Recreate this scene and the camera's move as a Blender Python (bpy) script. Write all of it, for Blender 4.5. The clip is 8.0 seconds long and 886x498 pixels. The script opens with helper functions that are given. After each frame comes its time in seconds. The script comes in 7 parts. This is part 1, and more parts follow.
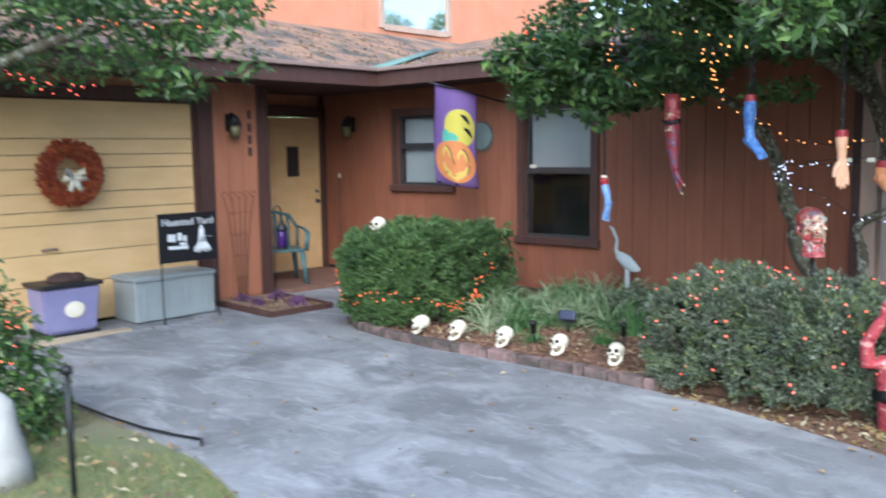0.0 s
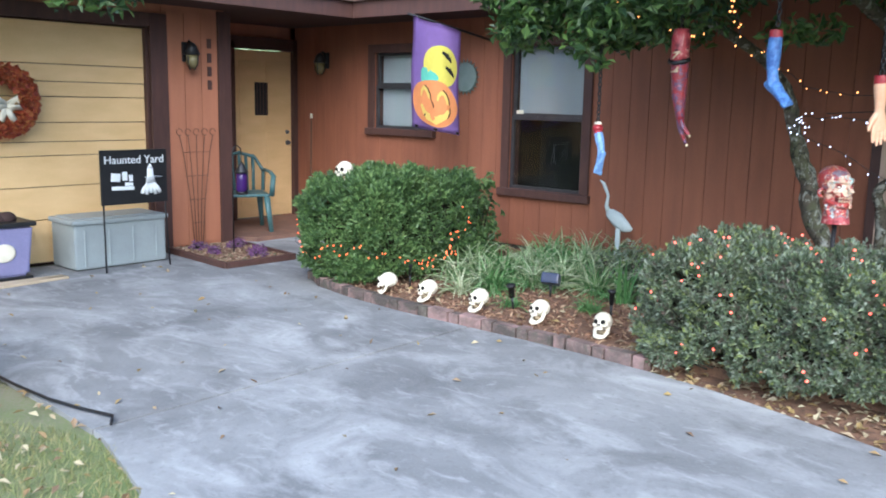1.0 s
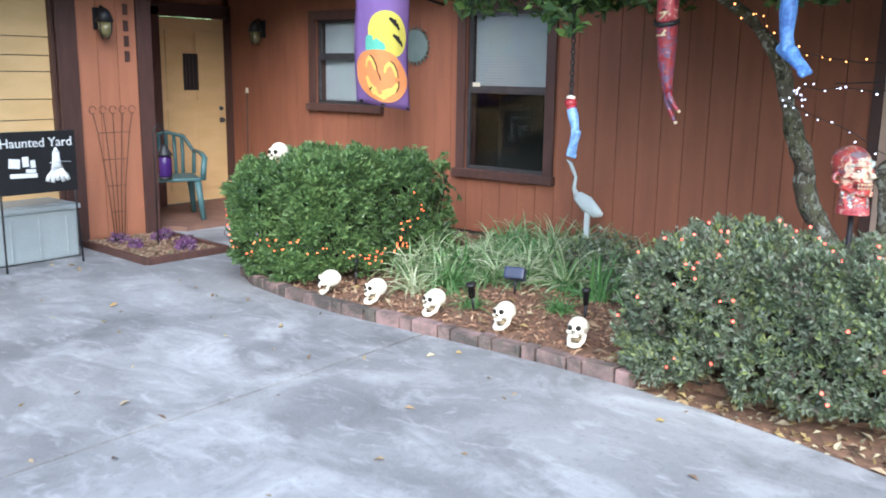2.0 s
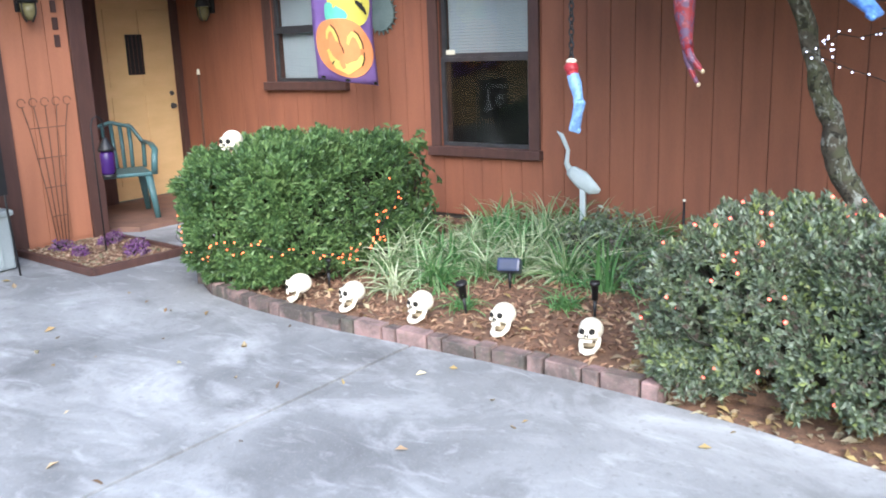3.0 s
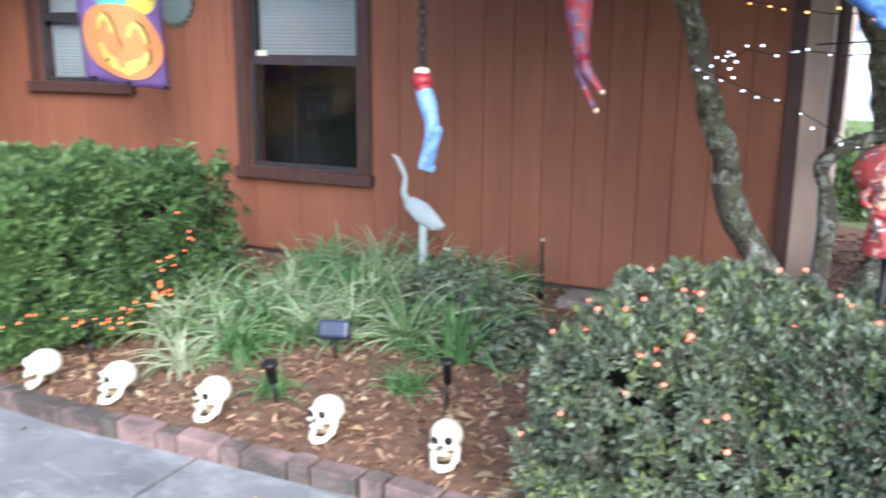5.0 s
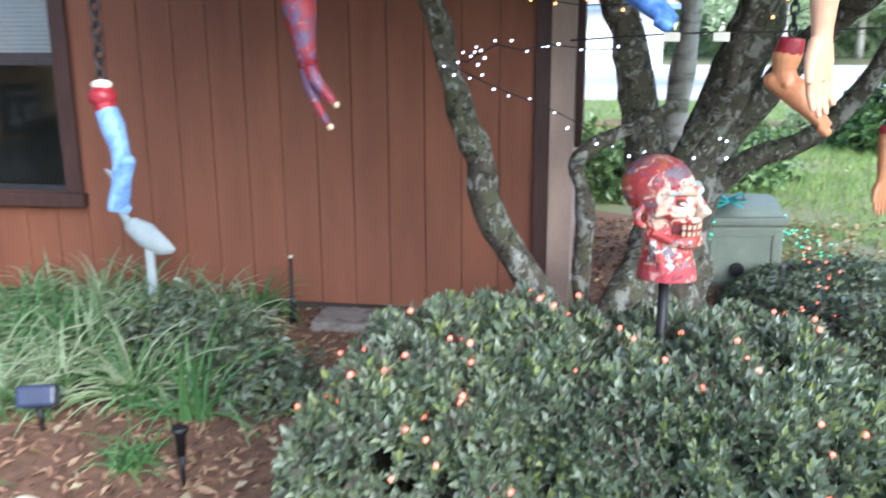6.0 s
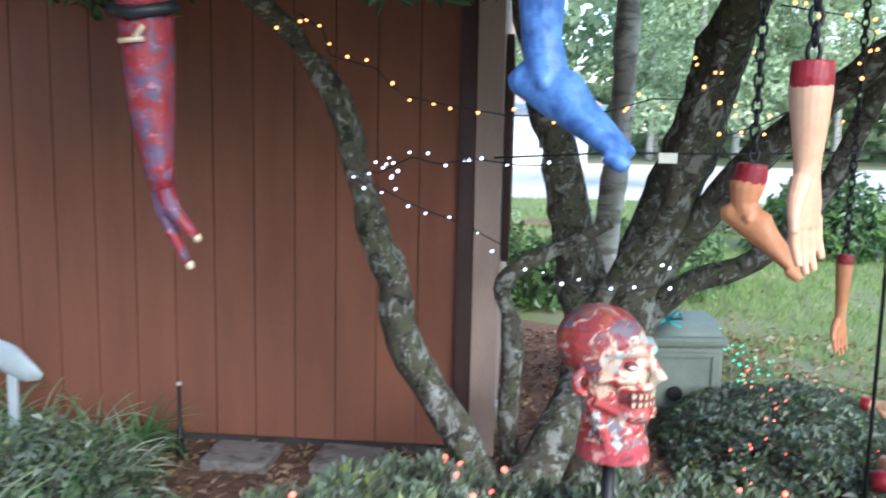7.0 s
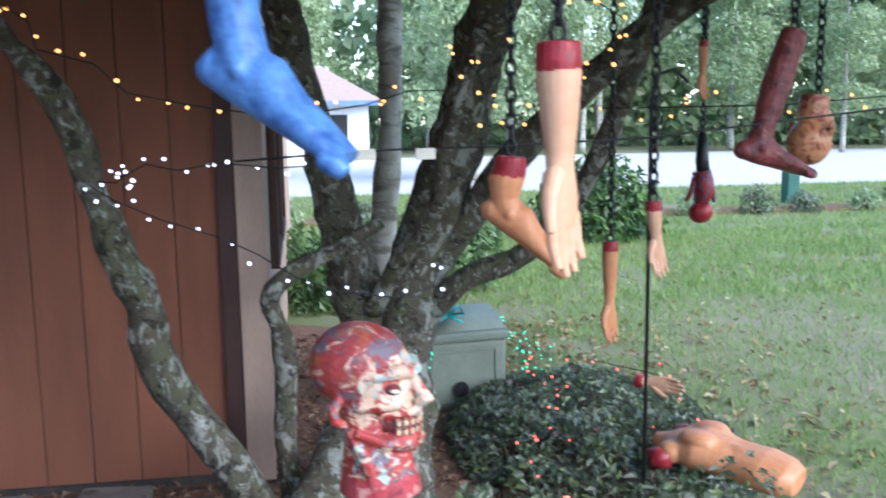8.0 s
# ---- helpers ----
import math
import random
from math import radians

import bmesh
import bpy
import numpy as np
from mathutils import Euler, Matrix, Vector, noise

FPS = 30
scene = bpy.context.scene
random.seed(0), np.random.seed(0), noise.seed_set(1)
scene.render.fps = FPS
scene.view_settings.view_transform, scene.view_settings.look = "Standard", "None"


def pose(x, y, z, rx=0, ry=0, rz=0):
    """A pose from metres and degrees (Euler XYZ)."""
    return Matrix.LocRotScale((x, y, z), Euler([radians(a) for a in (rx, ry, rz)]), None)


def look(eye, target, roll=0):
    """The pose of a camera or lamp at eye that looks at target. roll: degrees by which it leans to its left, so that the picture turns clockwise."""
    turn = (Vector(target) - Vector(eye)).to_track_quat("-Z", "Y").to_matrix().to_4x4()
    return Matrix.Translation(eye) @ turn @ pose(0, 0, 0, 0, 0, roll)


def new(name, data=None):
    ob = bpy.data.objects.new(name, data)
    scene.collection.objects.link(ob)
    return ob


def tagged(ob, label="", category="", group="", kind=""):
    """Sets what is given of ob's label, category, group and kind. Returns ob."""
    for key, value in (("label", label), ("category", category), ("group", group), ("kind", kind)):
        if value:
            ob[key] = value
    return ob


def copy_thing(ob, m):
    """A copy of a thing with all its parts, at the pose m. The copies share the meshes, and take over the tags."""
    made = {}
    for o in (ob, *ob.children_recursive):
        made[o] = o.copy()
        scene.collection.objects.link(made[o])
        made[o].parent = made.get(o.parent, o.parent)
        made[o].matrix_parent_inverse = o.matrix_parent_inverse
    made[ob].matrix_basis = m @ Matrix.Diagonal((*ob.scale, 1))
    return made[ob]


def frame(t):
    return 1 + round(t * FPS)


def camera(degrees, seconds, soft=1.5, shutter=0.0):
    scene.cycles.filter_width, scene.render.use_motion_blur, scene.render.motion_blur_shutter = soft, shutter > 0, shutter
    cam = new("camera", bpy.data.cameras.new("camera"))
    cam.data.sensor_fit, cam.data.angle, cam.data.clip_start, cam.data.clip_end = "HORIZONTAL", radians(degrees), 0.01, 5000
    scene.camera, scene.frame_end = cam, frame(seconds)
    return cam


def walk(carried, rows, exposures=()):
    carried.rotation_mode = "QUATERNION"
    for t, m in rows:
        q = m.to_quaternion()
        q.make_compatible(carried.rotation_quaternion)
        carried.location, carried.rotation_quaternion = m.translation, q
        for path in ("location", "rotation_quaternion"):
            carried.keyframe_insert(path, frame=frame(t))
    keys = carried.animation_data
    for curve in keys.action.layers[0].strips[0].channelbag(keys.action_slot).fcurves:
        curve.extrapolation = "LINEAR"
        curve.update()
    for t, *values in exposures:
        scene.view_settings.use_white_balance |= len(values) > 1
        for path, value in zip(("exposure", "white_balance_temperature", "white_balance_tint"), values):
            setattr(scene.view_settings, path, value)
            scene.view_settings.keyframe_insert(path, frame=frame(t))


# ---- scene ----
cam = camera(53.6, 8.0, soft=1.8, shutter=0.5)
PATH = [
    (0, (0.342, -0.002, 1.696), (-1.003, 1.462, 1.476), -0.8),
    (0.5, (0.161, 0.376, 1.641), (-1.098, 1.909, 1.383), 0.8),
    (1, (-0.112, 0.691, 1.625), (-1.424, 2.162, 1.29), 1.2),
    (1.2, (-0.25, 0.829, 1.618), (-1.519, 2.337, 1.274), 0.3),
    (2.3, (-0.828, 1.562, 1.616), (-2.048, 3.096, 1.221), 0.7),
    (2.5, (-0.946, 1.688, 1.603), (-2.137, 3.251, 1.232), -0.2),
    (3, (-1.198, 1.953, 1.6), (-2.372, 3.506, 1.142), -2.1),
    (3.5, (-1.398, 2.234, 1.607), (-2.622, 3.754, 1.17), 0.3),
    (4, (-1.698, 2.481, 1.588), (-2.868, 4.04, 1.137), -0.1),
    (4.5, (-1.852, 2.695, 1.59), (-2.858, 4.349, 1.088), -0.7),
    (5, (-1.875, 3.013, 1.579), (-2.709, 4.774, 1.126), 0.4),
    (5.2, (-1.855, 3.102, 1.601), (-2.581, 4.898, 1.105), -0.1),
    (6.3, (-2.012, 3.726, 1.634), (-2.253, 5.659, 1.184), -0.2),
    (6.5, (-2.01, 3.82, 1.645), (-2.239, 5.77, 1.269), -0.1),
    (7, (-1.986, 4.061, 1.678), (-2.149, 6.034, 1.396), 1.2),
    (7.5, (-1.977, 4.238, 1.688), (-1.837, 6.216, 1.435), -0.1),
    (8, (-1.888, 4.29, 1.679), (-1.579, 6.245, 1.391), -0.8),
]
walk(cam, [(t, look(eye, target, roll)) for t, eye, target, roll in PATH], [(0.0, 1.36, 6050, 8), (1.0, 1.6, 6100, 8), (2.5, 1.95, 6300, 9), (3.5, 2.1, 6350, 10), (5.0, 2.05, 6200, 10), (6.5, 1.95, 6050, 10), (7.0, 1.8, 6000, 9), (8.0, 1.6, 5800, 10)])

# ---- world, sun ----
world = bpy.data.worlds.new("sky")
scene.world = world
world.use_nodes = True
wn = world.node_tree
sky = wn.nodes.new("ShaderNodeTexSky")
sky.sky_type, sky.sun_disc = "NISHITA", False
sky.sun_elevation, sky.sun_rotation = radians(35), radians(139)
wn.links.new(sky.outputs[0], wn.nodes["Background"].inputs[0])
wn.nodes["Background"].inputs[1].default_value = 0.19
sun_data = bpy.data.lights.new("sun", "SUN")
sun_data.energy, sun_data.angle, sun_data.color = 1.7, radians(50), (0.97, 0.98, 1.0)
sun = new("sun", sun_data)
sun.matrix_world = look((10.3, -12, 11), (0, 0, 0))


# ---- materials ----
def mat(name, c1, c2=None, rough=0.8, scale=8.0, fine=90.0, bump=0.15, metal=0.0, mix=0.35, stretch=(1, 1, 1), contrast=(0.35, 0.68), spec=0.4, rand=0.0):
    """Two colours blended by a coarse and a fine noise, with fine relief."""
    m = bpy.data.materials.new(name)
    m.use_nodes = True
    nt = m.node_tree
    N, L = nt.nodes, nt.links
    p = N["Principled BSDF"]
    p.inputs["Roughness"].default_value, p.inputs["Metallic"].default_value = rough, metal
    p.inputs["Specular IOR Level"].default_value = spec
    c2 = c2 or tuple(x * 0.7 for x in c1)
    tc, mp = N.new("ShaderNodeTexCoord"), N.new("ShaderNodeMapping")
    mp.inputs["Scale"].default_value = stretch
    L.new(tc.outputs["Object"], mp.inputs[0])
    a, b = N.new("ShaderNodeTexNoise"), N.new("ShaderNodeTexNoise")
    a.inputs["Scale"].default_value, a.inputs["Detail"].default_value = scale, 6
    b.inputs["Scale"].default_value, b.inputs["Detail"].default_value = fine, 3
    L.new(mp.outputs[0], a.inputs[0]), L.new(mp.outputs[0], b.inputs[0])
    mx = N.new("ShaderNodeMix")
    mx.inputs[0].default_value = mix
    L.new(a.outputs[0], mx.inputs[2]), L.new(b.outputs[0], mx.inputs[3])
    r = N.new("ShaderNodeValToRGB")
    r.color_ramp.elements[0].position, r.color_ramp.elements[1].position = contrast
    r.color_ramp.elements[0].color, r.color_ramp.elements[1].color = (*c2, 1), (*c1, 1)
    L.new(mx.outputs[0], r.inputs[0])
    out = r.outputs[0]
    if rand:
        oi, hs, mr = N.new("ShaderNodeObjectInfo"), N.new("ShaderNodeHueSaturation"), N.new("ShaderNodeMapRange")
        mr.inputs[3].default_value, mr.inputs[4].default_value = 1 - rand, 1 + rand
        L.new(oi.outputs["Random"], mr.inputs[0]), L.new(mr.outputs[0], hs.inputs["Value"]), L.new(out, hs.inputs["Color"])
        out = hs.outputs[0]
    L.new(out, p.inputs["Base Color"])
    if bump:
        bp = N.new("ShaderNodeBump")
        bp.inputs["Strength"].default_value, bp.inputs["Distance"].default_value = bump, 0.01
        L.new(mx.outputs[0], bp.inputs["Height"]), L.new(bp.outputs[0], p.inputs["Normal"])
    return m


def leaf_mat(name, colours, rough=0.38, through_light=0.25, patch=0.0, patch_scale=3.0):
    """Foliage: every leaf takes its own tone from a ramp, sprays of leaves drift together, and some light comes through."""
    m = bpy.data.materials.new(name)
    m.use_nodes = True
    nt = m.node_tree
    N, L = nt.nodes, nt.links
    p = N["Principled BSDF"]
    g, r = N.new("ShaderNodeNewGeometry"), N.new("ShaderNodeValToRGB")
    for i in range(2, len(colours)):
        r.color_ramp.elements.new(0.5)
    for i, e in enumerate(r.color_ramp.elements):
        e.position = i / (len(colours) - 1)
    for e, c in zip(r.color_ramp.elements, colours):
        e.color = (*c, 1)
    tone = g.outputs["Random Per Island"]
    if patch:
        tc, nz, mr, mx = N.new("ShaderNodeTexCoord"), N.new("ShaderNodeTexNoise"), N.new("ShaderNodeMapRange"), N.new("ShaderNodeMix")
        nz.inputs["Scale"].default_value, nz.inputs["Detail"].default_value = patch_scale, 3
        mr.inputs[1].default_value, mr.inputs[2].default_value = 0.3, 0.7
        mx.inputs[0].default_value = patch
        L.new(tc.outputs["Object"], nz.inputs[0]), L.new(nz.outputs[0], mr.inputs[0])
        L.new(tone, mx.inputs[2]), L.new(mr.outputs[0], mx.inputs[3])
        tone = mx.outputs[0]
    L.new(tone, r.inputs[0]), L.new(r.outputs[0], p.inputs["Base Color"])
    p.inputs["Roughness"].default_value = rough
    t, s = N.new("ShaderNodeBsdfTranslucent"), N.new("ShaderNodeMixShader")
    L.new(r.outputs[0], t.inputs[0])
    s.inputs[0].default_value = through_light
    L.new(p.outputs[0], s.inputs[1]), L.new(t.outputs[0], s.inputs[2])
    L.new(s.outputs[0], N["Material Output"].inputs[0])
    return m


def layered(name, base, layers, rough=0.9, bump=0.4, spec=0.3, bump_scale=40.0, vary=False):
    """A base of two colours, then stains laid over it: (colour, scale, low, high, amount, stretch, distortion)."""
    m = bpy.data.materials.new(name)
    m.use_nodes = True
    nt = m.node_tree
    N, L = nt.nodes, nt.links
    p = N["Principled BSDF"]
    p.inputs["Roughness"].default_value, p.inputs["Specular IOR Level"].default_value = rough, spec
    tc = N.new("ShaderNodeTexCoord")
    where = tc.outputs["Object"]
    if vary:
        oi, ad = N.new("ShaderNodeObjectInfo"), N.new("ShaderNodeVectorMath")
        ad.operation = "MULTIPLY_ADD"
        ad.inputs[1].default_value = (37, 53, 71)
        L.new(oi.outputs["Random"], ad.inputs[0]), L.new(where, ad.inputs[2])
        where = ad.outputs[0]

    def field(scale, low, high, stretch, distortion):
        mp, nz, mr = N.new("ShaderNodeMapping"), N.new("ShaderNodeTexNoise"), N.new("ShaderNodeMapRange")
        mp.inputs["Scale"].default_value = stretch
        mp.inputs["Rotation"].default_value = (0, 0, 0.9 if stretch != (1, 1, 1) else 0.0)
        nz.inputs["Scale"].default_value, nz.inputs["Detail"].default_value = scale, 7
        nz.inputs["Roughness"].default_value, nz.inputs["Distortion"].default_value = 0.62, distortion
        mr.inputs[1].default_value, mr.inputs[2].default_value = low, high
        L.new(where, mp.inputs[0]), L.new(mp.outputs[0], nz.inputs[0]), L.new(nz.outputs[0], mr.inputs[0])
        return mr.outputs[0]

    def blend(fac, c_a, c_b):
        mx = N.new("ShaderNodeMix")
        mx.data_type = "RGBA"
        L.new(fac, mx.inputs[0])
        for c, k in ((c_a, 6), (c_b, 7)):
            if isinstance(c, tuple):
                mx.inputs[k].default_value = (*c, 1)
            else:
                L.new(c, mx.inputs[k])
        return mx.outputs[2]

    col = blend(field(base[2], 0.35, 0.65, (1, 1, 1), 0.4), base[0], base[1])
    for c, scale, low, high, amount, stretch, distortion in layers:
        k = N.new("ShaderNodeMath")
        k.operation = "MULTIPLY"
        k.inputs[1].default_value = amount
        L.new(field(scale, low, high, stretch, distortion), k.inputs[0])
        col = blend(k.outputs[0], col, c)
    L.new(col, p.inputs["Base Color"])
    bp = N.new("ShaderNodeBump")
    bp.inputs["Strength"].default_value, bp.inputs["Distance"].default_value = bump, 0.01
    L.new(field(bump_scale, 0.2, 0.8, (1, 1, 1), 0.3), bp.inputs["Height"]), L.new(bp.outputs[0], p.inputs["Normal"])
    return m


def glow(name, colour, strength):
    m = bpy.data.materials.new(name)
    m.use_nodes = True
    p = m.node_tree.nodes["Principled BSDF"]
    p.inputs["Base Color"].default_value = (*colour, 1)
    p.inputs["Emission Color"].default_value, p.inputs["Emission Strength"].default_value = (*colour, 1), strength
    return m


def glass(name, tint=(0.9, 0.95, 0.95)):
    m = bpy.data.materials.new(name)
    m.use_nodes = True
    p = m.node_tree.nodes["Principled BSDF"]
    p.inputs["Base Color"].default_value, p.inputs["Roughness"].default_value = (*tint, 1), 0.02
    p.inputs["Transmission Weight"].default_value, p.inputs["IOR"].default_value = 1.0, 1.28
    return m


M_SIDING = mat("rust_siding", (0.285, 0.104, 0.056), (0.215, 0.079, 0.045), 0.75, 3, 60, 0.25, stretch=(3, 3, 0.5))
M_COLUMN = mat("salmon_siding", (0.43, 0.172, 0.095), (0.345, 0.137, 0.077), 0.75, 3, 60, 0.2, stretch=(3, 3, 0.5))
M_UPPER = mat("upper_siding", (0.62, 0.27, 0.16), (0.52, 0.22, 0.13), 0.8, 3, 60, 0.1)
M_TAN = mat("tan_paint", (0.50, 0.36, 0.28), (0.40, 0.28, 0.22), 0.75, 4, 70, 0.15, stretch=(2, 2, 0.6))
M_TRIM = mat("dark_brown_trim", (0.09, 0.042, 0.033), (0.06, 0.03, 0.025), 0.6, 6, 80, 0.2, stretch=(3, 3, 0.6))
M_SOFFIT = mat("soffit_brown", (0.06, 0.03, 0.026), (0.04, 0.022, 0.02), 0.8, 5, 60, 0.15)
M_YELLOW = mat("yellow_paint", (0.75, 0.51, 0.255), (0.65, 0.43, 0.20), 0.6, 2.5, 70, 0.12, stretch=(1, 1, 3))
M_ROOF = mat("roof_shingle", (0.33, 0.20, 0.13), (0.085, 0.085, 0.08), 0.95, 2.2, 40, 0.6, contrast=(0.42, 0.58))
M_GUTTER = mat("gutter_metal", (0.30, 0.21, 0.18), (0.22, 0.15, 0.13), 0.5, 5, 60, 0.1)
ONE = (1, 1, 1)
M_CONCRETE = layered("concrete", ((0.145, 0.148, 0.152), (0.265, 0.268, 0.27), 0.7), [
    ((0.40, 0.405, 0.41), 1.0, 0.48, 0.70, 0.75, (1, 1.8, 1), 1.2),
    ((0.10, 0.10, 0.102), 1.5, 0.52, 0.70, 0.65, ONE, 0.6),
    ((0.46, 0.465, 0.47), 4.0, 0.55, 0.72, 0.4, (1, 2.2, 1), 1.0),
    ((0.12, 0.115, 0.11), 26.0, 0.55, 0.70, 0.35, ONE, 0.0),
    ((0.42, 0.42, 0.42), 70.0, 0.56, 0.70, 0.25, ONE, 0.0)], 0.88, 0.15, 0.35, 60.0)
M_PORCH = mat("porch_brown", (0.24, 0.13, 0.09), (0.15, 0.085, 0.065), 0.7, 6, 60, 0.2)
M_LAWN = mat("lawn_soil", (0.13, 0.17, 0.06), (0.21, 0.185, 0.13), 0.95, 0.7, 60, 0.6, contrast=(0.4, 0.6))
M_MULCH = mat("mulch", (0.25, 0.135, 0.08), (0.09, 0.053, 0.036), 0.95, 18, 120, 0.9)
M_BRICK = layered("edging_brick", ((0.33, 0.21, 0.195), (0.20, 0.14, 0.125), 4.0), [
    ((0.062, 0.056, 0.05), 3.2, 0.40, 0.58, 0.92, ONE, 0.5),
    ((0.10, 0.10, 0.075), 12.0, 0.52, 0.68, 0.6, ONE, 0.4),
    ((0.30, 0.26, 0.24), 40.0, 0.56, 0.72, 0.35, ONE, 0.0)], 0.92, 0.6, 0.25, 60.0, vary=True)
M_MORTAR = mat("dark_mortar", (0.10, 0.085, 0.075), (0.06, 0.05, 0.045), 0.95, 20, 120, 0.5)
M_WHITE = mat("off_white_plastic", (0.78, 0.74, 0.62), (0.68, 0.62, 0.48), 0.45, 10, 90, 0.05)
M_BLACK = mat("black_plastic", (0.018, 0.018, 0.02), (0.01, 0.01, 0.011), 0.45, 10, 90, 0.05)
M_ALU = mat("window_frame_metal", (0.10, 0.10, 0.105), (0.07, 0.07, 0.075), 0.4, 10, 90, 0.05, metal=0.6)
M_BLIND = mat("blind_white", (0.40, 0.43, 0.45), (0.34, 0.37, 0.39), 0.6, 5, 60, 0.02)
# Near-black colour stands in for unlit rooms, on solid window panes too.
M_ROOM = mat("unlit_room_black", (0.03, 0.028, 0.027), (0.02, 0.02, 0.02), 0.9, 3, 30, 0.0)
M_GLASS = glass("window_glass")
M_BARK = layered("bark", ((0.07, 0.06, 0.045), (0.14, 0.12, 0.088), 11.0), [
    ((0.115, 0.125, 0.065), 7.0, 0.48, 0.62, 0.7, ONE, 0.6),
    ((0.34, 0.34, 0.29), 9.0, 0.53, 0.59, 0.8, (1.6, 1.6, 1.0), 0.9),
    ((0.02, 0.018, 0.014), 22.0, 0.52, 0.62, 0.8, ONE, 0.5),
    ((0.42, 0.43, 0.38), 24.0, 0.60, 0.66, 0.8, ONE, 0.5)], 0.92, 0.9, 0.25, 45.0)
M_PALE_BARK = layered("pale_bark", ((0.34, 0.32, 0.28), (0.46, 0.45, 0.41), 5.0), [
    ((0.12, 0.11, 0.09), 3.0, 0.52, 0.62, 0.8, (1, 1, 4.0), 0.4),
    ((0.20, 0.22, 0.15), 9.0, 0.52, 0.64, 0.6, ONE, 0.6)], 0.9, 0.5)
M_HEDGE_L = leaf_mat("hedge_leaf_green", [(0.03, 0.065, 0.028), (0.06, 0.12, 0.045), (0.10, 0.18, 0.06), (0.15, 0.25, 0.085), (0.25, 0.35, 0.14)], 0.42, 0.3, patch=0.3)
M_HEDGE_R = leaf_mat("hedge_leaf_olive", [(0.17, 0.11, 0.095), (0.12, 0.11, 0.085), (0.10, 0.14, 0.075), (0.15, 0.20, 0.125), (0.25, 0.29, 0.23), (0.22, 0.28, 0.09), (0.34, 0.37, 0.18)], 0.36, 0.3, patch=0.35, patch_scale=7.0)
M_TREE_LEAF = leaf_mat("tree_leaf", [(0.03, 0.065, 0.024), (0.045, 0.10, 0.032), (0.085, 0.165, 0.045), (0.17, 0.28, 0.075)], 0.38, 0.3)
# Leaf colours paled and brightened to put distance haze into them.
M_HAZED_LEAF = leaf_mat("hazed_leaf", [(0.19, 0.27, 0.13), (0.27, 0.37, 0.19), (0.38, 0.47, 0.27), (0.50, 0.56, 0.36)], 0.6, 0.4)
# Twig brown, also used as the shade filling the hedge cores.
M_TWIG = mat("twigs_and_hedge_shade", (0.05, 0.045, 0.03), (0.02, 0.02, 0.014), 0.95, 12, 60, 0.3)


# ---- mesh helpers ----
def box(bm, c, s, rot=0.0, mi=0, bevel=0.0, tilt=(0, 0)):
    """A box of size s at centre c, turned about z by rot degrees."""
    g = bmesh.ops.create_cube(bm, size=1.0)
    m = pose(*c, tilt[0], tilt[1], rot) @ Matrix.Diagonal((*s, 1))
    bmesh.ops.transform(bm, matrix=m, verts=g["verts"])
    faces = {f for v in g["verts"] for f in v.link_faces}
    for f in faces:
        f.material_index = mi
    if bevel:
        edges = list({e for v in g["verts"] for e in v.link_edges})
        bmesh.ops.bevel(bm, geom=edges, offset=bevel, segments=2, affect="EDGES", profile=0.6)


def tube(bm, pts, radii, seg=10, mi=0, cap=True, wide=(0, 1, 0)):
    """A round tube through points; a radius may be a pair for an oval section, the first across it (along wide where it stands steep)."""
    pts = [Vector(p) for p in pts]
    rings, side = [], None
    for i, p in enumerate(pts):
        d = (pts[min(i + 1, len(pts) - 1)] - pts[max(i - 1, 0)]).normalized()
        if side is None:
            side = Vector(wide) if abs(d.z) > 0.5 else d.cross(Vector((0, 0, 1))).normalized()
        side = (side - d * side.dot(d)).normalized()
        up = d.cross(side)
        r = radii[i] if isinstance(radii, list) else radii
        ra, rb = r if isinstance(r, (list, tuple)) else (r, r)
        rings.append([bm.verts.new(p + side * (math.cos(k * math.tau / seg) * ra) + up * (math.sin(k * math.tau / seg) * rb)) for k in range(seg)])
    for a, b in zip(rings, rings[1:]):
        for k in range(seg):
            f = bm.faces.new((a[k], a[(k + 1) % seg], b[(k + 1) % seg], b[k]))
            f.material_index, f.smooth = mi, True
    if cap:
        for ring in (rings[0][::-1], rings[-1]):
            f = bm.faces.new(ring)
            f.material_index = mi


def ball(bm, c, r, seg=14, mi=0, m=None):
    """An ellipsoid with radii r at c."""
    g = bmesh.ops.create_uvsphere(bm, u_segments=seg, v_segments=max(6, seg * 2 // 3), radius=1.0)
    r = r if isinstance(r, (list, tuple)) else (r, r, r)
    bmesh.ops.transform(bm, matrix=Matrix.Translation(c) @ (m or Matrix.Identity(4)) @ Matrix.Diagonal((*r, 1)), verts=g["verts"])
    for f in {f for v in g["verts"] for f in v.link_faces}:
        f.material_index, f.smooth = mi, True


def prism(bm, outline, z0, z1, mi=0):
    """An upright prism over an outline of (x, y)."""
    lo = [bm.verts.new((x, y, z0)) for x, y in outline]
    hi = [bm.verts.new((x, y, z1)) for x, y in outline]
    n = len(outline)
    for f in [bm.faces.new(hi), bm.faces.new(lo[::-1])] + [bm.faces.new((lo[i], lo[(i + 1) % n], hi[(i + 1) % n], hi[i])) for i in range(n)]:
        f.material_index = mi
    bmesh.ops.recalc_face_normals(bm, faces=bm.faces)


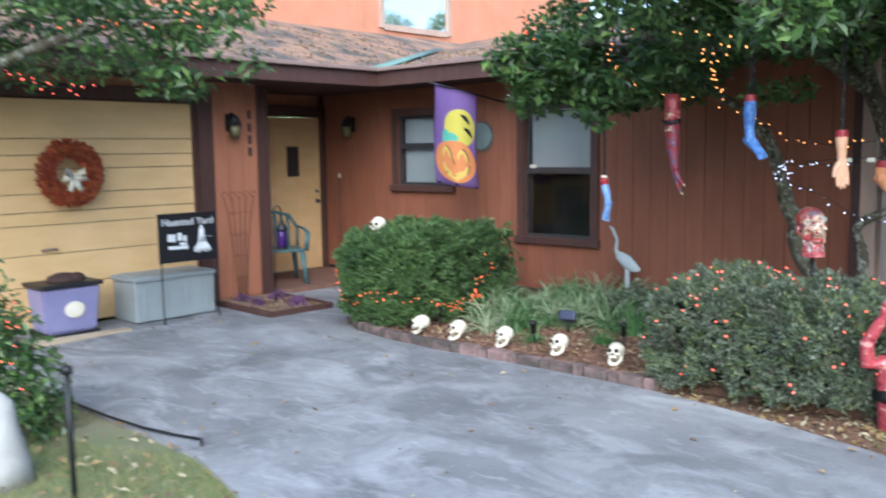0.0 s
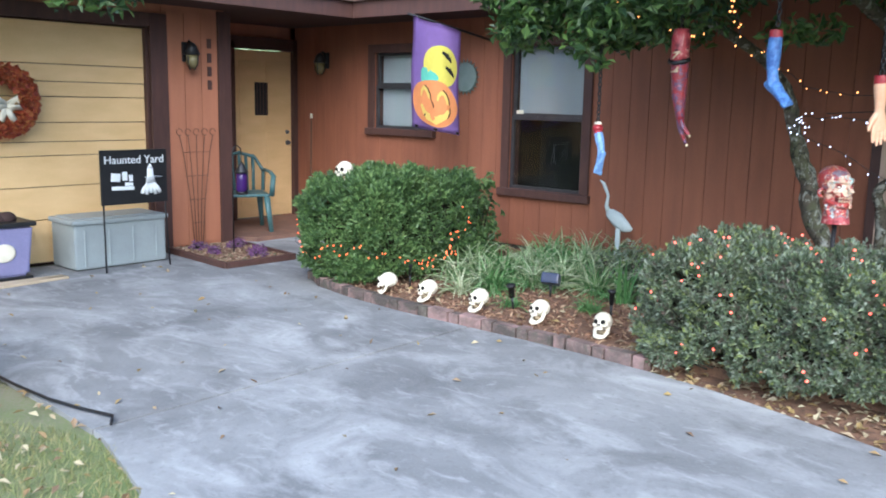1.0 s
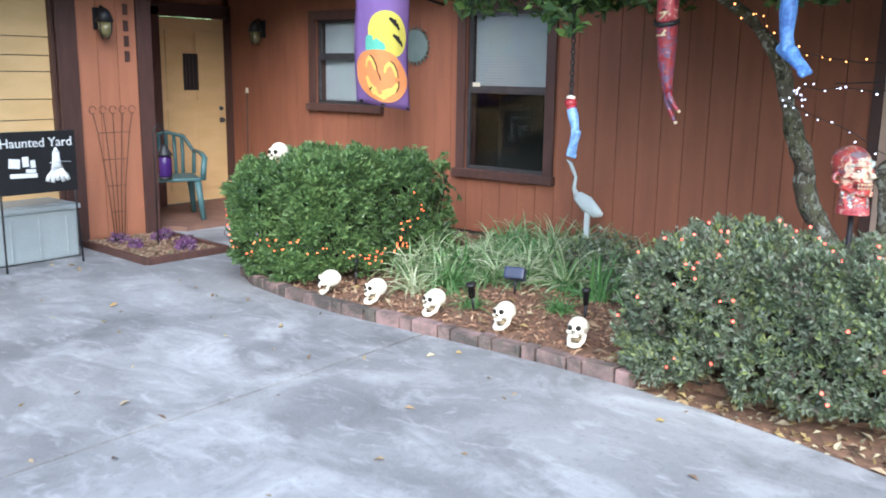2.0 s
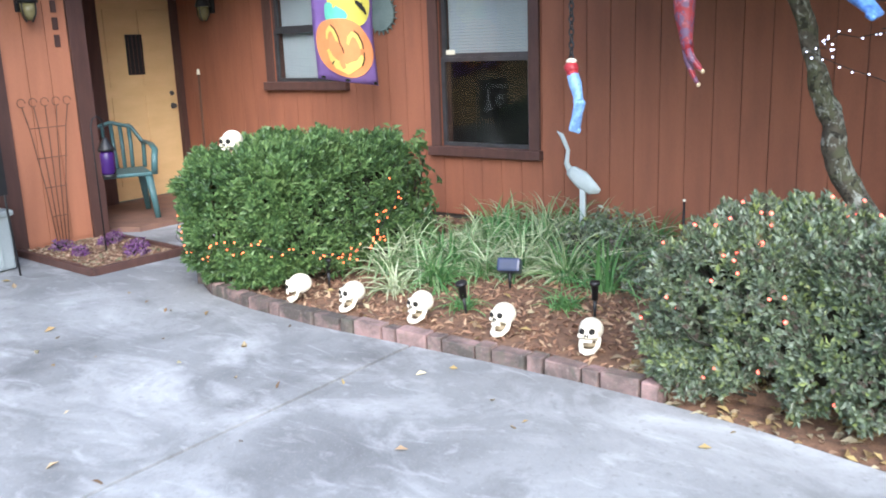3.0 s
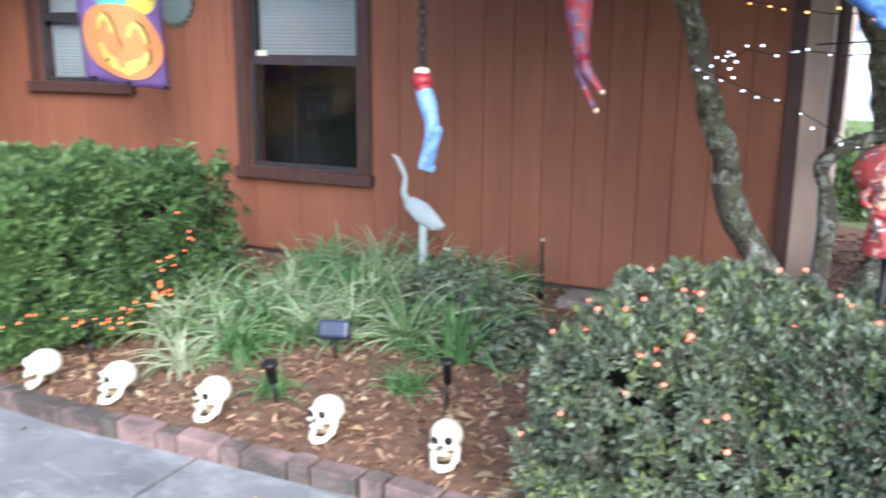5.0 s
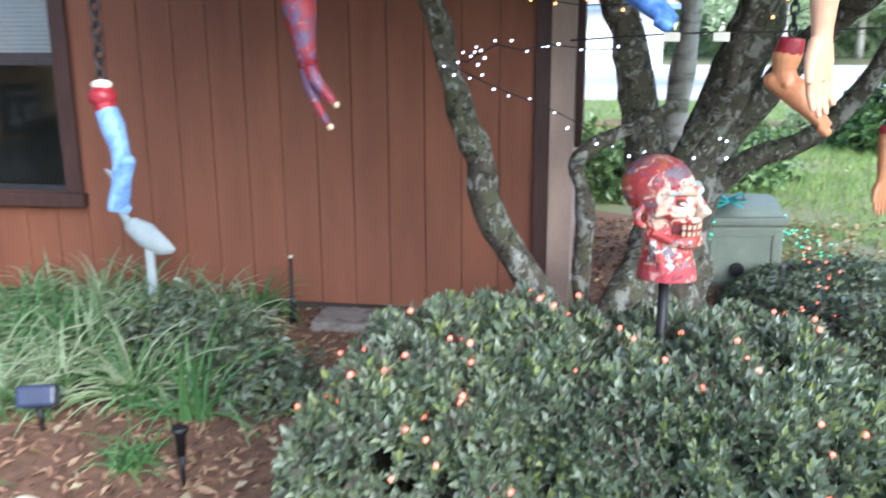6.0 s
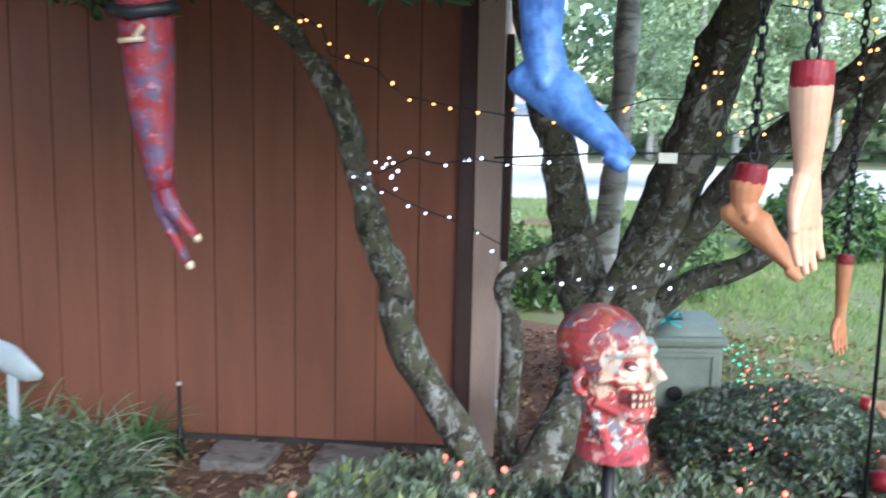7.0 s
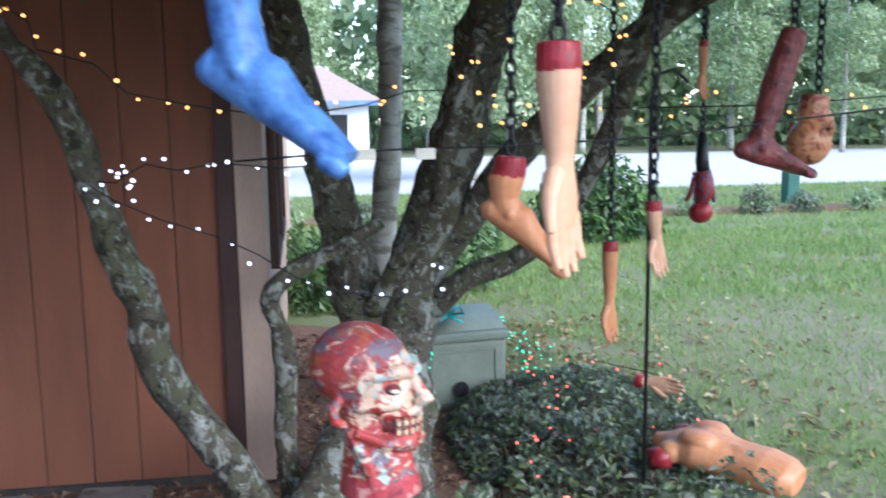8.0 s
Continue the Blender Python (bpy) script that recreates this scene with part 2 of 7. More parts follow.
def part(name, bm, material, parent=None, label=""):
    """Links a bmesh as one mesh object, under a thing or a part."""
    me = bpy.data.meshes.new(name)
    bm.to_mesh(me)
    bm.free()
    for m in material if isinstance(material, (list, tuple)) else [material]:
        me.materials.append(m)
    ob = new(name, me)
    if parent:
        ob.parent = parent
    if label:
        tagged(ob, label)
    return ob


def piece(name, me, m, parent):
    """One more object on a shared mesh."""
    ob = new(name, me)
    ob.parent, ob.matrix_basis = parent, m
    return ob


def thing(name, m, label, category, group="", kind=""):
    ob = tagged(new(name), label, category, group, kind)
    ob.matrix_basis = m
    return ob


def setting(name, bm, material, label, category):
    return tagged(part(name, bm, material), label, category, kind="structure")


def raw(name, verts, faces, material, parent=None):
    me = bpy.data.meshes.new(name)
    me.from_pydata(verts, [], faces)
    me.materials.append(material)
    ob = new(name, me)
    if parent:
        ob.parent = parent
    return ob


def leaves(name, centres, normals, size, material, parent, rng, droop=0.6, wide=0.5):
    """Many small folded leaves, four triangles each, facing roughly along the normals."""
    n = len(centres)
    nrm = normals + rng.normal(0, droop, (n, 3))
    nrm /= np.linalg.norm(nrm, axis=1)[:, None] + 1e-9
    t = np.cross(nrm, rng.normal(0, 1, (n, 3)))
    t /= np.linalg.norm(t, axis=1)[:, None] + 1e-9
    b = np.cross(nrm, t)
    s = (size * rng.uniform(0.6, 1.35, n))[:, None]
    w = s * wide
    v = np.stack([centres - t * s * 0.5, centres + b * w * 0.5 + nrm * s * 0.12, centres + t * s * 0.5 - nrm * s * 0.1, centres - b * w * 0.5 + nrm * s * 0.12], 1).reshape(-1, 3)
    i = np.arange(n)[:, None] * 4
    f = np.concatenate([i + [[0, 1, 2]], i + [[0, 2, 3]]], 1).reshape(-1, 3)
    return raw(name, v.tolist(), f.tolist(), material, parent)


def fused(bm, voxel=0.004, smooth=4):
    """The same form grown together into one smooth skin."""
    me = bpy.data.meshes.new("form")
    bm.to_mesh(me)
    bm.free()
    tmp = new("form", me)
    r = tmp.modifiers.new("skin", "REMESH")
    r.mode, r.voxel_size = "VOXEL", voxel
    k = tmp.modifiers.new("soft", "SMOOTH")
    k.iterations, k.factor = smooth, 0.5
    out = bmesh.new()
    got = bpy.data.meshes.new_from_object(tmp.evaluated_get(bpy.context.evaluated_depsgraph_get()))
    out.from_mesh(got)
    bpy.data.objects.remove(tmp)
    for f in out.faces:
        f.smooth, f.material_index = True, 0
    return out


# ---- ground, drive, beds ----
bm = bmesh.new()
prism(bm, [(-160, -160), (160, -160), (160, 160), (-160, 160)], -0.5, -0.03)
setting("ground", bm, M_LAWN, "thin green lawn with bare soil and fallen leaves", "lawn")

DRIVE = [(-8.33, 2.65), (-4.6, 2.62), (-4.0, 2.6), (-3.3, 2.42), (-2.7, 1.9), (-2.35, 1.2), (-2.2, 0.2), (-2.3, -4), (-3, -9), (9, -9), (6, 2.2), (3.2, 3.2), (1.2, 4.0),
         (0.2, 4.5), (-0.5, 4.83), (-1.1, 5.1), (-1.7, 5.27), (-2.2, 5.38), (-2.6, 5.43), (-3.1, 5.46), (-3.6, 5.46), (-4.1, 5.45), (-4.8, 5.43), (-5.4, 5.47), (-5.9, 5.56), (-6.25, 5.75), (-6.3, 6.2), (-6.3, 8.25),
         (-9.57, 8.25), (-9.57, 6.3), (-8.33, 6.3)]
drive = thing("driveway", pose(0, 0, 0), "weathered grey concrete driveway with control joint and pale stains", "driveway", kind="structure")


def clip(outline, axis, limit, keep_low):
    """The part of an outline on one side of an axis-aligned line."""
    out = []
    for a, b in zip(outline, outline[1:] + outline[:1]):
        ia, ib = (a[axis] <= limit) == keep_low, (b[axis] <= limit) == keep_low
        if ia:
            out.append(a)
        if ia != ib:
            k = (limit - a[axis]) / (b[axis] - a[axis])
            out.append(tuple(a[j] + k * (b[j] - a[j]) for j in (0, 1)))
    return out


for low, lim in ((True, -4.101), (False, -4.077)):
    bm = bmesh.new()
    prism(bm, clip([p for p in DRIVE], 0, lim, low), -0.1, 0.0)
    part("slab", bm, M_CONCRETE, drive)
bm = bmesh.new()
prism(bm, [(-9.57, 6.45), (-8.45, 6.45), (-8.2, 6.6), (-8.2, 8.25), (-9.57, 8.25)], 0.0, 0.05)
setting("porch_floor", bm, M_PORCH, "worn brown painted porch slab", "porch floor")

BED = [(-6.3, 8.25), (-6.3, 6.2), (-6.2, 5.85), (-5.9, 5.66), (-5.4, 5.57), (-4.8, 5.53), (-4.1, 5.55), (-3.6, 5.56), (-3.1, 5.56), (-2.58, 5.53), (-2.5, 5.66), (-1.7, 5.68), (-1.0, 5.8), (-0.75, 6.5), (-0.5, 7.4), (-0.35, 8.6), (-0.65, 9.8), (-1.2, 11), (-2.17, 11.5), (-2.17, 8.25)]
bm = bmesh.new()
prism(bm, BED, -0.1, 0.05)
setting("flower_bed", bm, M_MULCH, "bed of brown bark mulch and fallen leaves", "flower bed")

bm = bmesh.new()
prism(bm, [(-2.58, 5.45), (-2.2, 5.395), (-1.7, 5.285), (-1.1, 5.115), (-0.5, 4.845), (0.2, 4.515), (1.2, 4.02), (1.5, 4.4), (0.5, 5.2), (-0.2, 5.9), (-0.7, 6.4), (-1.0, 5.79), (-1.7, 5.67), (-2.5, 5.65)], -0.1, -0.012)
setting("hedge_border", bm, M_MULCH, "strip of brown soil and leaf litter beside the drive", "soil")

# ---- house ----
def panel_wall(name, x0, x1, y, z0, z1, openings, material, label):
    """A wall that faces -y, 0.15 m thick, as boards 0.203 m wide with grooves, cut round openings (x0, x1, z0, z1)."""
    wall = thing(name, pose(0, 0, 0), label, "wall", kind="structure")
    bm = bmesh.new()
    xs = sorted({x0, x1, *[v for o in openings for v in o[:2]]})
    for a, b in zip(xs, xs[1:]):
        cuts = sorted([(o[2], o[3]) for o in openings if o[0] <= a and o[1] >= b])
        z = z0
        for lo, hi in cuts + [(z1, z1)]:
            if lo - z > 0.01:
                box(bm, ((a + b) / 2, y + 0.09, (z + lo) / 2), (b - a, 0.15, lo - z))
            z = hi
    part("sheathing", bm, M_TRIM, wall)
    k = x0
    while k < x1 - 0.02:
        a, b = k + 0.005, min(k + 0.203, x1)
        cuts = [a, *sorted(v for o in openings for v in o[:2] if a < v < b), b]
        for c0, c1 in zip(cuts, cuts[1:]):
            spans, z = [], z0
            for o in sorted(openings, key=lambda o: o[2]):
                if o[0] < c1 - 0.001 and o[1] > c0 + 0.001:
                    spans.append((z, o[2]))
                    z = o[3]
            for lo, hi in spans + [(z, z1)]:
                if hi - lo > 0.02:
                    bm = bmesh.new()
                    box(bm, ((c0 + c1) / 2, y + 0.0075, (lo + hi) / 2), (c1 - c0, 0.015, hi - lo))
                    part("board", bm, material, wall)
        k += 0.203
    return wall


WALL_Y = 8.25
panel_wall("wall_north", -9.56, -2.17, WALL_Y, 0.09, 2.75, [(-8.02, -7.12, 1.27, 2.17), (-5.92, -5.0, 0.7, 2.2)], M_SIDING, "rust-brown vertical grooved wood siding")
bm = bmesh.new()
box(bm, (-5.9, WALL_Y + 0.1, 0.04), (7.6, 0.12, 0.12))
setting("foundation", bm, M_MORTAR, "dark concrete foundation strip", "foundation")


def garage_wall():
    g = thing("wall_west", pose(0, 0, 0), "salmon-brown painted garage wall with dark trim", "wall", kind="structure")
    bm = bmesh.new()
    box(bm, (-8.42, 5.93, 1.38), (0.18, 0.74, 2.75))
    box(bm, (-8.42, 1.0, 1.38), (0.18, 3.1, 2.75))
    box(bm, (-8.42, 4.05, 2.56), (0.18, 3.0, 0.4))
    box(bm, (-9.0, 6.25, 1.38), (1.0, 0.14, 2.75))
    box(bm, (-9.68, 6.8, 1.38), (0.2, 0.75, 2.75))
    box(bm, (-9.68, 7.72, 2.5), (0.2, 1.1, 0.5))
    box(bm, (-9.68, 8.33, 1.38), (0.2, 0.31, 2.75))
    part("wall_panel", bm, M_COLUMN, g)
    for y0, y1 in ((5.605, 5.80), (5.806, 6.0), (6.006, 6.2)):
        bm = bmesh.new()
        box(bm, (-8.325, (y0 + y1) / 2, 1.25), (0.016, y1 - y0, 2.4))
        part("board", bm, M_COLUMN, g)
    for y0, y1, z0, z1, p in ((5.41, 5.60, 0.0, 2.42, 0.035), (6.205, 6.36, 0.0, 2.5, 0.035), (2.5, 5.41, 2.28, 2.42, 0.03), (2.5, 2.66, 0.0, 2.28, 0.03)):
        bm = bmesh.new()
        box(bm, (-8.33 + p / 2, (y0 + y1) / 2, (z0 + z1) / 2), (p, y1 - y0, z1 - z0), bevel=0.004)
        part("trim_board", bm, M_TRIM, g)
    bm = bmesh.new()
    box(bm, (-8.41, 5.395, 1.14), (0.14, 0.03, 2.28))
    part("jamb", bm, M_TRIM, g)


garage_wall()


def garage_door():
    d = thing("garage_door", pose(-8.42, 2.66, 0), "closed yellow-painted wooden garage door with lap boards", "garage door", kind="structure")
    z = 0.02
    for i, h in enumerate((0.41, 0.31, 0.29, 0.13, 0.18, 0.24, 0.14, 0.16, 0.39)):
        bm = bmesh.new()
        box(bm, (0.002 * (i % 2), 1.375, z + h / 2), (0.05, 2.72, h - 0.007), bevel=0.004, tilt=(0, -1.5))
        part("plank", bm, M_YELLOW, d)
        z += h
    bm = bmesh.new()
    box(bm, (-0.13, 1.375, 1.2), (0.02, 3.1, 2.5))
    part("backing", bm, M_TRIM, d)
    bm = bmesh.new()
    tube(bm, [(0.03, 1.0, 0.78), (0.07, 1.02, 0.79), (0.07, 1.12, 0.79), (0.03, 1.14, 0.78)], 0.012, 8)
    part("handle", bm, M_GUTTER, d, "dull metal pull handle")


garage_door()


def front_door():
    d = thing("door_1", pose(-9.57, 7.265, 0.06), "closed yellow front door with small leaded window", "door", kind="structure")
    bm = bmesh.new()
    box(bm, (-0.02, 0.455, 1.07), (0.04, 0.91, 2.14))
    part("slab", bm, M_YELLOW, d)
    for y0, y1, z0, z1 in ((0.09, 0.42, 1.2, 2.0), (0.50, 0.82, 1.2, 2.0), (0.09, 0.42, 0.15, 1.1), (0.50, 0.82, 0.15, 1.1)):
        bm = bmesh.new()
        box(bm, (0.004, (y0 + y1) / 2, (z0 + z1) / 2), (0.014, y1 - y0, z1 - z0), bevel=0.006)
        part("panel", bm, M_YELLOW, d)
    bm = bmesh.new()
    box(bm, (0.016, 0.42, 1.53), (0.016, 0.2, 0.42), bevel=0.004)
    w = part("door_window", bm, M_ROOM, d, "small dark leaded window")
    for i in range(4):
        bm = bmesh.new()
        tube(bm, [(0.028, 0.345 + i * 0.05, 1.33), (0.028, 0.345 + i * 0.05, 1.73)], 0.006, 6)
        part("bar", bm, M_TRIM, w)
    for z, r in ((0.96, 0.033), (1.1, 0.026)):
        bm = bmesh.new()
        tube(bm, [(0.0, 0.84, z), (0.012, 0.84, z)], r, 12)
        ball(bm, (0.04 if z < 1 else 0.02, 0.84, z), r * 0.85, 12)
        part("door_knob" if z < 1 else "deadbolt", bm, M_ALU, d, "dark metal knob" if z < 1 else "dark metal deadbolt")
    for y0, y1, z0, z1 in ((-0.16, -0.005, -0.05, 2.25), (0.915, 0.985, -0.05, 2.25), (-0.16, 0.985, 2.15, 2.3)):
        bm = bmesh.new()
        box(bm, (0.03, (y0 + y1) / 2, (z0 + z1) / 2), (0.06, y1 - y0, z1 - z0), bevel=0.004)
        part("door_frame", bm, M_TRIM, d)


front_door()


def window(name, x0, x1, z0, z1, zmid, label, blind_low):
    w = thing(name, pose(0, WALL_Y, 0), label, "window", kind="structure")
    t = 0.10
    for a, b, lo, hi, p in ((x0 - t, x0, z0, z1 + t, 0.03), (x1, x1 + t, z0, z1 + t, 0.03), (x0, x1, z1, z1 + t, 0.03)):
        bm = bmesh.new()
        box(bm, ((a + b) / 2, -p / 2, (lo + hi) / 2), (b - a, p, hi - lo), bevel=0.004)
        part("window_frame", bm, M_TRIM, w)
    bm = bmesh.new()
    box(bm, ((x0 + x1) / 2, -0.03, z0 - 0.04), (x1 - x0 + 2 * t + 0.04, 0.07, 0.08), bevel=0.006)
    part("window_sill", bm, M_TRIM, w)
    for lo, hi, dy in ((z0, zmid, 0.035), (zmid, z1, 0.06)):
        bm = bmesh.new()
        for a, b, c, d in ((x0, x0 + 0.035, lo, hi), (x1 - 0.035, x1, lo, hi), (x0 + 0.035, x1 - 0.035, lo, lo + 0.035), (x0 + 0.035, x1 - 0.035, hi - 0.035, hi)):
            box(bm, ((a + b) / 2, dy, (c + d) / 2), (b - a, 0.03, d - c))
        s = part("sash", bm, M_ALU, w, "dull grey metal sash")
        bm = bmesh.new()
        box(bm, ((x0 + x1) / 2, dy, (lo + hi) / 2), (x1 - x0 - 0.06, 0.005, hi - lo - 0.06))
        part("pane", bm, M_GLASS, s).visible_shadow = False
    n = int((z1 - blind_low) / 0.026)
    me_bm = bmesh.new()
    box(me_bm, (0, 0, 0), (x1 - x0 - 0.05, 0.002, 0.027), tilt=(28, 0))
    me = bpy.data.meshes.new("slat")
    me_bm.to_mesh(me)
    me_bm.free()
    me.materials.append(M_BLIND)
    bm = bmesh.new()
    box(bm, ((x0 + x1) / 2, 0.12, z1 - 0.015), (x1 - x0 - 0.05, 0.04, 0.03))
    blind = part("blind", bm, M_BLIND, w, "white slatted blind")
    for i in range(n):
        piece("slat", me, pose((x0 + x1) / 2, 0.12, z1 - 0.04 - i * 0.026), blind)
    # Open-fronted box, coloured near-black so the room reads as unlit.
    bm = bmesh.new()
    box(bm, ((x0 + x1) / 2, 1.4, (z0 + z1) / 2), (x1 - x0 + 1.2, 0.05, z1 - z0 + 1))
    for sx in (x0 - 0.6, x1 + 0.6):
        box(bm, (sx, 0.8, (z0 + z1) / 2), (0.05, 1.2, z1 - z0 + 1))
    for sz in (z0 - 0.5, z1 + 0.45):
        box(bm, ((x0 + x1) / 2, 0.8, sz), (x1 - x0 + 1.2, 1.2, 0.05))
    part("room_behind", bm, M_ROOM, w, "dim room behind the glass with its darkness in the colour")
    return w


window("window_1", -8.02, -7.12, 1.27, 2.17, 1.78, "dark-framed sash window with closed white blind", 1.3)
window("window_2", -5.92, -5.0, 0.7, 2.2, 1.47, "tall dark-framed sash window with blind half down", 1.5)

# side wall, facing +x
def side_wall():
    s = thing("wall_east", pose(-2.06, WALL_Y, 0), "tan painted side wall with corner trim", "wall", kind="structure")
    bm = bmesh.new()
    box(bm, (-0.08, 3.6, 1.4), (0.15, 6.84, 2.75))
    part("wall_panel", bm, M_TAN, s)
    # Dark strip beside the tan board puts the corner's shade into colour.
    bm = bmesh.new()
    box(bm, (-0.165, -0.02, 1.36), (0.075, 0.03, 2.6), bevel=0.004)
    part("corner_trim_and_shade", bm, M_TRIM, s, "dark brown strip standing in for corner shade")
    bm = bmesh.new()
    box(bm, (-0.062, -0.02, 1.36), (0.124, 0.05, 2.6), bevel=0.004)
    part("corner_trim_and_shade", bm, M_TAN, s, "tan corner board")
    for y0 in (0.5, 1.55):
        for a, b, lo, hi in ((y0, y0 + 0.07, 0.95, 2.15), (y0 + 0.75, y0 + 0.82, 0.95, 2.15), (y0 + 0.07, y0 + 0.75, 2.08, 2.15), (y0 + 0.07, y0 + 0.75, 0.95, 1.03)):
            bm = bmesh.new()
            box(bm, (0.02, (a + b) / 2, (lo + hi) / 2), (0.04, b - a, hi - lo), bevel=0.003)
            part("window_trim", bm, M_TRIM, s)
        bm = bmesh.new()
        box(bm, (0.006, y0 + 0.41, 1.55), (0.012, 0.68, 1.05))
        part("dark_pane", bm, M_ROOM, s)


side_wall()

# roof
EX, EY, EZ = -7.6, 7.5, 2.53


def roof():
    r = thing("roof", pose(0, 0, 0), "low brown shingle roof with pine litter and green flashing", "roof", kind="structure")
    def slope(name, pts):
        bm = bmesh.new()
        top = [bm.verts.new(p) for p in pts]
        low = [bm.verts.new((p[0], p[1], p[2] - 0.05)) for p in pts]
        n = len(pts)
        bm.faces.new(top), bm.faces.new(low[::-1])
        for i in range(n):
            bm.faces.new((top[i], low[i], low[(i + 1) % n], top[(i + 1) % n]))
        bmesh.ops.recalc_face_normals(bm, faces=bm.faces)
        return part(name, bm, M_ROOF, r)
    z = EZ + 0.17
    slope("garage_slope", [(EX, -0.6, z), (EX, 12.5, z), (-13, 12.5, z + 5.4 * 0.34), (-13, -0.6, z + 5.4 * 0.34)])
    slope("front_slope", [(-13, EY, z - 0.01), (-1.5, EY, z - 0.01), (-1.5, 17, z + 9.5 * 0.2), (-13, 17, z + 9.5 * 0.2)])
    for c, s in (((EX + 0.015, 3.45, EZ + 0.06), (0.03, 8.1, 0.18)), ((-4.55, EY - 0.015, EZ + 0.06), (6.1, 0.03, 0.18))):
        bm = bmesh.new()
        box(bm, c, s, bevel=0.004)
        part("fascia", bm, M_TRIM, r, "dark brown fascia board")
    for c, s in (((EX + 0.04, 3.4, EZ + 0.17), (0.09, 8.1, 0.045)), ((-4.5, EY - 0.04, EZ + 0.17), (6.1, 0.09, 0.045))):
        bm = bmesh.new()
        box(bm, c, s, bevel=0.008)
        part("drip_edge", bm, M_GUTTER, r, "weathered pinkish metal drip edge")
    bm = bmesh.new()
    tube(bm, [(EX, EY, z + 0.03), (-9.2, 10.3, z + 0.6)], (0.12, 0.012), 8)
    part("valley_flashing", bm, mat("green_flashing", (0.16, 0.32, 0.28), (0.12, 0.2, 0.17), 0.6), r, "greenish valley flashing")


roof()
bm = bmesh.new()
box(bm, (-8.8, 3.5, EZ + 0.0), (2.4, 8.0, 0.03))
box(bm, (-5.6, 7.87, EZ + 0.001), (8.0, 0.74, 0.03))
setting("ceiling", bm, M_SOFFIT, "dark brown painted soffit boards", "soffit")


def upper_storey():
    u = thing("upper_wall", pose(-10.4, 10.5, 3.0), "salmon painted upper storey wall with white window", "wall", kind="structure")
    bm = bmesh.new()
    box(bm, (-0.1, 0, 1.6), (0.2, 12, 3.6))
    part("wall_panel", bm, M_UPPER, u)
    for y in (-2.6, -0.7, 2.6):
        bm = bmesh.new()
        box(bm, (0.01, y, 1.6), (0.02, 0.09, 3.6))
        part("batten", bm, M_UPPER, u)
    for a, b, lo, hi in ((-0.3, -0.2, 0.75, 2.1), (1.35, 1.45, 0.75, 2.1), (-0.2, 1.35, 0.72, 0.82), (-0.2, 1.35, 2.0, 2.1)):
        bm = bmesh.new()
        box(bm, (0.02, (a + b) / 2, (lo + hi) / 2), (0.05, b - a, hi - lo), bevel=0.004)
        part("window_frame", bm, M_TAN, u, "pale window frame")
    bm = bmesh.new()
    box(bm, (0.008, 0.575, 1.4), (0.012, 1.55, 1.2))
    p = part("window_pane", bm, M_ALU, u, "pane mirroring a bright sky")
    p.data.materials[0] = mat("sky_mirror_pane", (0.75, 0.78, 0.8), (0.7, 0.74, 0.76), 0.03, 2, 20, 0.0, metal=1.0)


upper_storey()

# ---- hedges ----
def blades(name, base, along_, face, size, material, parent, rng, wide=0.46):
    """Pointed, folded leaves that grow from their base along a direction."""
    n = len(base)
    d = along_ / (np.linalg.norm(along_, axis=1)[:, None] + 1e-9)
    b = np.cross(d, face + rng.normal(0, 0.25, (n, 3)))
    b /= np.linalg.norm(b, axis=1)[:, None] + 1e-9
    up = np.cross(b, d)
    s = (size * rng.uniform(0.65, 1.3, n))[:, None]
    w = s * wide * 0.5
    V = np.stack([base, base + d * s * 0.55 + b * w + up * s * 0.10, base + d * s - up * s * 0.08, base + d * s * 0.55 - b * w + up * s * 0.10], 1).reshape(-1, 3)
    i = np.arange(n)[:, None] * 4
    F = np.concatenate([i + [[0, 1, 2]], i + [[0, 2, 3]]], 1).reshape(-1, 3)
    return raw(name, V.tolist(), F.tolist(), material, parent)


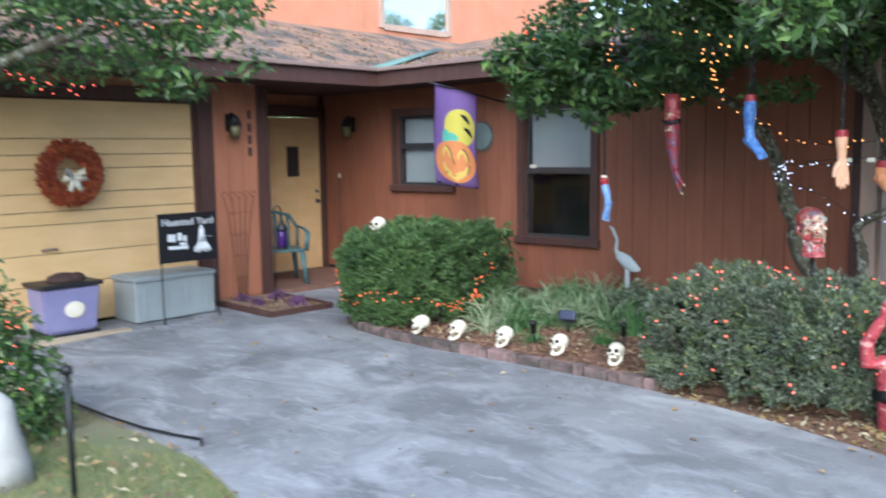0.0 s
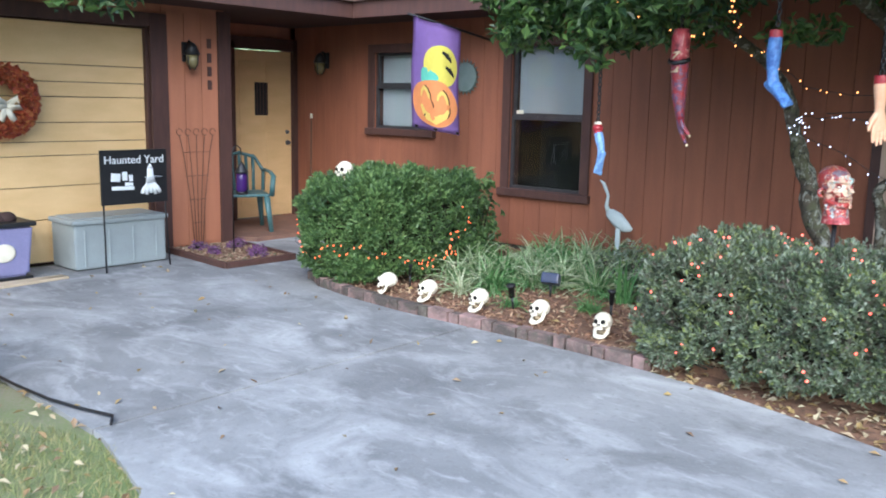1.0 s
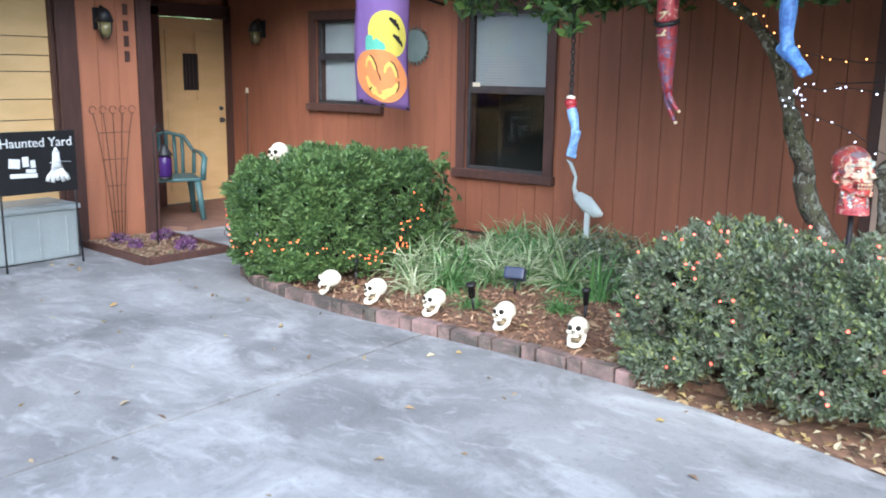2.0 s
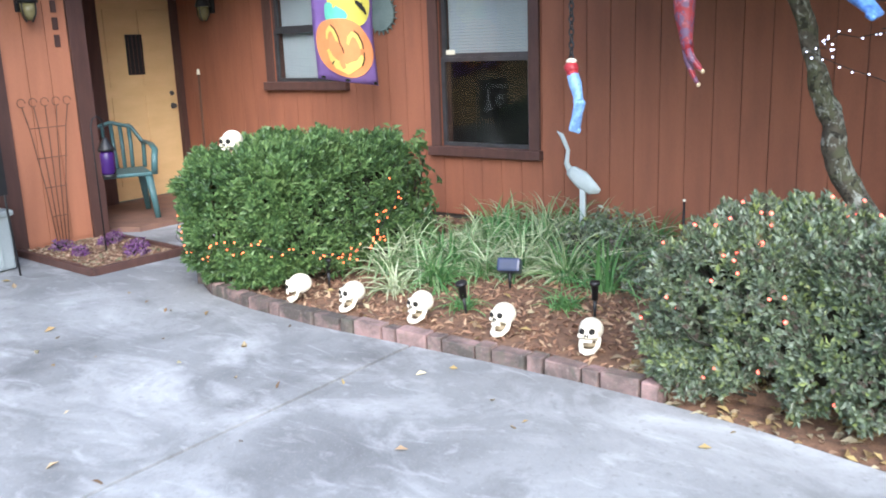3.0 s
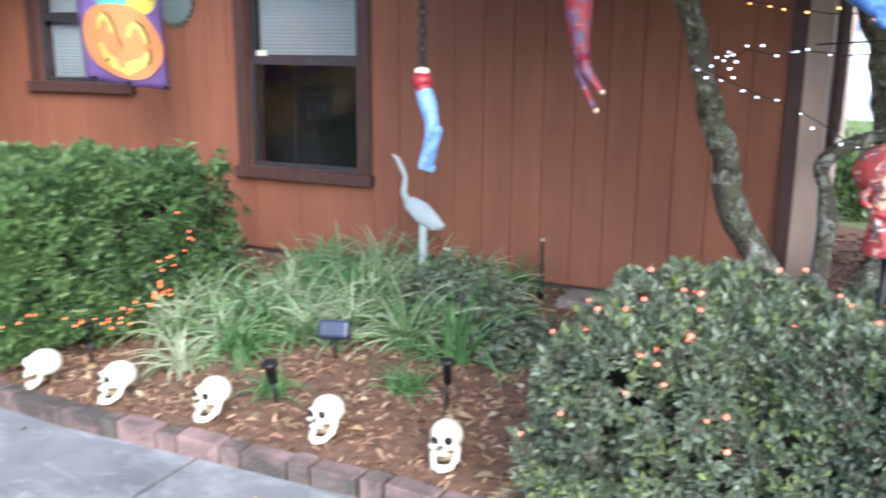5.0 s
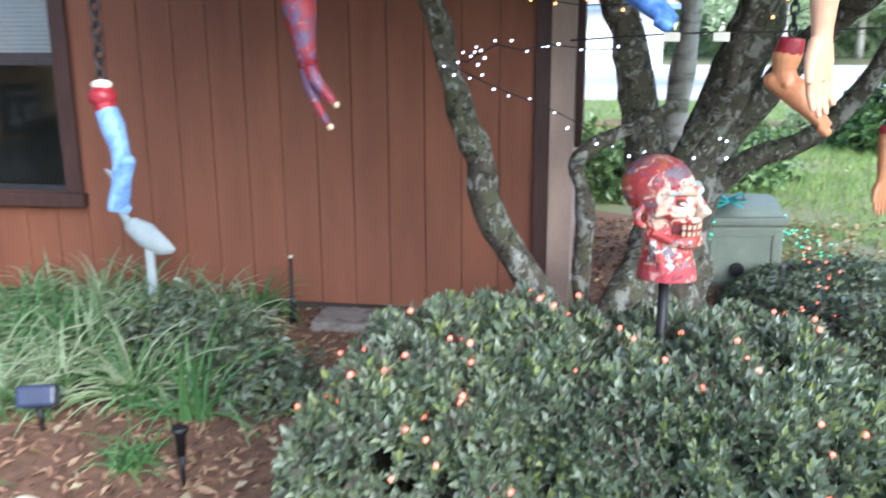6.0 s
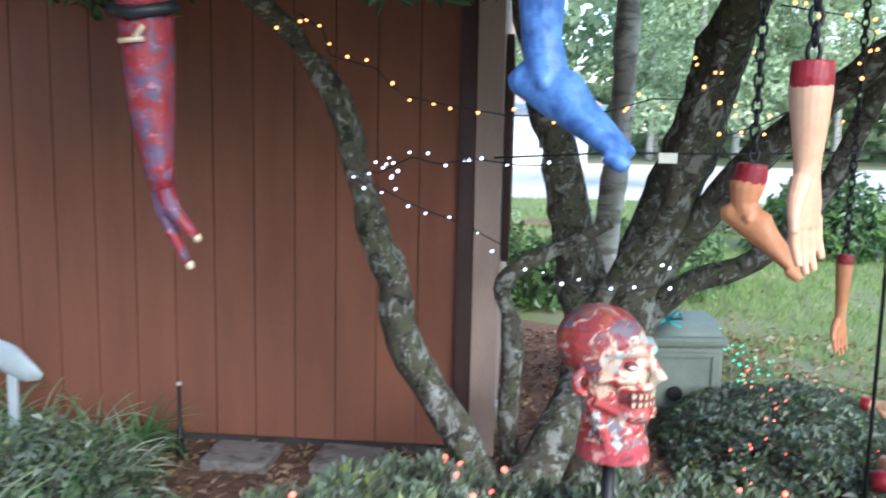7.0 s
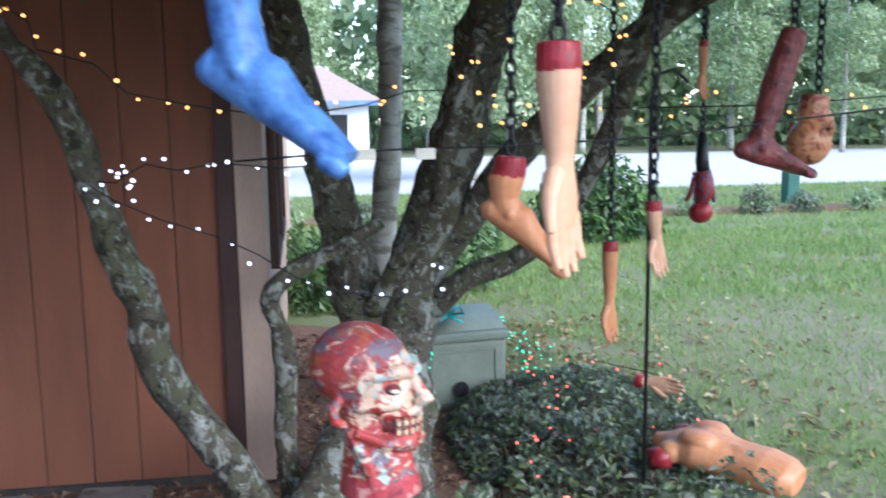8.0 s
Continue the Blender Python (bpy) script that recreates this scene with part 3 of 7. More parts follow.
def hedge(name, lo, hi, material, size, shoots, rng, label, lean=0.0, round_=0.28, per=10):
    """A clipped hedge: leafy shoots set all over an uneven shell, with gaps that show twigs and a dark core block."""
    lo, hi = np.array(lo), np.array(hi)
    c, h = (lo + hi) / 2, (hi - lo) / 2
    t = thing(name, pose(c[0], c[1], lo[2]), label, "hedge")
    u = rng.uniform(-1, 1, (shoots, 3))
    ax = rng.choice(3, shoots, p=[0.29, 0.35, 0.36])
    sgn = np.where(rng.random(shoots) < 0.5, -1, 1)
    sgn = np.where((ax == 2), 1, sgn)
    u[np.arange(shoots), ax] = sgn
    q = u * h
    inner = np.clip(q, -(h - round_), h - round_)
    d = q - inner
    ln = np.linalg.norm(d, axis=1)[:, None] + 1e-9
    nrm = d / ln
    s = inner + nrm * np.minimum(ln, round_)
    bump = np.array([noise.noise(Vector(p) * 2.6) * 0.10 + noise.noise(Vector(p) * 7.0 + Vector((3, 1, 8))) * 0.10 + min(0.0, noise.noise(Vector(p) * 13.0)) * 0.13 for p in s])[:, None]
    s = s + nrm * (bump - np.abs(rng.normal(0, 0.035, shoots))[:, None])
    s[:, 2] += h[2]
    s[:, 0] = np.where(s[:, 0] < 0, s[:, 0] * (1 - lean * (s[:, 1] + h[1]) / (2 * h[1])), s[:, 0])
    axis = nrm + np.array([0, 0, 0.55]) + rng.normal(0, 0.38, (shoots, 3))
    axis /= np.linalg.norm(axis, axis=1)[:, None]
    side = np.cross(axis, rng.normal(0, 1, (shoots, 3)))
    side /= np.linalg.norm(side, axis=1)[:, None]
    other = np.cross(axis, side)
    tall = rng.random(shoots) < 0.03
    B, A, FC = [], [], []
    for j in range(per):
        k = j / (per - 1)
        turn = 2.4 * j + rng.uniform(-0.5, 0.5, (shoots, 1))
        out = side * np.cos(turn) + other * np.sin(turn)
        stretch = (size * np.where(tall, 3.6, 1.5))[:, None]
        B.append(s + axis * (k - 0.75) * stretch)
        A.append(out * (1.05 - 0.65 * k) + axis * (0.35 + 0.75 * k))
        FC.append(axis)
    blades("foliage", np.concatenate(B), np.concatenate(A), np.concatenate(FC), size, material, t, rng)
    # Solid dark block stands in for the shade deep inside the hedge.
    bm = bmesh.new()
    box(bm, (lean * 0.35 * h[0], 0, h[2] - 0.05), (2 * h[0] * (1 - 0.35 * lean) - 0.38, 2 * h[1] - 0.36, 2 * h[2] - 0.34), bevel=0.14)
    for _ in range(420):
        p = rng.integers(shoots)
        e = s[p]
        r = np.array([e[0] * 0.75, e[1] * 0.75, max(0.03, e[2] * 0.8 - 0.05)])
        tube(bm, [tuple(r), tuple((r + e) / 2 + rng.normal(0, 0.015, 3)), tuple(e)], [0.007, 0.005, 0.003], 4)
    part("twigs_and_shade_core", bm, M_TWIG, t)
    return s + nrm * 0.05 + np.array([c[0], c[1], lo[2]])


rng = np.random.default_rng(4)
green_shell = hedge("hedge", (-6.26, 5.54, 0.02), (-5.18, 7.0, 0.965), M_HEDGE_L, 0.043, 7600, rng, "clipped bright green hedge wound with orange lights")
olive_shell = hedge("hedge", (-2.80, 5.40, 0.0), (-1.22, 6.32, 0.82), M_HEDGE_R, 0.036, 11500, rng, "clipped olive-green hedge dotted with small red lights", lean=0.42)


# ---- trees ----
def crown(tree, blobs, per, size, material, rng):
    """Leaves in uneven clumps (x, y, z, radius)."""
    pts, nrm = [], []
    for x, y, z, r in blobs:
        n = int(per * (r / 0.3) ** 2)
        d = rng.normal(0, 1, (n, 3))
        d /= np.linalg.norm(d, axis=1)[:, None]
        k = rng.uniform(0.25, 1.0, (n, 1)) ** 0.6
        pts.append(np.array([x, y, z]) + d * k * r * np.array([1.15, 1.15, 0.75]))
        nrm.append(d * 0.5 + np.array([0, 0, 0.8]))
    return leaves("crown", np.concatenate(pts), np.concatenate(nrm), size, material, tree, rng, 0.6, 0.48)


def limb(tree, pts, r0, r1, name="limb", material=None, seg=9, parent=None):
    """A tapered, slightly knobbly limb through smoothed points."""
    P = [Vector(p) for p in pts]
    fine = []
    for i in range(len(P) - 1):
        a, b, c, d = P[max(i - 1, 0)], P[i], P[i + 1], P[min(i + 2, len(P) - 1)]
        for k in range(5):
            t = k / 5
            fine.append(0.5 * (2 * b + (c - a) * t + (2 * a - 5 * b + 4 * c - d) * t * t + (3 * b - a - 3 * c + d) * t ** 3))
    fine.append(P[-1])
    n = len(fine)
    rad = [(r0 + (r1 - r0) * i / (n - 1)) * (1 + 0.22 * noise.noise(p * 7.0)) for i, p in enumerate(fine)]
    bm = bmesh.new()
    tube(bm, fine, rad, seg + 5)
    for v in bm.verts:
        v.co += Vector((noise.noise(v.co * 11), noise.noise(v.co * 11 + Vector((7, 0, 0))), 0)) * r0 * 0.25
    return part(name, bm, material or M_BARK, parent or tree)


tree = thing("yard_tree", pose(0, 0, 0), "many-stemmed mottled tree hung with lights and props", "tree")
limb(tree, [(-1.97, 7.42, 0.0), (-2.165, 7.42, 0.41), (-2.32, 7.42, 0.67), (-2.43, 7.43, 0.87), (-2.455, 7.43, 1.06), (-2.53, 7.43, 1.24), (-2.58, 7.41, 1.42), (-2.645, 7.36, 1.71), (-2.76, 7.25, 1.92), (-2.88, 7.05, 2.08), (-3.2, 6.2, 2.4), (-3.4, 5.6, 2.5)], 0.082, 0.03, "trunk")
limb(tree, [(-1.62, 7.85, 0.0), (-1.64, 7.95, 0.45), (-1.66, 8.0, 0.85), (-1.74, 8.0, 1.25), (-1.82, 7.9, 1.6), (-1.95, 7.7, 2.1), (-2.0, 7.3, 2.6)], 0.13, 0.06, "trunk")
limb(tree, [(-1.55, 7.85, 0.0), (-1.5, 7.98, 0.45), (-1.48, 8.0, 0.84), (-1.33, 8.0, 1.3), (-1.24, 7.95, 1.6), (-1.16, 7.85, 1.95), (-1.1, 7.6, 2.3), (-1.0, 7.2, 2.7)], 0.16, 0.08, "trunk")
limb(tree, [(-1.45, 8.0, 0.8), (-1.29, 7.95, 1.14), (-1.0, 7.8, 1.57), (-0.75, 7.6, 1.85), (-0.55, 7.4, 2.05), (-0.2, 7.0, 2.3)], 0.075, 0.05)
limb(tree, [(-1.45, 7.98, 0.75), (-1.25, 7.9, 1.0), (-0.98, 7.8, 1.14), (-0.75, 7.7, 1.45), (-0.6, 7.5, 2.0), (-0.5, 7.4, 2.45)], 0.055, 0.035)
limb(tree, [(-1.62, 7.9, 0.9), (-1.5, 7.75, 1.15), (-1.4, 7.6, 1.32), (-1.36, 7.5, 1.6), (-1.25, 7.4, 2.0)], 0.04, 0.025)
limb(tree, [(-1.95, 7.7, 0.0), (-1.99, 7.7, 0.43), (-1.98, 7.68, 0.8), (-2.03, 7.66, 1.0), (-1.95, 7.7, 1.1), (-1.76, 7.75, 1.19), (-1.58, 7.8, 1.28)], 0.05, 0.026)
limb(tree, [(-1.1, 7.6, 2.25), (-0.7, 7.0, 2.22), (-0.2, 6.7, 2.16), (0.5, 6.4, 2.15), (1.3, 6.2, 2.3)], 0.055, 0.03)
limb(tree, [(-1.0, 7.2, 2.6), (-1.3, 6.3, 2.5), (-1.6, 5.5, 2.45), (-2.0, 5.0, 2.6)], 0.055, 0.025)
limb(tree, [(-1.95, 7.7, 2.1), (-2.2, 6.6, 2.45), (-2.6, 5.8, 2.4), (-2.8, 5.3, 2.5)], 0.05, 0.022)
blobs = []
for _ in range(330):
    x, y = rng.uniform(-4.0, 1.8), rng.uniform(4.6, 8.6)
    if y > 8.0 and x < -2.0:
        continue
    if x < 0.64 - 0.766 * y:
        continue
    blobs.append((x, y, rng.uniform(2.35, 4.3) - (0.1 if x < -2 else 0), rng.uniform(0.2, 0.36)))
for _ in range(26):
    blobs.append((rng.uniform(-3.9, -3.0), rng.uniform(5.3, 6.0), rng.uniform(2.1, 2.5), rng.uniform(0.14, 0.24)))
blobs += [(-3.3, 5.62, 2.0, 0.16), (-3.22, 5.6, 1.88, 0.1), (-3.4, 5.65, 2.15, 0.2), (-2.35, 6.5, 2.1, 0.16), (-2.15, 6.6, 2.12, 0.15), (0.2, 6.3, 2.1, 0.12)]
# Extra high foliage, mostly out of view, added to shade the wall.
for _ in range(240):
    blobs.append((rng.uniform(-2.8, 1.6), rng.uniform(4.5, 7.6), rng.uniform(2.9, 4.7), rng.uniform(0.3, 0.5)))
crown(tree, blobs, 280, 0.085, M_TREE_LEAF, rng)

pale = thing("slender_tree", pose(0, 0, 0), "slender pale-barked tree beside the house", "tree")
limb(pale, [(-1.47, 9.5, 0.0), (-1.44, 9.5, 0.8), (-1.37, 9.5, 1.73), (-1.36, 9.5, 2.5), (-1.3, 9.6, 4.0)], 0.085, 0.06, "trunk", M_PALE_BARK, 12)
crown(pale, [(rng.uniform(-2.0, -0.6), rng.uniform(8.9, 10.2), rng.uniform(3.4, 4.6), 0.35) for _ in range(20)], 90, 0.09, M_TREE_LEAF, rng)

tree2 = thing("drive_tree", pose(0, 0, 0), "dark leafy tree with orange lights beside the garage", "tree")
limb(tree2, [(-6.6, 1.3, 0), (-6.5, 1.4, 0.8), (-6.4, 1.6, 1.6), (-6.2, 1.9, 2.3), (-5.9, 2.3, 2.9)], 0.11, 0.06, "trunk")
limb(tree2, [(-6.4, 1.6, 1.6), (-5.9, 2.2, 2.2), (-5.2, 2.7, 2.5), (-4.4, 3.0, 2.5)], 0.05, 0.015)
limb(tree2, [(-6.3, 1.8, 2.0), (-6.4, 2.6, 2.6), (-6.2, 3.2, 2.9)], 0.04, 0.015)
blobs = [(rng.uniform(-7.6, -4.4), rng.uniform(1.2, 3.6), rng.uniform(2.35, 3.6), rng.uniform(0.2, 0.34)) for _ in range(95)]
blobs += [(rng.uniform(-5.4, -4.7), rng.uniform(2.8, 3.2), rng.uniform(2.15, 2.5), 0.18) for _ in range(9)]
blobs += [(rng.uniform(-4.6, -3.8), rng.uniform(2.8, 3.2), rng.uniform(2.2, 2.6), 0.15) for _ in range(8)]
crown(tree2, blobs, 150, 0.075, M_TREE_LEAF, rng)

# ---- distance: road, far house, woods ----
M_ROAD = mat("pale_road", (0.55, 0.53, 0.50), (0.45, 0.43, 0.41), 0.9, 2, 40, 0.2)
M_LITTER = leaf_mat("fallen_leaf", [(0.20, 0.12, 0.06), (0.34, 0.25, 0.10), (0.15, 0.085, 0.05), (0.44, 0.39, 0.25), (0.26, 0.17, 0.10)], 0.8, 0.1)
M_GRASS = leaf_mat("grass_blade", [(0.10, 0.175, 0.045), (0.17, 0.28, 0.065), (0.24, 0.35, 0.10), (0.33, 0.36, 0.16)], 0.6, 0.3, 0.3, 0.8)

bm = bmesh.new()
prism(bm, [(-40, 25), (90, 25), (90, 46), (-40, 46)], -0.1, -0.015)
setting("road", bm, M_ROAD, "pale sunlit road beyond the lawn", "road")
bm = bmesh.new()
prism(bm, [(-25, 19.6), (40, 17.9), (40, 18.8), (-25, 20.6)], -0.1, 0.02)
setting("far_flower_bed", bm, M_MULCH, "narrow mulch bed along the far lawn edge", "flower bed")


def far_house():
    h = thing("far_house", pose(-3.2, 40, 0), "white bungalow with tan roof and blue fascia", "house")
    bm = bmesh.new()
    box(bm, (0, 3, 1.25), (8.0, 6, 2.5))
    part("wall", bm, mat("white_render", (0.78, 0.80, 0.82), (0.7, 0.72, 0.75), 0.8), h)
    bm = bmesh.new()
    v = [bm.verts.new(p) for p in ((-4.6, -0.6, 2.5), (4.6, -0.6, 2.5), (4.6, 6.6, 2.5), (-4.6, 6.6, 2.5), (-2, 3, 4.1), (2.2, 3, 4.1))]
    for f in ((0, 1, 5, 4), (1, 2, 5), (2, 3, 4, 5), (3, 0, 4), (3, 2, 1, 0)):
        bm.faces.new([v[i] for i in f])
    part("roof", bm, mat("tan_shingle", (0.42, 0.31, 0.26), (0.34, 0.25, 0.21), 0.9), h)
    bm = bmesh.new()
    box(bm, (0, -0.62, 2.44), (9.2, 0.05, 0.2))
    part("fascia", bm, mat("blue_paint", (0.16, 0.26, 0.42), (0.13, 0.2, 0.34), 0.6), h, "blue painted fascia")
    bm = bmesh.new()
    box(bm, (2.6, -0.02, 1.4), (1.1, 0.06, 1.2))
    part("window", bm, M_ROOM, h)


far_house()


def far_tree(m, rng, height, spread):
    t = thing("far_tree", m, "tall leafy tree beyond the road", "tree", "trees beyond the road")
    limb(t, [(0, 0, 0), (0.1, 0, height * 0.3), (-0.1, 0.1, height * 0.6), (0, 0, height * 0.85)], 0.22, 0.06, "trunk", M_PALE_BARK, 7)
    bl = []
    for _ in range(46):
        k = rng.uniform(0.22, 1.0)
        r = spread * (1.05 - 0.6 * k)
        a = rng.uniform(0, math.tau)
        d = r * rng.uniform(0.2, 1)
        bl.append((d * math.cos(a), d * math.sin(a), k * height, rng.uniform(0.7, 1.2)))
    crown(t, bl, 14, 0.30, M_HAZED_LEAF, rng)
    return t


protos = [far_tree(pose(-2 + 7 * i, 50 + 2 * i, 0, 0, 0, 40 * i), rng, 11 + 2 * i, 3.6) for i in range(3)]
spots = [(3, 29, 0.75), (9, 50, 1), (15, 53, 1.1), (21, 49, 0.9), (26, 54, 1.2), (31, 50, 1), (37, 52, 1), (-9, 52, 1), (-15, 48, 1.1), (6, 57, 1.3), (12, 47, 0.8), (18, 58, 1.4), (43, 46, 1), (47, 38, 1), (46, 30, 0.9), (-21, 44, 1), (29, 44, 0.7), (23, 42, 0.6)]
for i, (x, y, s) in enumerate(spots):
    c = copy_thing(protos[i % 3], pose(x, y, 0, 0, 0, 67 * i))
    c.scale = (s, s, s)

# Whole ring: the unseen arc behind the camera serves window reflections.
n = 80000
a = rng.uniform(0, math.tau, n)
r = rng.uniform(60, 66, n)
z = rng.uniform(0, 1, n) ** 1.2 * (10 + 2.5 * np.sin(a * 9) + 2 * np.sin(a * 23))
P = np.stack([r * np.cos(a), r * np.sin(a), z], 1)
wood = leaves("far_woods", P, np.stack([-np.cos(a), -np.sin(a), 0.6 + 0 * a], 1), 0.85, M_HAZED_LEAF, None, rng, 0.6, 0.7)
tagged(wood, "green belt of distant trees with haze in its colour", "woods", kind="stuff")


def round_bush(x, y, rx, rz, material, label, size=0.09, n=1500, name="bush"):
    t = thing(name, pose(x, y, 0), label, "bush")
    d = rng.normal(0, 1, (n, 3))
    d /= np.linalg.norm(d, axis=1)[:, None]
    d[:, 2] = np.abs(d[:, 2])
    k = rng.uniform(0.6, 1.0, (n, 1)) * np.array([[1 + 0.3 * noise.noise(Vector(p) * 2.3 + Vector((x, y, 0)))] for p in d])
    leaves("foliage", d * k * np.array([rx, rx, rz]), d, size, material, t, rng, 0.6)
    bm = bmesh.new()
    for _ in range(7):
        q = rng.uniform(-0.5, 0.5, 2) * rx
        tube(bm, [(q[0] * 0.2, q[1] * 0.2, 0), (q[0], q[1], rz * 0.7)], [0.012, 0.006], 5)
    part("stem", bm, M_TWIG, t)
    return t


round_bush(2.3, 16.6, 1.0, 1.15, M_TREE_LEAF, "dark rounded bush on the lawn", 0.14, 2600)
round_bush(11.0, 20.5, 0.9, 0.9, M_TREE_LEAF, "dark rounded bush beside the road", 0.14, 2000)
round_bush(-0.6, 13.5, 0.9, 0.8, M_HEDGE_L, "green bush behind the house corner", 0.11, 2600)
round_bush(-1.7, 12.6, 0.7, 0.7, M_HEDGE_L, "green bush behind the house corner", 0.10, 2000)
for i in range(16):
    x = -2 + i * 1.15 + rng.uniform(-0.3, 0.3)
    round_bush(x, 19.6 - 0.026 * (x + 25) + rng.uniform(-0.1, 0.1), 0.35, rng.uniform(0.35, 0.55), M_HEDGE_R if i % 3 else M_HAZED_LEAF, "small flowering bush in the far bed", 0.1, 260, "far_bush")["group"] = "bushes in the far bed"
bm = bmesh.new()
box(bm, (7.6, 20.3, 0.3), (0.26, 0.26, 0.64), bevel=0.03)
tagged(part("utility_pedestal", bm, mat("green_metal", (0.03, 0.12, 0.09), (0.02, 0.09, 0.07), 0.5)), "green metal utility pedestal near the road", "pedestal")

# ---- lawn, litter, mulch ----
def scatter(name, n, region, size, material, label, category, up=1.0, z=0.0, wide=0.5, droop=0.35):
    P = []
    while len(P) < n:
        x, y = rng.uniform(region[0], region[1]), rng.uniform(region[2], region[3])
        if region[4](x, y):
            P.append((x, y, z + rng.uniform(0.003, 0.012)))
    P = np.array(P)
    return tagged(leaves(name, P, np.tile([0.0, 0.0, up], (n, 1)), size, material, None, rng, droop, wide), label, category, kind="stuff")


def inside(poly, x, y):
    k = False
    for (ax, ay), (bx, by) in zip(poly, poly[1:] + poly[:1]):
        if (ay > y) != (by > y) and x < (bx - ax) * (y - ay) / (by - ay) + ax:
            k = not k
    return k


def grass(name, n, region, h, label, material=M_GRASS):
    P = []
    while len(P) < n:
        x, y = rng.uniform(region[0], region[1]), rng.uniform(region[2], region[3])
        if not inside(DRIVE, x, y) and not inside(BED, x, y) and noise.noise(Vector((x * 0.9, y * 0.9, 3))) > region[4]:
            P.append((x, y, -0.03))
    P = np.array(P)
    d = rng.normal(0, 0.45, (n, 3)) + np.array([0, 0, 1])
    d /= np.linalg.norm(d, axis=1)[:, None]
    side = np.cross(d, rng.normal(0, 1, (n, 3)))
    side /= np.linalg.norm(side, axis=1)[:, None]
    hh = (h * rng.uniform(0.5, 1.3, n))[:, None]
    V = np.stack([P - side * hh * 0.06, P + side * hh * 0.06, P + d * hh], 1).reshape(-1, 3)
    return tagged(raw(name, V.tolist(), (np.arange(n)[:, None] * 3 + [[0, 1, 2]]).tolist(), material), label, "grass", kind="stuff")


M_DRY_GRASS = leaf_mat("dry_grass_blade", [(0.16, 0.19, 0.06), (0.24, 0.26, 0.10), (0.34, 0.30, 0.15), (0.12, 0.18, 0.05)], 0.7, 0.3, 0.4, 2.0)
grass("grass", 42000, (-9, -2.2, -0.6, 2.7, -0.25), 0.05, "short yellow-green grass strewn with leaves", M_DRY_GRASS)
grass("grass", 120000, (-1.2, 7.5, 5.2, 17, -0.4), 0.055, "patchy green lawn with bare soil")
grass("grass", 60000, (-3, 14, 12, 25, -0.6), 0.11, "green lawn towards the road")
scatter("fallen_leaves", 1500, (-9, -2.4, -0.4, 2.72, lambda x, y: not inside(DRIVE, x, y)), 0.06, M_LITTER, "yellow and brown fallen leaves on grass", "leaves")
scatter("fallen_leaves", 130, (-8.2, 1.5, 0.5, 5.4, lambda x, y: inside(DRIVE, x, y)), 0.05, M_LITTER, "scattered dry leaves on the driveway", "leaves", z=0.003)
scatter("fallen_leaves", 1500, (-2.7, 1.2, 4.0, 5.9, lambda x, y: not inside(DRIVE, x, y)), 0.06, M_LITTER, "brown and yellow leaves beside the hedge", "leaves", z=-0.01)
scatter("fallen_leaves", 900, (-1.0, 6.5, 6.0, 16.0, lambda x, y: not inside(DRIVE, x, y)), 0.075, M_LITTER, "pale leaves scattered over the lawn", "leaves", z=-0.02)
M_CHIP = leaf_mat("planter_chip", [(0.14, 0.08, 0.055), (0.26, 0.16, 0.11), (0.36, 0.26, 0.18), (0.12, 0.13, 0.07)], 0.9, 0.0)
scatter("mulch_chips", 9000, (-6.2, -0.2, 5.5, 11, lambda x, y: inside(BED, x, y)), 0.055, leaf_mat("bark_chip", [(0.11, 0.06, 0.04), (0.20, 0.105, 0.065), (0.28, 0.16, 0.10), (0.42, 0.30, 0.19)], 0.9, 0.0), "brown bark chips and pine needles", "mulch", z=0.05, wide=0.35, droop=0.5)
scatter("fallen_leaves", 520, (-6.2, -0.2, 5.5, 11, lambda x, y: inside(BED, x, y)), 0.06, M_LITTER, "tan fallen leaves on mulch", "leaves", z=0.06, droop=0.5)

scatter("fallen_leaves", 2600, (-1.1, 1.6, 6.0, 11.5, lambda x, y: rng.random() < math.exp(-max(0.0, x + 0.4) * 1.3)), 0.06, M_LITTER, "brown leaf litter between bed and lawn", "leaves", z=-0.015, droop=0.5)

scatter("fallen_leaves", 420, (-2.9, -0.9, 5.25, 5.75, lambda x, y: inside(BED, x, y)), 0.06, M_LITTER, "brown leaves piled before the hedge", "leaves", z=0.055, droop=0.5)
n = 1500
X, Y = rng.uniform(-10.0, -5.0, n), rng.uniform(4.5, 10.2, n)
keep = (X < EX) | (Y > EY)
X, Y = X[keep], Y[keep]
Z = np.maximum(np.where(X < EX, EZ + 0.17 + (EX - X) * 0.34, 0), np.where(Y > EY, EZ + 0.16 + (Y - EY) * 0.2, 0)) + 0.008
tagged(leaves("roof_litter", np.stack([X, Y, Z], 1), np.tile([0.0, 0.0, 1.0], (len(X), 1)), 0.07, M_LITTER, None, rng, 0.3, 0.35), "brown needles and leaves on the roof", "leaves", kind="stuff")

# ---- brick edging ----
edging = thing("brick_edging", pose(0, 0, 0), "low edging of weathered pink-grey bricks", "edging", kind="structure")
EDGE = [(-6.28, 6.1), (-6.2, 5.8), (-5.88, 5.61), (-5.4, 5.52), (-4.8, 5.48), (-4.1, 5.50), (-3.6, 5.51), (-3.1, 5.51), (-2.6, 5.48)]
brick_long, brick_end = [], []
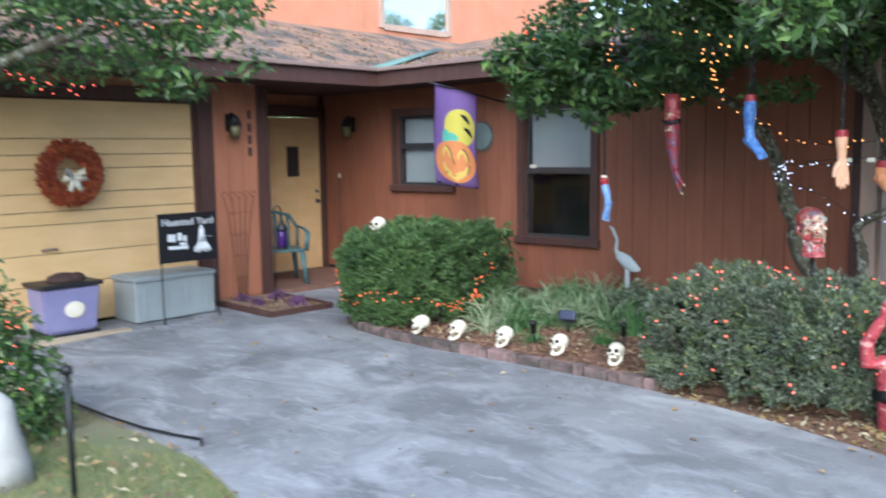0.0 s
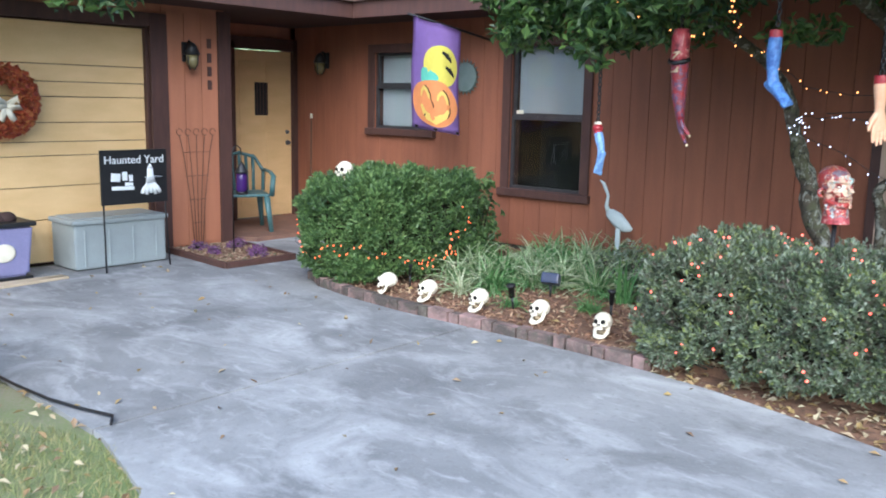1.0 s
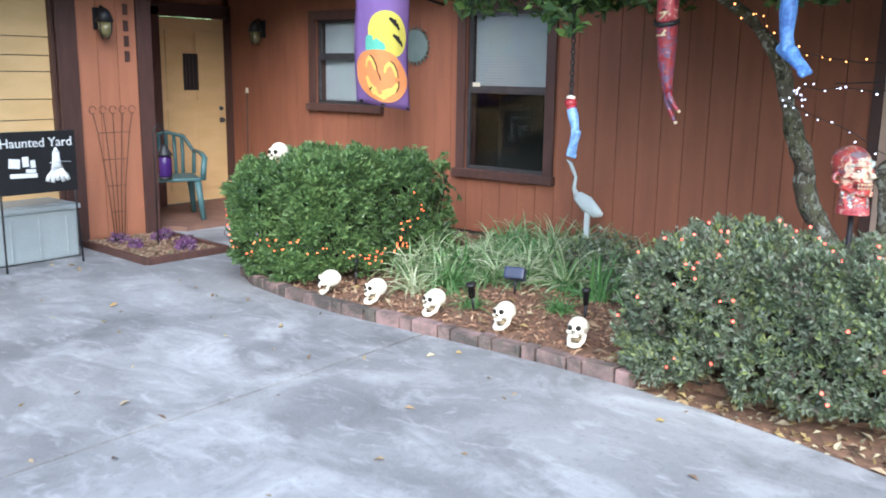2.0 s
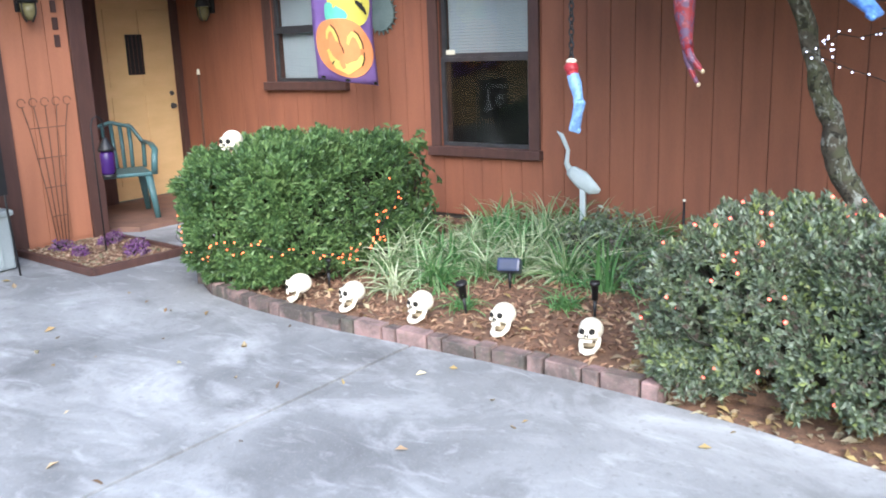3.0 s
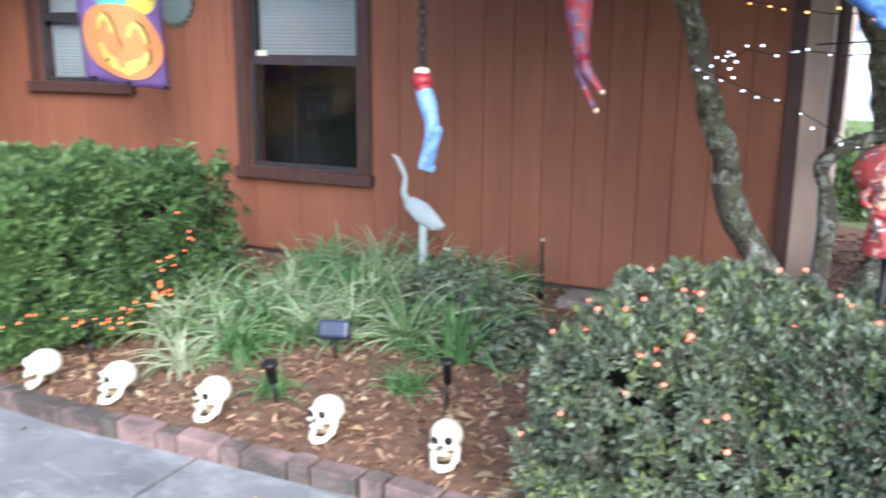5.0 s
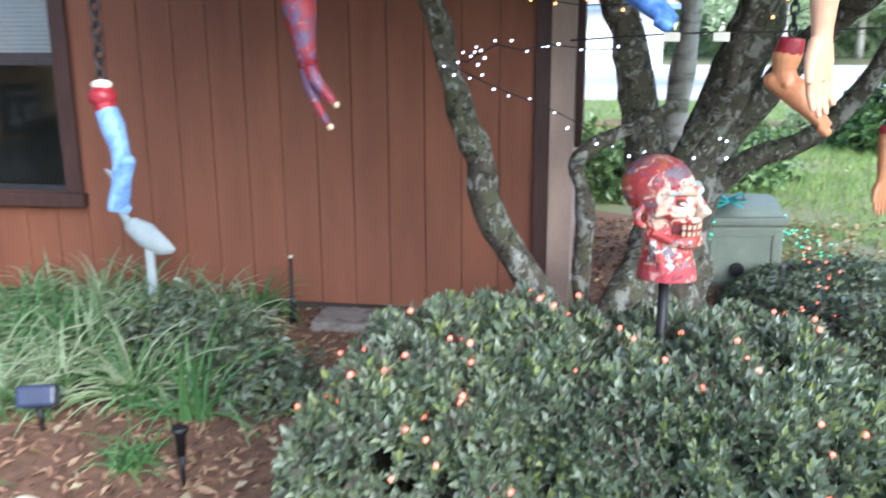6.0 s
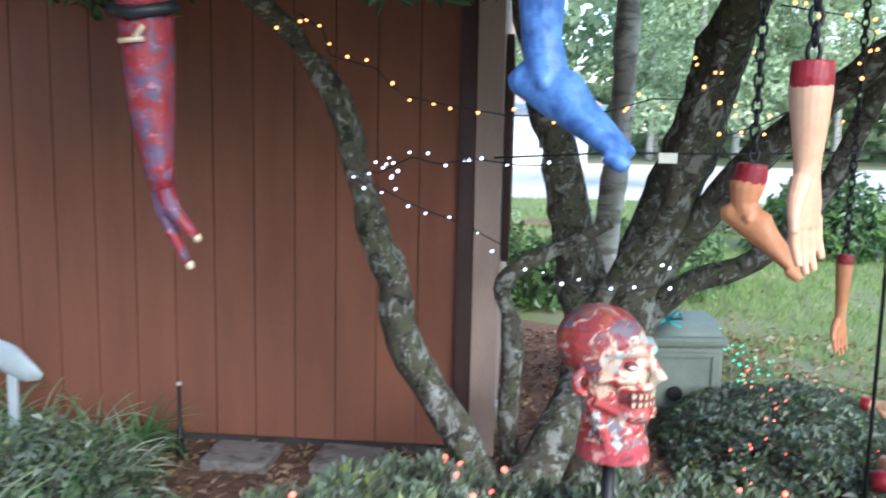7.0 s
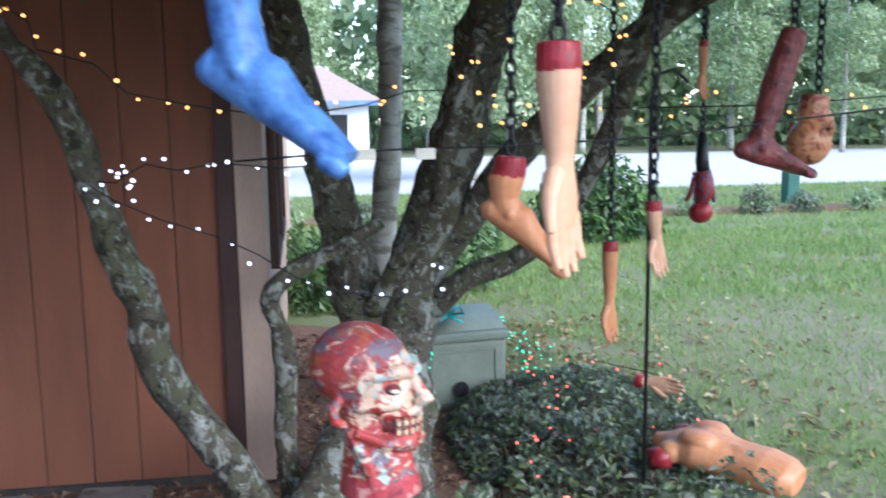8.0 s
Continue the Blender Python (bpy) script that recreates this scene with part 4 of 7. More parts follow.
for L, store in ((0.195, brick_long), (0.085, brick_end)):
    b = bmesh.new()
    box(b, (0, 0, 0), (L, 0.09, 0.115), bevel=0.008)
    me = bpy.data.meshes.new("brick")
    b.to_mesh(me)
    b.free()
    me.materials.append(M_BRICK)
    store.append((me, L))


def along(poly, step):
    """Points and headings at even steps along a line."""
    out, carry = [], 0.0
    for (ax, ay), (bx, by) in zip(poly, poly[1:]):
        L = math.hypot(bx - ax, by - ay)
        while carry < L:
            out.append((ax + (bx - ax) * carry / L, ay + (by - ay) * carry / L, math.degrees(math.atan2(by - ay, bx - ax))))
            carry += step
        carry -= L
    return out


for i, (x, y, h) in enumerate(along(EDGE, 0.155)):
    me, L = (brick_long if i % 2 == 0 else brick_end)[0]
    piece("brick", me, pose(x, y, 0.016 + rng.uniform(-0.006, 0.006), rng.uniform(-2, 2), rng.uniform(-2, 2), h + rng.uniform(-3, 3)), edging)
M_PAVER = layered("stone_paver", ((0.20, 0.165, 0.14), (0.28, 0.25, 0.22), 8.0), [((0.09, 0.07, 0.05), 9.0, 0.5, 0.62, 0.8, ONE, 0.5)], 0.9, 0.5, vary=True)
for x, y, w in ((-3.83, 7.98, 0.3), (-3.26, 8.0, 0.32), (-2.75, 8.02, 0.3), (-4.4, 8.0, 0.3)):
    b = bmesh.new()
    box(b, (0, 0, 0.03), (w, 0.28, 0.06), bevel=0.012)
    p = tagged(part("paver", b, M_PAVER), "brown-grey stone paver along the wall base", "paver", "pavers along the wall")
    p.matrix_basis = pose(x, y, 0.045, 0, 0, rng.uniform(-5, 5))

# ---- porch and garage front ----
M_GREEN_PL = mat("green_plastic", (0.075, 0.165, 0.17), (0.055, 0.125, 0.13), 0.4, 6, 70, 0.05)
M_GREY_PL = mat("grey_plastic", (0.30, 0.34, 0.34), (0.25, 0.28, 0.285), 0.5, 5, 70, 0.08)
M_LILAC = mat("lilac_plastic", (0.27, 0.26, 0.44), (0.21, 0.20, 0.35), 0.4, 4, 60, 0.05)
M_WIRE = mat("rusty_wire", (0.14, 0.065, 0.04), (0.09, 0.045, 0.03), 0.8, 30, 90, 0.2)
M_LENS = mat("lamp_glass", (0.22, 0.19, 0.09), (0.14, 0.12, 0.06), 0.15, 10, 60, 0.0)
M_PURPLE = mat("purple_glass", (0.05, 0.015, 0.12), (0.03, 0.01, 0.08), 0.2, 10, 60, 0.0)


def chair():
    c = thing("garden_chair", pose(-8.8, 6.86, 0.05, 0, 0, -26) @ Matrix.Diagonal((1.1, 1.1, 1.05, 1)), "green moulded plastic garden armchair on the porch", "chair")
    bm = bmesh.new()
    box(bm, (0.02, 0, 0.41), (0.46, 0.46, 0.035), bevel=0.012)
    part("seat", bm, M_GREEN_PL, c)
    back = bmesh.new()
    tube(back, [(-0.2, -0.24, 0.42), (-0.27, -0.26, 0.64), (-0.31, -0.17, 0.80), (-0.33, 0, 0.85), (-0.31, 0.17, 0.80), (-0.27, 0.26, 0.64), (-0.2, 0.24, 0.42)], (0.02, 0.03), 8)
    b = part("backrest", back, M_GREEN_PL, c)
    for i in range(5):
        bm = bmesh.new()
        y = -0.15 + 0.075 * i
        tube(bm, [(-0.2, y * 0.9, 0.42), (-0.28, y, 0.64), (-0.32, y, 0.83)], (0.018, 0.008), 6)
        part("slat", bm, M_GREEN_PL, b)
    for s in (-1, 1):
        bm = bmesh.new()
        tube(bm, [(-0.28, 0.26 * s, 0.66), (-0.05, 0.29 * s, 0.65), (0.2, 0.28 * s, 0.62), (0.25, 0.26 * s, 0.54), (0.24, 0.25 * s, 0.4)], (0.028, 0.014), 8)
        part("armrest", bm, M_GREEN_PL, c)
        for x in (-0.22, 0.22):
            bm = bmesh.new()
            tube(bm, [(x * 1.0, 0.2 * s, 0.41), (x * 1.2, 0.24 * s, 0.0)], [(0.035, 0.022), (0.025, 0.018)], 8)
            part("leg", bm, M_GREEN_PL, c)


chair()


def deck_box():
    d = thing("deck_box", pose(-8.08, 4.79, 0), "grey plastic deck storage box with closed lid", "storage box")
    bm = bmesh.new()
    box(bm, (0, 0, 0.22), (0.46, 0.92, 0.42), bevel=0.02)
    part("body", bm, M_GREY_PL, d)
    for y in (-0.36, -0.12, 0.12, 0.36):
        bm = bmesh.new()
        box(bm, (0.232, y, 0.2), (0.012, 0.02, 0.34), bevel=0.004)
        part("rib", bm, M_GREY_PL, d)
    bm = bmesh.new()
    box(bm, (0.005, 0, 0.45), (0.50, 0.97, 0.045), bevel=0.015)
    box(bm, (0.0, 0, 0.476), (0.40, 0.86, 0.015), bevel=0.006)
    part("lid", bm, M_GREY_PL, d)


deck_box()


def tote():
    t = thing("tote_bin", pose(-8.02, 3.68, 0), "lilac plastic tote with black rim, filled with things", "bin")
    bm = bmesh.new()
    b = [(0.17, 0.24), (0.20, 0.28)]
    lo = [bm.verts.new((sx * b[0][0], sy * b[0][1], 0.03)) for sx, sy in ((-1, -1), (1, -1), (1, 1), (-1, 1))]
    hi = [bm.verts.new((sx * b[1][0], sy * b[1][1], 0.48)) for sx, sy in ((-1, -1), (1, -1), (1, 1), (-1, 1))]
    bm.faces.new(lo[::-1]), bm.faces.new(hi)
    for i in range(4):
        bm.faces.new((lo[i], lo[(i + 1) % 4], hi[(i + 1) % 4], hi[i]))
    bmesh.ops.bevel(bm, geom=list(bm.edges), offset=0.025, segments=2, affect="EDGES")
    part("body", bm, M_LILAC, t)
    bm = bmesh.new()
    box(bm, (0, 0, 0.49), (0.44, 0.60, 0.04), bevel=0.012)
    part("rim", bm, M_BLACK, t)
    bm = bmesh.new()
    box(bm, (0.0, 0, 0.015), (0.38, 0.52, 0.03), bevel=0.006)
    part("base", bm, M_BLACK, t)
    bm = bmesh.new()
    ball(bm, (-0.03, 0.02, 0.52), (0.14, 0.16, 0.07))
    ball(bm, (0.04, 0.12, 0.53), (0.07, 0.08, 0.06))
    part("contents", bm, M_SOFFIT, t)
    bm = bmesh.new()
    ball(bm, (0.192, 0.02, 0.25), (0.008, 0.1, 0.08))
    part("lid_print", bm, M_WHITE, t, "pale worn print")


tote()
for i, (y, w) in enumerate(((3.5, 1.3), (3.58, 1.15))):
    bm = bmesh.new()
    box(bm, (0, 0, 0), (0.09, w, 0.02), bevel=0.003)
    p = tagged(part("loose_board", bm, mat("bare_board", (0.55, 0.45, 0.32), (0.42, 0.33, 0.22), 0.7)), "bare pale board lying before the garage", "board", "boards before the garage")
    p.matrix_basis = pose(-7.72 + 0.1 * i, y, 0.012, 0, 0, 6 * i - 2)


def yard_sign():
    s = thing("yard_sign", pose(-7.66, 4.835, 0), "black handpainted yard sign on two metal stakes", "sign")
    bm = bmesh.new()
    box(bm, (0, 0, 0.865), (0.02, 0.66, 0.5), bevel=0.003)
    panel = part("panel", bm, M_BLACK, s)
    chalk = mat("white_paint", (0.78, 0.80, 0.80), (0.66, 0.68, 0.68), 0.7)
    f = bpy.data.curves.new("words", "FONT")
    f.body, f.size, f.extrude, f.align_x = "Haunted Yard", 0.105, 0.002, "CENTER"
    tmp = new("words", f)
    me = bpy.data.meshes.new_from_object(tmp.evaluated_get(bpy.context.evaluated_depsgraph_get()))
    bpy.data.objects.remove(tmp)
    me.materials.append(chalk)
    w = new("lettering", me)
    w.parent, w.matrix_basis = panel, pose(0.013, 0.0, 0.99, 90, 0, 90)
    tagged(w, "white handpainted words")
    for y, z, L, h in ((-0.19, 0.865, 0.09, 0.075), (-0.10, 0.875, 0.05, 0.08), (-0.04, 0.855, 0.04, 0.06), (-0.12, 0.765, 0.22, 0.035), (-0.06, 0.80, 0.08, 0.03)):
        bm = bmesh.new()
        box(bm, (0.012, y, z), (0.006, L, h), bevel=0.002, tilt=(rng.uniform(-8, 8), 0))
        part("painted_bar", bm, chalk, panel)
    bm = bmesh.new()
    tube(bm, [(0.012, 0.155, 0.98), (0.012, 0.155, 0.935)], [(0.006, 0.003), (0.032, 0.003)], 8)
    tube(bm, [(0.012, 0.155, 0.935), (0.012, 0.155, 0.86), (0.012, 0.16, 0.80)], [(0.03, 0.003), (0.035, 0.003), (0.055, 0.003)], 8)
    tube(bm, [(0.0125, 0.10, 0.855), (0.0125, 0.16, 0.865), (0.0125, 0.275, 0.855)], (0.012, 0.003), 6)
    for k in range(5):
        tube(bm, [(0.012, 0.16 + 0.012 * (k - 2), 0.80), (0.012, 0.16 + 0.038 * (k - 2), 0.74), (0.012, 0.16 + 0.046 * (k - 2), 0.705 - 0.012 * (k % 2))], [(0.018, 0.003), (0.021, 0.003), (0.017, 0.003)], 6)
    part("painted_witch", bm, chalk, panel, "white painted witch shape")
    for y in (-0.31, 0.31):
        bm = bmesh.new()
        tube(bm, [(0.0, y, 1.1), (0.0, y, 0.55), (0.03, y * 1.04, 0.0)], 0.009, 6)
        part("stake", bm, M_BLACK, s)


yard_sign()


def wreath():
    w = thing("wreath", pose(-8.34, 3.94, 1.54), "autumn leaf wreath with cream bow on garage door", "wreath")
    bm = bmesh.new()
    tube(bm, [(0.03, 0.25 * math.cos(a * math.tau / 24), 0.25 * math.sin(a * math.tau / 24)) for a in range(25)], 0.04, 8, cap=False)
    part("ring", bm, M_TWIG, w)
    n = 1500
    a = rng.uniform(0, math.tau, n)
    b = rng.uniform(0, math.tau, n)
    R = 0.245 + 0.085 * np.cos(b) * rng.uniform(0.5, 1.1, n)
    P = np.stack([0.05 + 0.06 * np.abs(np.sin(b)), R * np.cos(a), R * np.sin(a)], 1)
    leaves("foliage", P, np.tile([1.0, 0, 0], (n, 1)), 0.07, leaf_mat("autumn_leaf", [(0.32, 0.04, 0.02), (0.45, 0.10, 0.03), (0.22, 0.03, 0.025), (0.5, 0.2, 0.05)], 0.7, 0.1), w, rng, 0.7, 0.6)
    bm = bmesh.new()
    for s in (-1, 1):
        tube(bm, [(0.1, 0.02, -0.05), (0.12, 0.02 + 0.09 * s, 0.02), (0.12, 0.02 + 0.12 * s, -0.06), (0.1, 0.02, -0.06)], (0.035, 0.008), 6)
        tube(bm, [(0.1, 0.02, -0.06), (0.11, 0.02 + 0.06 * s, -0.18)], (0.03, 0.006), 6)
    part("bow", bm, M_WHITE, w, "cream ribbon bow")


wreath()


def wall_lantern(m):
    l = thing("wall_lantern", m, "black metal wall lantern with clear glass", "wall lamp", "wall lanterns")
    bm = bmesh.new()
    box(bm, (0.012, 0, 0.06), (0.024, 0.10, 0.2), bevel=0.008)
    tube(bm, [(0.02, 0, 0.1), (0.07, 0, 0.17), (0.12, 0, 0.14)], 0.012, 8)
    part("bracket", bm, M_BLACK, l)
    bm = bmesh.new()
    tube(bm, [(0.12, 0, 0.15), (0.12, 0, 0.12), (0.12, 0, 0.03)], [0.02, 0.05, 0.085], 8)
    part("cap", bm, M_BLACK, l)
    bm = bmesh.new()
    tube(bm, [(0.12, 0, 0.025), (0.12, 0, -0.06), (0.12, 0, -0.11)], [0.068, 0.062, 0.03], 8)
    part("glass", bm, M_LENS, l, "yellowish glass")
    for i in range(4):
        bm = bmesh.new()
        q = math.tau * i / 4 + 0.4
        c, s = math.cos(q), math.sin(q)
        tube(bm, [(0.12 + 0.074 * c, 0.074 * s, 0.03), (0.12 + 0.068 * c, 0.068 * s, -0.06), (0.12 + 0.03 * c, 0.03 * s, -0.12)], 0.006, 5)
        part("rib", bm, M_BLACK, l)
    return l


lan = wall_lantern(pose(-8.315, 5.82, 2.0))
copy_thing(lan, pose(-8.91, 8.245, 2.03, 0, 0, -90))
for z in (2.16, 2.01, 1.87, 1.73):
    bm = bmesh.new()
    box(bm, (-8.312, 6.1, z), (0.012, 0.05, 0.1), bevel=0.004)
    tagged(part("number_plate", bm, M_TRIM), "dark raised bar of a house sign", "sign", "bars of the house sign")


def trellis():
    t = thing("trellis", pose(-8.27, 5.88, 0.03), "rusty wire fan trellis against the wall", "trellis")
    for i in range(5):
        y = (i - 2) / 2
        bm = bmesh.new()
        tube(bm, [(0.02, 0.05 * y, 0), (0.02, 0.09 * y, 0.5), (0.02, 0.16 * y, 1.0), (0.02, 0.2 * y, 1.18)], 0.005, 6)
        c = (0.2 * y, 1.21)
        tube(bm, [(0.02, c[0] + 0.035 * math.cos(k * 0.6), c[1] + 0.035 * math.sin(k * 0.6)) for k in range(10)], 0.004, 5)
        part("wire", bm, M_WIRE, t)
    for z, w in ((0.25, 0.07), (0.5, 0.1), (0.75, 0.135), (1.0, 0.165)):
        bm = bmesh.new()
        tube(bm, [(0.02, -w, z), (0.02, w, z)], 0.004, 6)
        part("crossbar", bm, M_WIRE, t)


trellis()

bm = bmesh.new()
prism(bm, [(-8.28, 5.5), (-7.1, 5.43), (-7.06, 6.22), (-8.2, 6.3)], 0.0, 0.035)
pl = setting("planter_bed", bm, M_MULCH, "small mulched bed with low timber edge", "flower bed")
for (ax, ay), (bx, by) in (((-8.28, 5.5), (-7.1, 5.43)), ((-7.1, 5.43), (-7.06, 6.22)), ((-7.06, 6.22), (-8.2, 6.3))):
    bm = bmesh.new()
    box(bm, ((ax + bx) / 2, (ay + by) / 2, 0.03), (math.hypot(bx - ax, by - ay), 0.045, 0.06), math.degrees(math.atan2(by - ay, bx - ax)), bevel=0.006)
    part("edging_board", bm, M_TRIM, pl)
scatter("planter_mulch", 700, (-8.25, -7.1, 5.47, 6.25, lambda x, y: inside([(-8.25, 5.53), (-7.13, 5.46), (-7.09, 6.19), (-8.2, 6.27)], x, y)), 0.05, M_CHIP, "bark chips and dry leaves in the planter", "mulch", z=0.034, wide=0.4, droop=0.5)
M_VIOLET = leaf_mat("violet_leaf", [(0.10, 0.03, 0.12), (0.18, 0.06, 0.2), (0.12, 0.08, 0.1), (0.26, 0.14, 0.26)], 0.6, 0.2)
for x, y, r in ((-7.5, 6.1, 0.12), (-7.85, 6.05, 0.1), (-8.05, 5.75, 0.11), (-7.3, 5.95, 0.12), (-7.7, 5.7, 0.08), (-7.95, 6.18, 0.1)):
    round_bush(x, y, r, 0.13, M_VIOLET, "small purple-leaved plant in planter bed", 0.035, 260, "purple_plant")["group"] = "purple plants"


def crook_lantern():
    c = thing("shepherd_hook", pose(-7.6, 5.87, 0.03), "black shepherd hook stake in the planter", "hook")
    bm = bmesh.new()
    tube(bm, [(0, 0, 0), (0, 0, 1.02), (0, 0.02, 1.08), (0, 0.06, 1.1), (0, 0.1, 1.07), (0, 0.11, 1.02)], 0.007, 6)
    part("pole", bm, M_BLACK, c)
    l = thing("hanging_lantern", pose(-7.6, 5.98, 0.66), "purple glass lantern hanging from a hook", "lantern")
    bm = bmesh.new()
    tube(bm, [(0, 0, 0.0), (0, 0, 0.02), (0, 0, 0.16), (0, 0, 0.2)], [0.05, 0.06, 0.06, 0.045], 8)
    part("glass", bm, M_PURPLE, l)
    bm = bmesh.new()
    tube(bm, [(0, 0, 0.19), (0, 0, 0.21), (0, 0, 0.27), (0, 0, 0.30)], [0.07, 0.065, 0.03, 0.012], 8)
    tube(bm, [(0, 0, 0.3), (0, 0, 0.39)], 0.004, 5)
    part("cap", bm, M_BLACK, l)
    bm = bmesh.new()
    tube(bm, [(0, 0, -0.03), (0, 0, 0.0)], [0.055, 0.065], 8)
    part("base", bm, M_BLACK, l)


crook_lantern()
bm = bmesh.new()
tube(bm, [(-8.98, 8.02, 0.05), (-8.98, 8.04, 1.36)], 0.012, 8)
tube(bm, [(-8.98, 8.04, 1.36), (-8.98, 8.04, 1.42)], [0.02, 0.012], 8, 1)
tagged(part("broom_handle", bm, [M_WIRE, M_WHITE]), "thin red-brown pole leaning by the door", "pole")


def sun_ornament():
    s = thing("wall_ornament", pose(-6.55, 8.23, 1.88), "grey-green toothed disc ornament on the wall", "ornament")
    g = mat("verdigris_metal", (0.20, 0.25, 0.23), (0.12, 0.17, 0.16), 0.6)
    bm = bmesh.new()
    tube(bm, [(0, 0.0, 0), (0, -0.02, 0)], [0.165, 0.155], 24)
    part("disc", bm, g, s)
    for i in range(22):
        bm = bmesh.new()
        a = math.tau * i / 22
        tube(bm, [(0.155 * math.cos(a), -0.008, 0.155 * math.sin(a)), (0.20 * math.cos(a), -0.008, 0.20 * math.sin(a))], [(0.02, 0.006), (0.004, 0.004)], 4)
        part("ray", bm, g, s)


sun_ornament()


def flag():
    f = thing("house_flag", pose(-6.21, 0, 0), "purple house flag with pumpkin and moon design", "flag")
    M = {k: mat("flag_" + k, c, tuple(x * 0.9 for x in c), 0.8, 20, 200, 0.1) for k, c in {"purple": (0.44, 0.28, 0.71), "yellow": (0.80, 0.72, 0.14), "orange": (0.86, 0.33, 0.13), "black": (0.02, 0.02, 0.02), "teal": (0.16, 0.62, 0.50), "light": (0.9, 0.66, 0.18)}.items()}
    Y0, Y1, ZT, ZB = 7.0, 7.74, 2.43, 1.36

    def wave(y, z):
        return 0.018 * math.sin((y - Y0) * 11 + z) + 0.012 * math.sin(z * 6)

    def skew(y, z):
        return z - 0.10 * (y - Y0) / (Y1 - Y0)

    bm = bmesh.new()
    g = [[bm.verts.new((wave(y, z), y, skew(y, z))) for y in np.linspace(Y0, Y1, 16)] for z in np.linspace(ZB, ZT, 20)]
    for a, b in zip(g, g[1:]):
        for i in range(15):
            bm.faces.new((a[i], a[i + 1], b[i + 1], b[i])).smooth = True
    bmesh.ops.solidify(bm, geom=list(bm.faces), thickness=0.002)
    cloth = part("cloth", bm, M["purple"], f)

    def patch(name, cy, cz, ry, rz, key, lift, n=28, shape=None):
        bm = bmesh.new()
        rings = []
        for k in (0.0, 0.5, 1.0):
            ring = []
            for i in range(n):
                a = math.tau * i / n
                q = shape(a) if shape else 1.0
                y, z = cy + ry * q * k * math.cos(a), cz + rz * q * k * math.sin(a)
                ring.append(bm.verts.new((wave(y, z) + lift, y, skew(y, z))))
            rings.append(ring)
        for a, b in zip(rings, rings[1:]):
            for i in range(n):
                if a is rings[0]:
                    bm.faces.new((a[0], b[i], b[(i + 1) % n])) if i else bm.faces.new((a[0], b[0], b[1]))
                else:
                    bm.faces.new((a[i], b[i], b[(i + 1) % n], a[(i + 1) % n]))
        part(name, bm, M[key], cloth)

    def at(u, v):
        return Y0 + (Y1 - Y0) * u, ZT - (ZT - ZB) * v

    def ribbon(name, pts, width, key, lift):
        """A painted stroke through (u, v) points, widest in its middle."""
        P = [Vector(at(u, v)) for u, v in pts]
        bm = bmesh.new()
        rows = []
        for i, p in enumerate(P):
            d = (P[min(i + 1, len(P) - 1)] - P[max(i - 1, 0)]).normalized()
            w = width * (0.35 + 0.65 * math.sin(math.pi * (i + 0.5) / len(P)))
            rows.append([bm.verts.new((wave(q.x, q.y) + lift, q.x, skew(q.x, q.y))) for q in (p + Vector((-d.y, d.x)) * w, p - Vector((-d.y, d.x)) * w)])
        for a_, b_ in zip(rows, rows[1:]):
            bm.faces.new((a_[0], a_[1], b_[1], b_[0]))
        part(name, bm, M[key], cloth)

    patch("moon", *at(0.60, 0.385), 0.25, 0.205, "yellow", 0.005)
    patch("stem", *at(0.36, 0.50), 0.125, 0.075, "teal", 0.008, 24, lambda a: 1 + 0.15 * math.cos(3 * a))
    patch("pumpkin", *at(0.47, 0.745), 0.335, 0.24, "orange", 0.011, 40, lambda a: 1 + 0.025 * math.cos(5 * a) + 0.03 * math.cos(2 * a))
    for u0, v0 in ((0.20, 0.70), (0.53, 0.715)):
        ribbon("eye", [(u0, v0), (u0 + 0.02, v0 - 0.05), (u0 + 0.07, v0 - 0.085), (u0 + 0.13, v0 - 0.07), (u0 + 0.17, v0 - 0.02), (u0 + 0.18, v0 + 0.02)], 0.022, "light", 0.015)
        ribbon("outline", [(u0 + 0.09, v0 - 0.11), (u0 + 0.15, v0 - 0.085), (u0 + 0.20, v0 - 0.03), (u0 + 0.215, v0 + 0.02)], 0.008, "black", 0.018)
    ribbon("mouth", [(0.20, 0.775), (0.25, 0.835), (0.33, 0.875), (0.42, 0.885), (0.50, 0.905), (0.58, 0.875), (0.66, 0.85), (0.73, 0.79)], 0.042, "light", 0.015)
    ribbon("tooth", [(0.40, 0.84), (0.43, 0.865), (0.45, 0.90)], 0.03, "orange", 0.018)
    ribbon("outline", [(0.75, 0.76), (0.745, 0.81), (0.70, 0.865)], 0.008, "black", 0.018)
    ribbon("outline", [(0.42, 0.72), (0.45, 0.755), (0.46, 0.785)], 0.007, "black", 0.018)
    ribbon("outline", [(0.24, 0.88), (0.29, 0.855)], 0.007, "black", 0.018)
    for u, v in ((0.68, 0.285), (0.76, 0.415)):
        ribbon("bat", [(u - 0.10, v - 0.03), (u - 0.05, v - 0.02), (u, v), (u + 0.05, v + 0.015), (u + 0.09, v + 0.045)], 0.022, "black", 0.009)
        patch("bat", *at(u, v - 0.005), 0.022, 0.03, "black", 0.009, 12)
    for u in (0.08, 0.5, 0.93):
        patch("corner_tab", *at(u, 0.985), 0.03, 0.012, "black", 0.006, 10)
    bm = bmesh.new()
    tube(bm, [(0, 6.95, 2.44), (0, 7.8, 2.33), (0, 8.24, 2.27)], 0.012, 8)
    part("pole", bm, M_BLACK, f, "dark metal bracket pole")


flag()

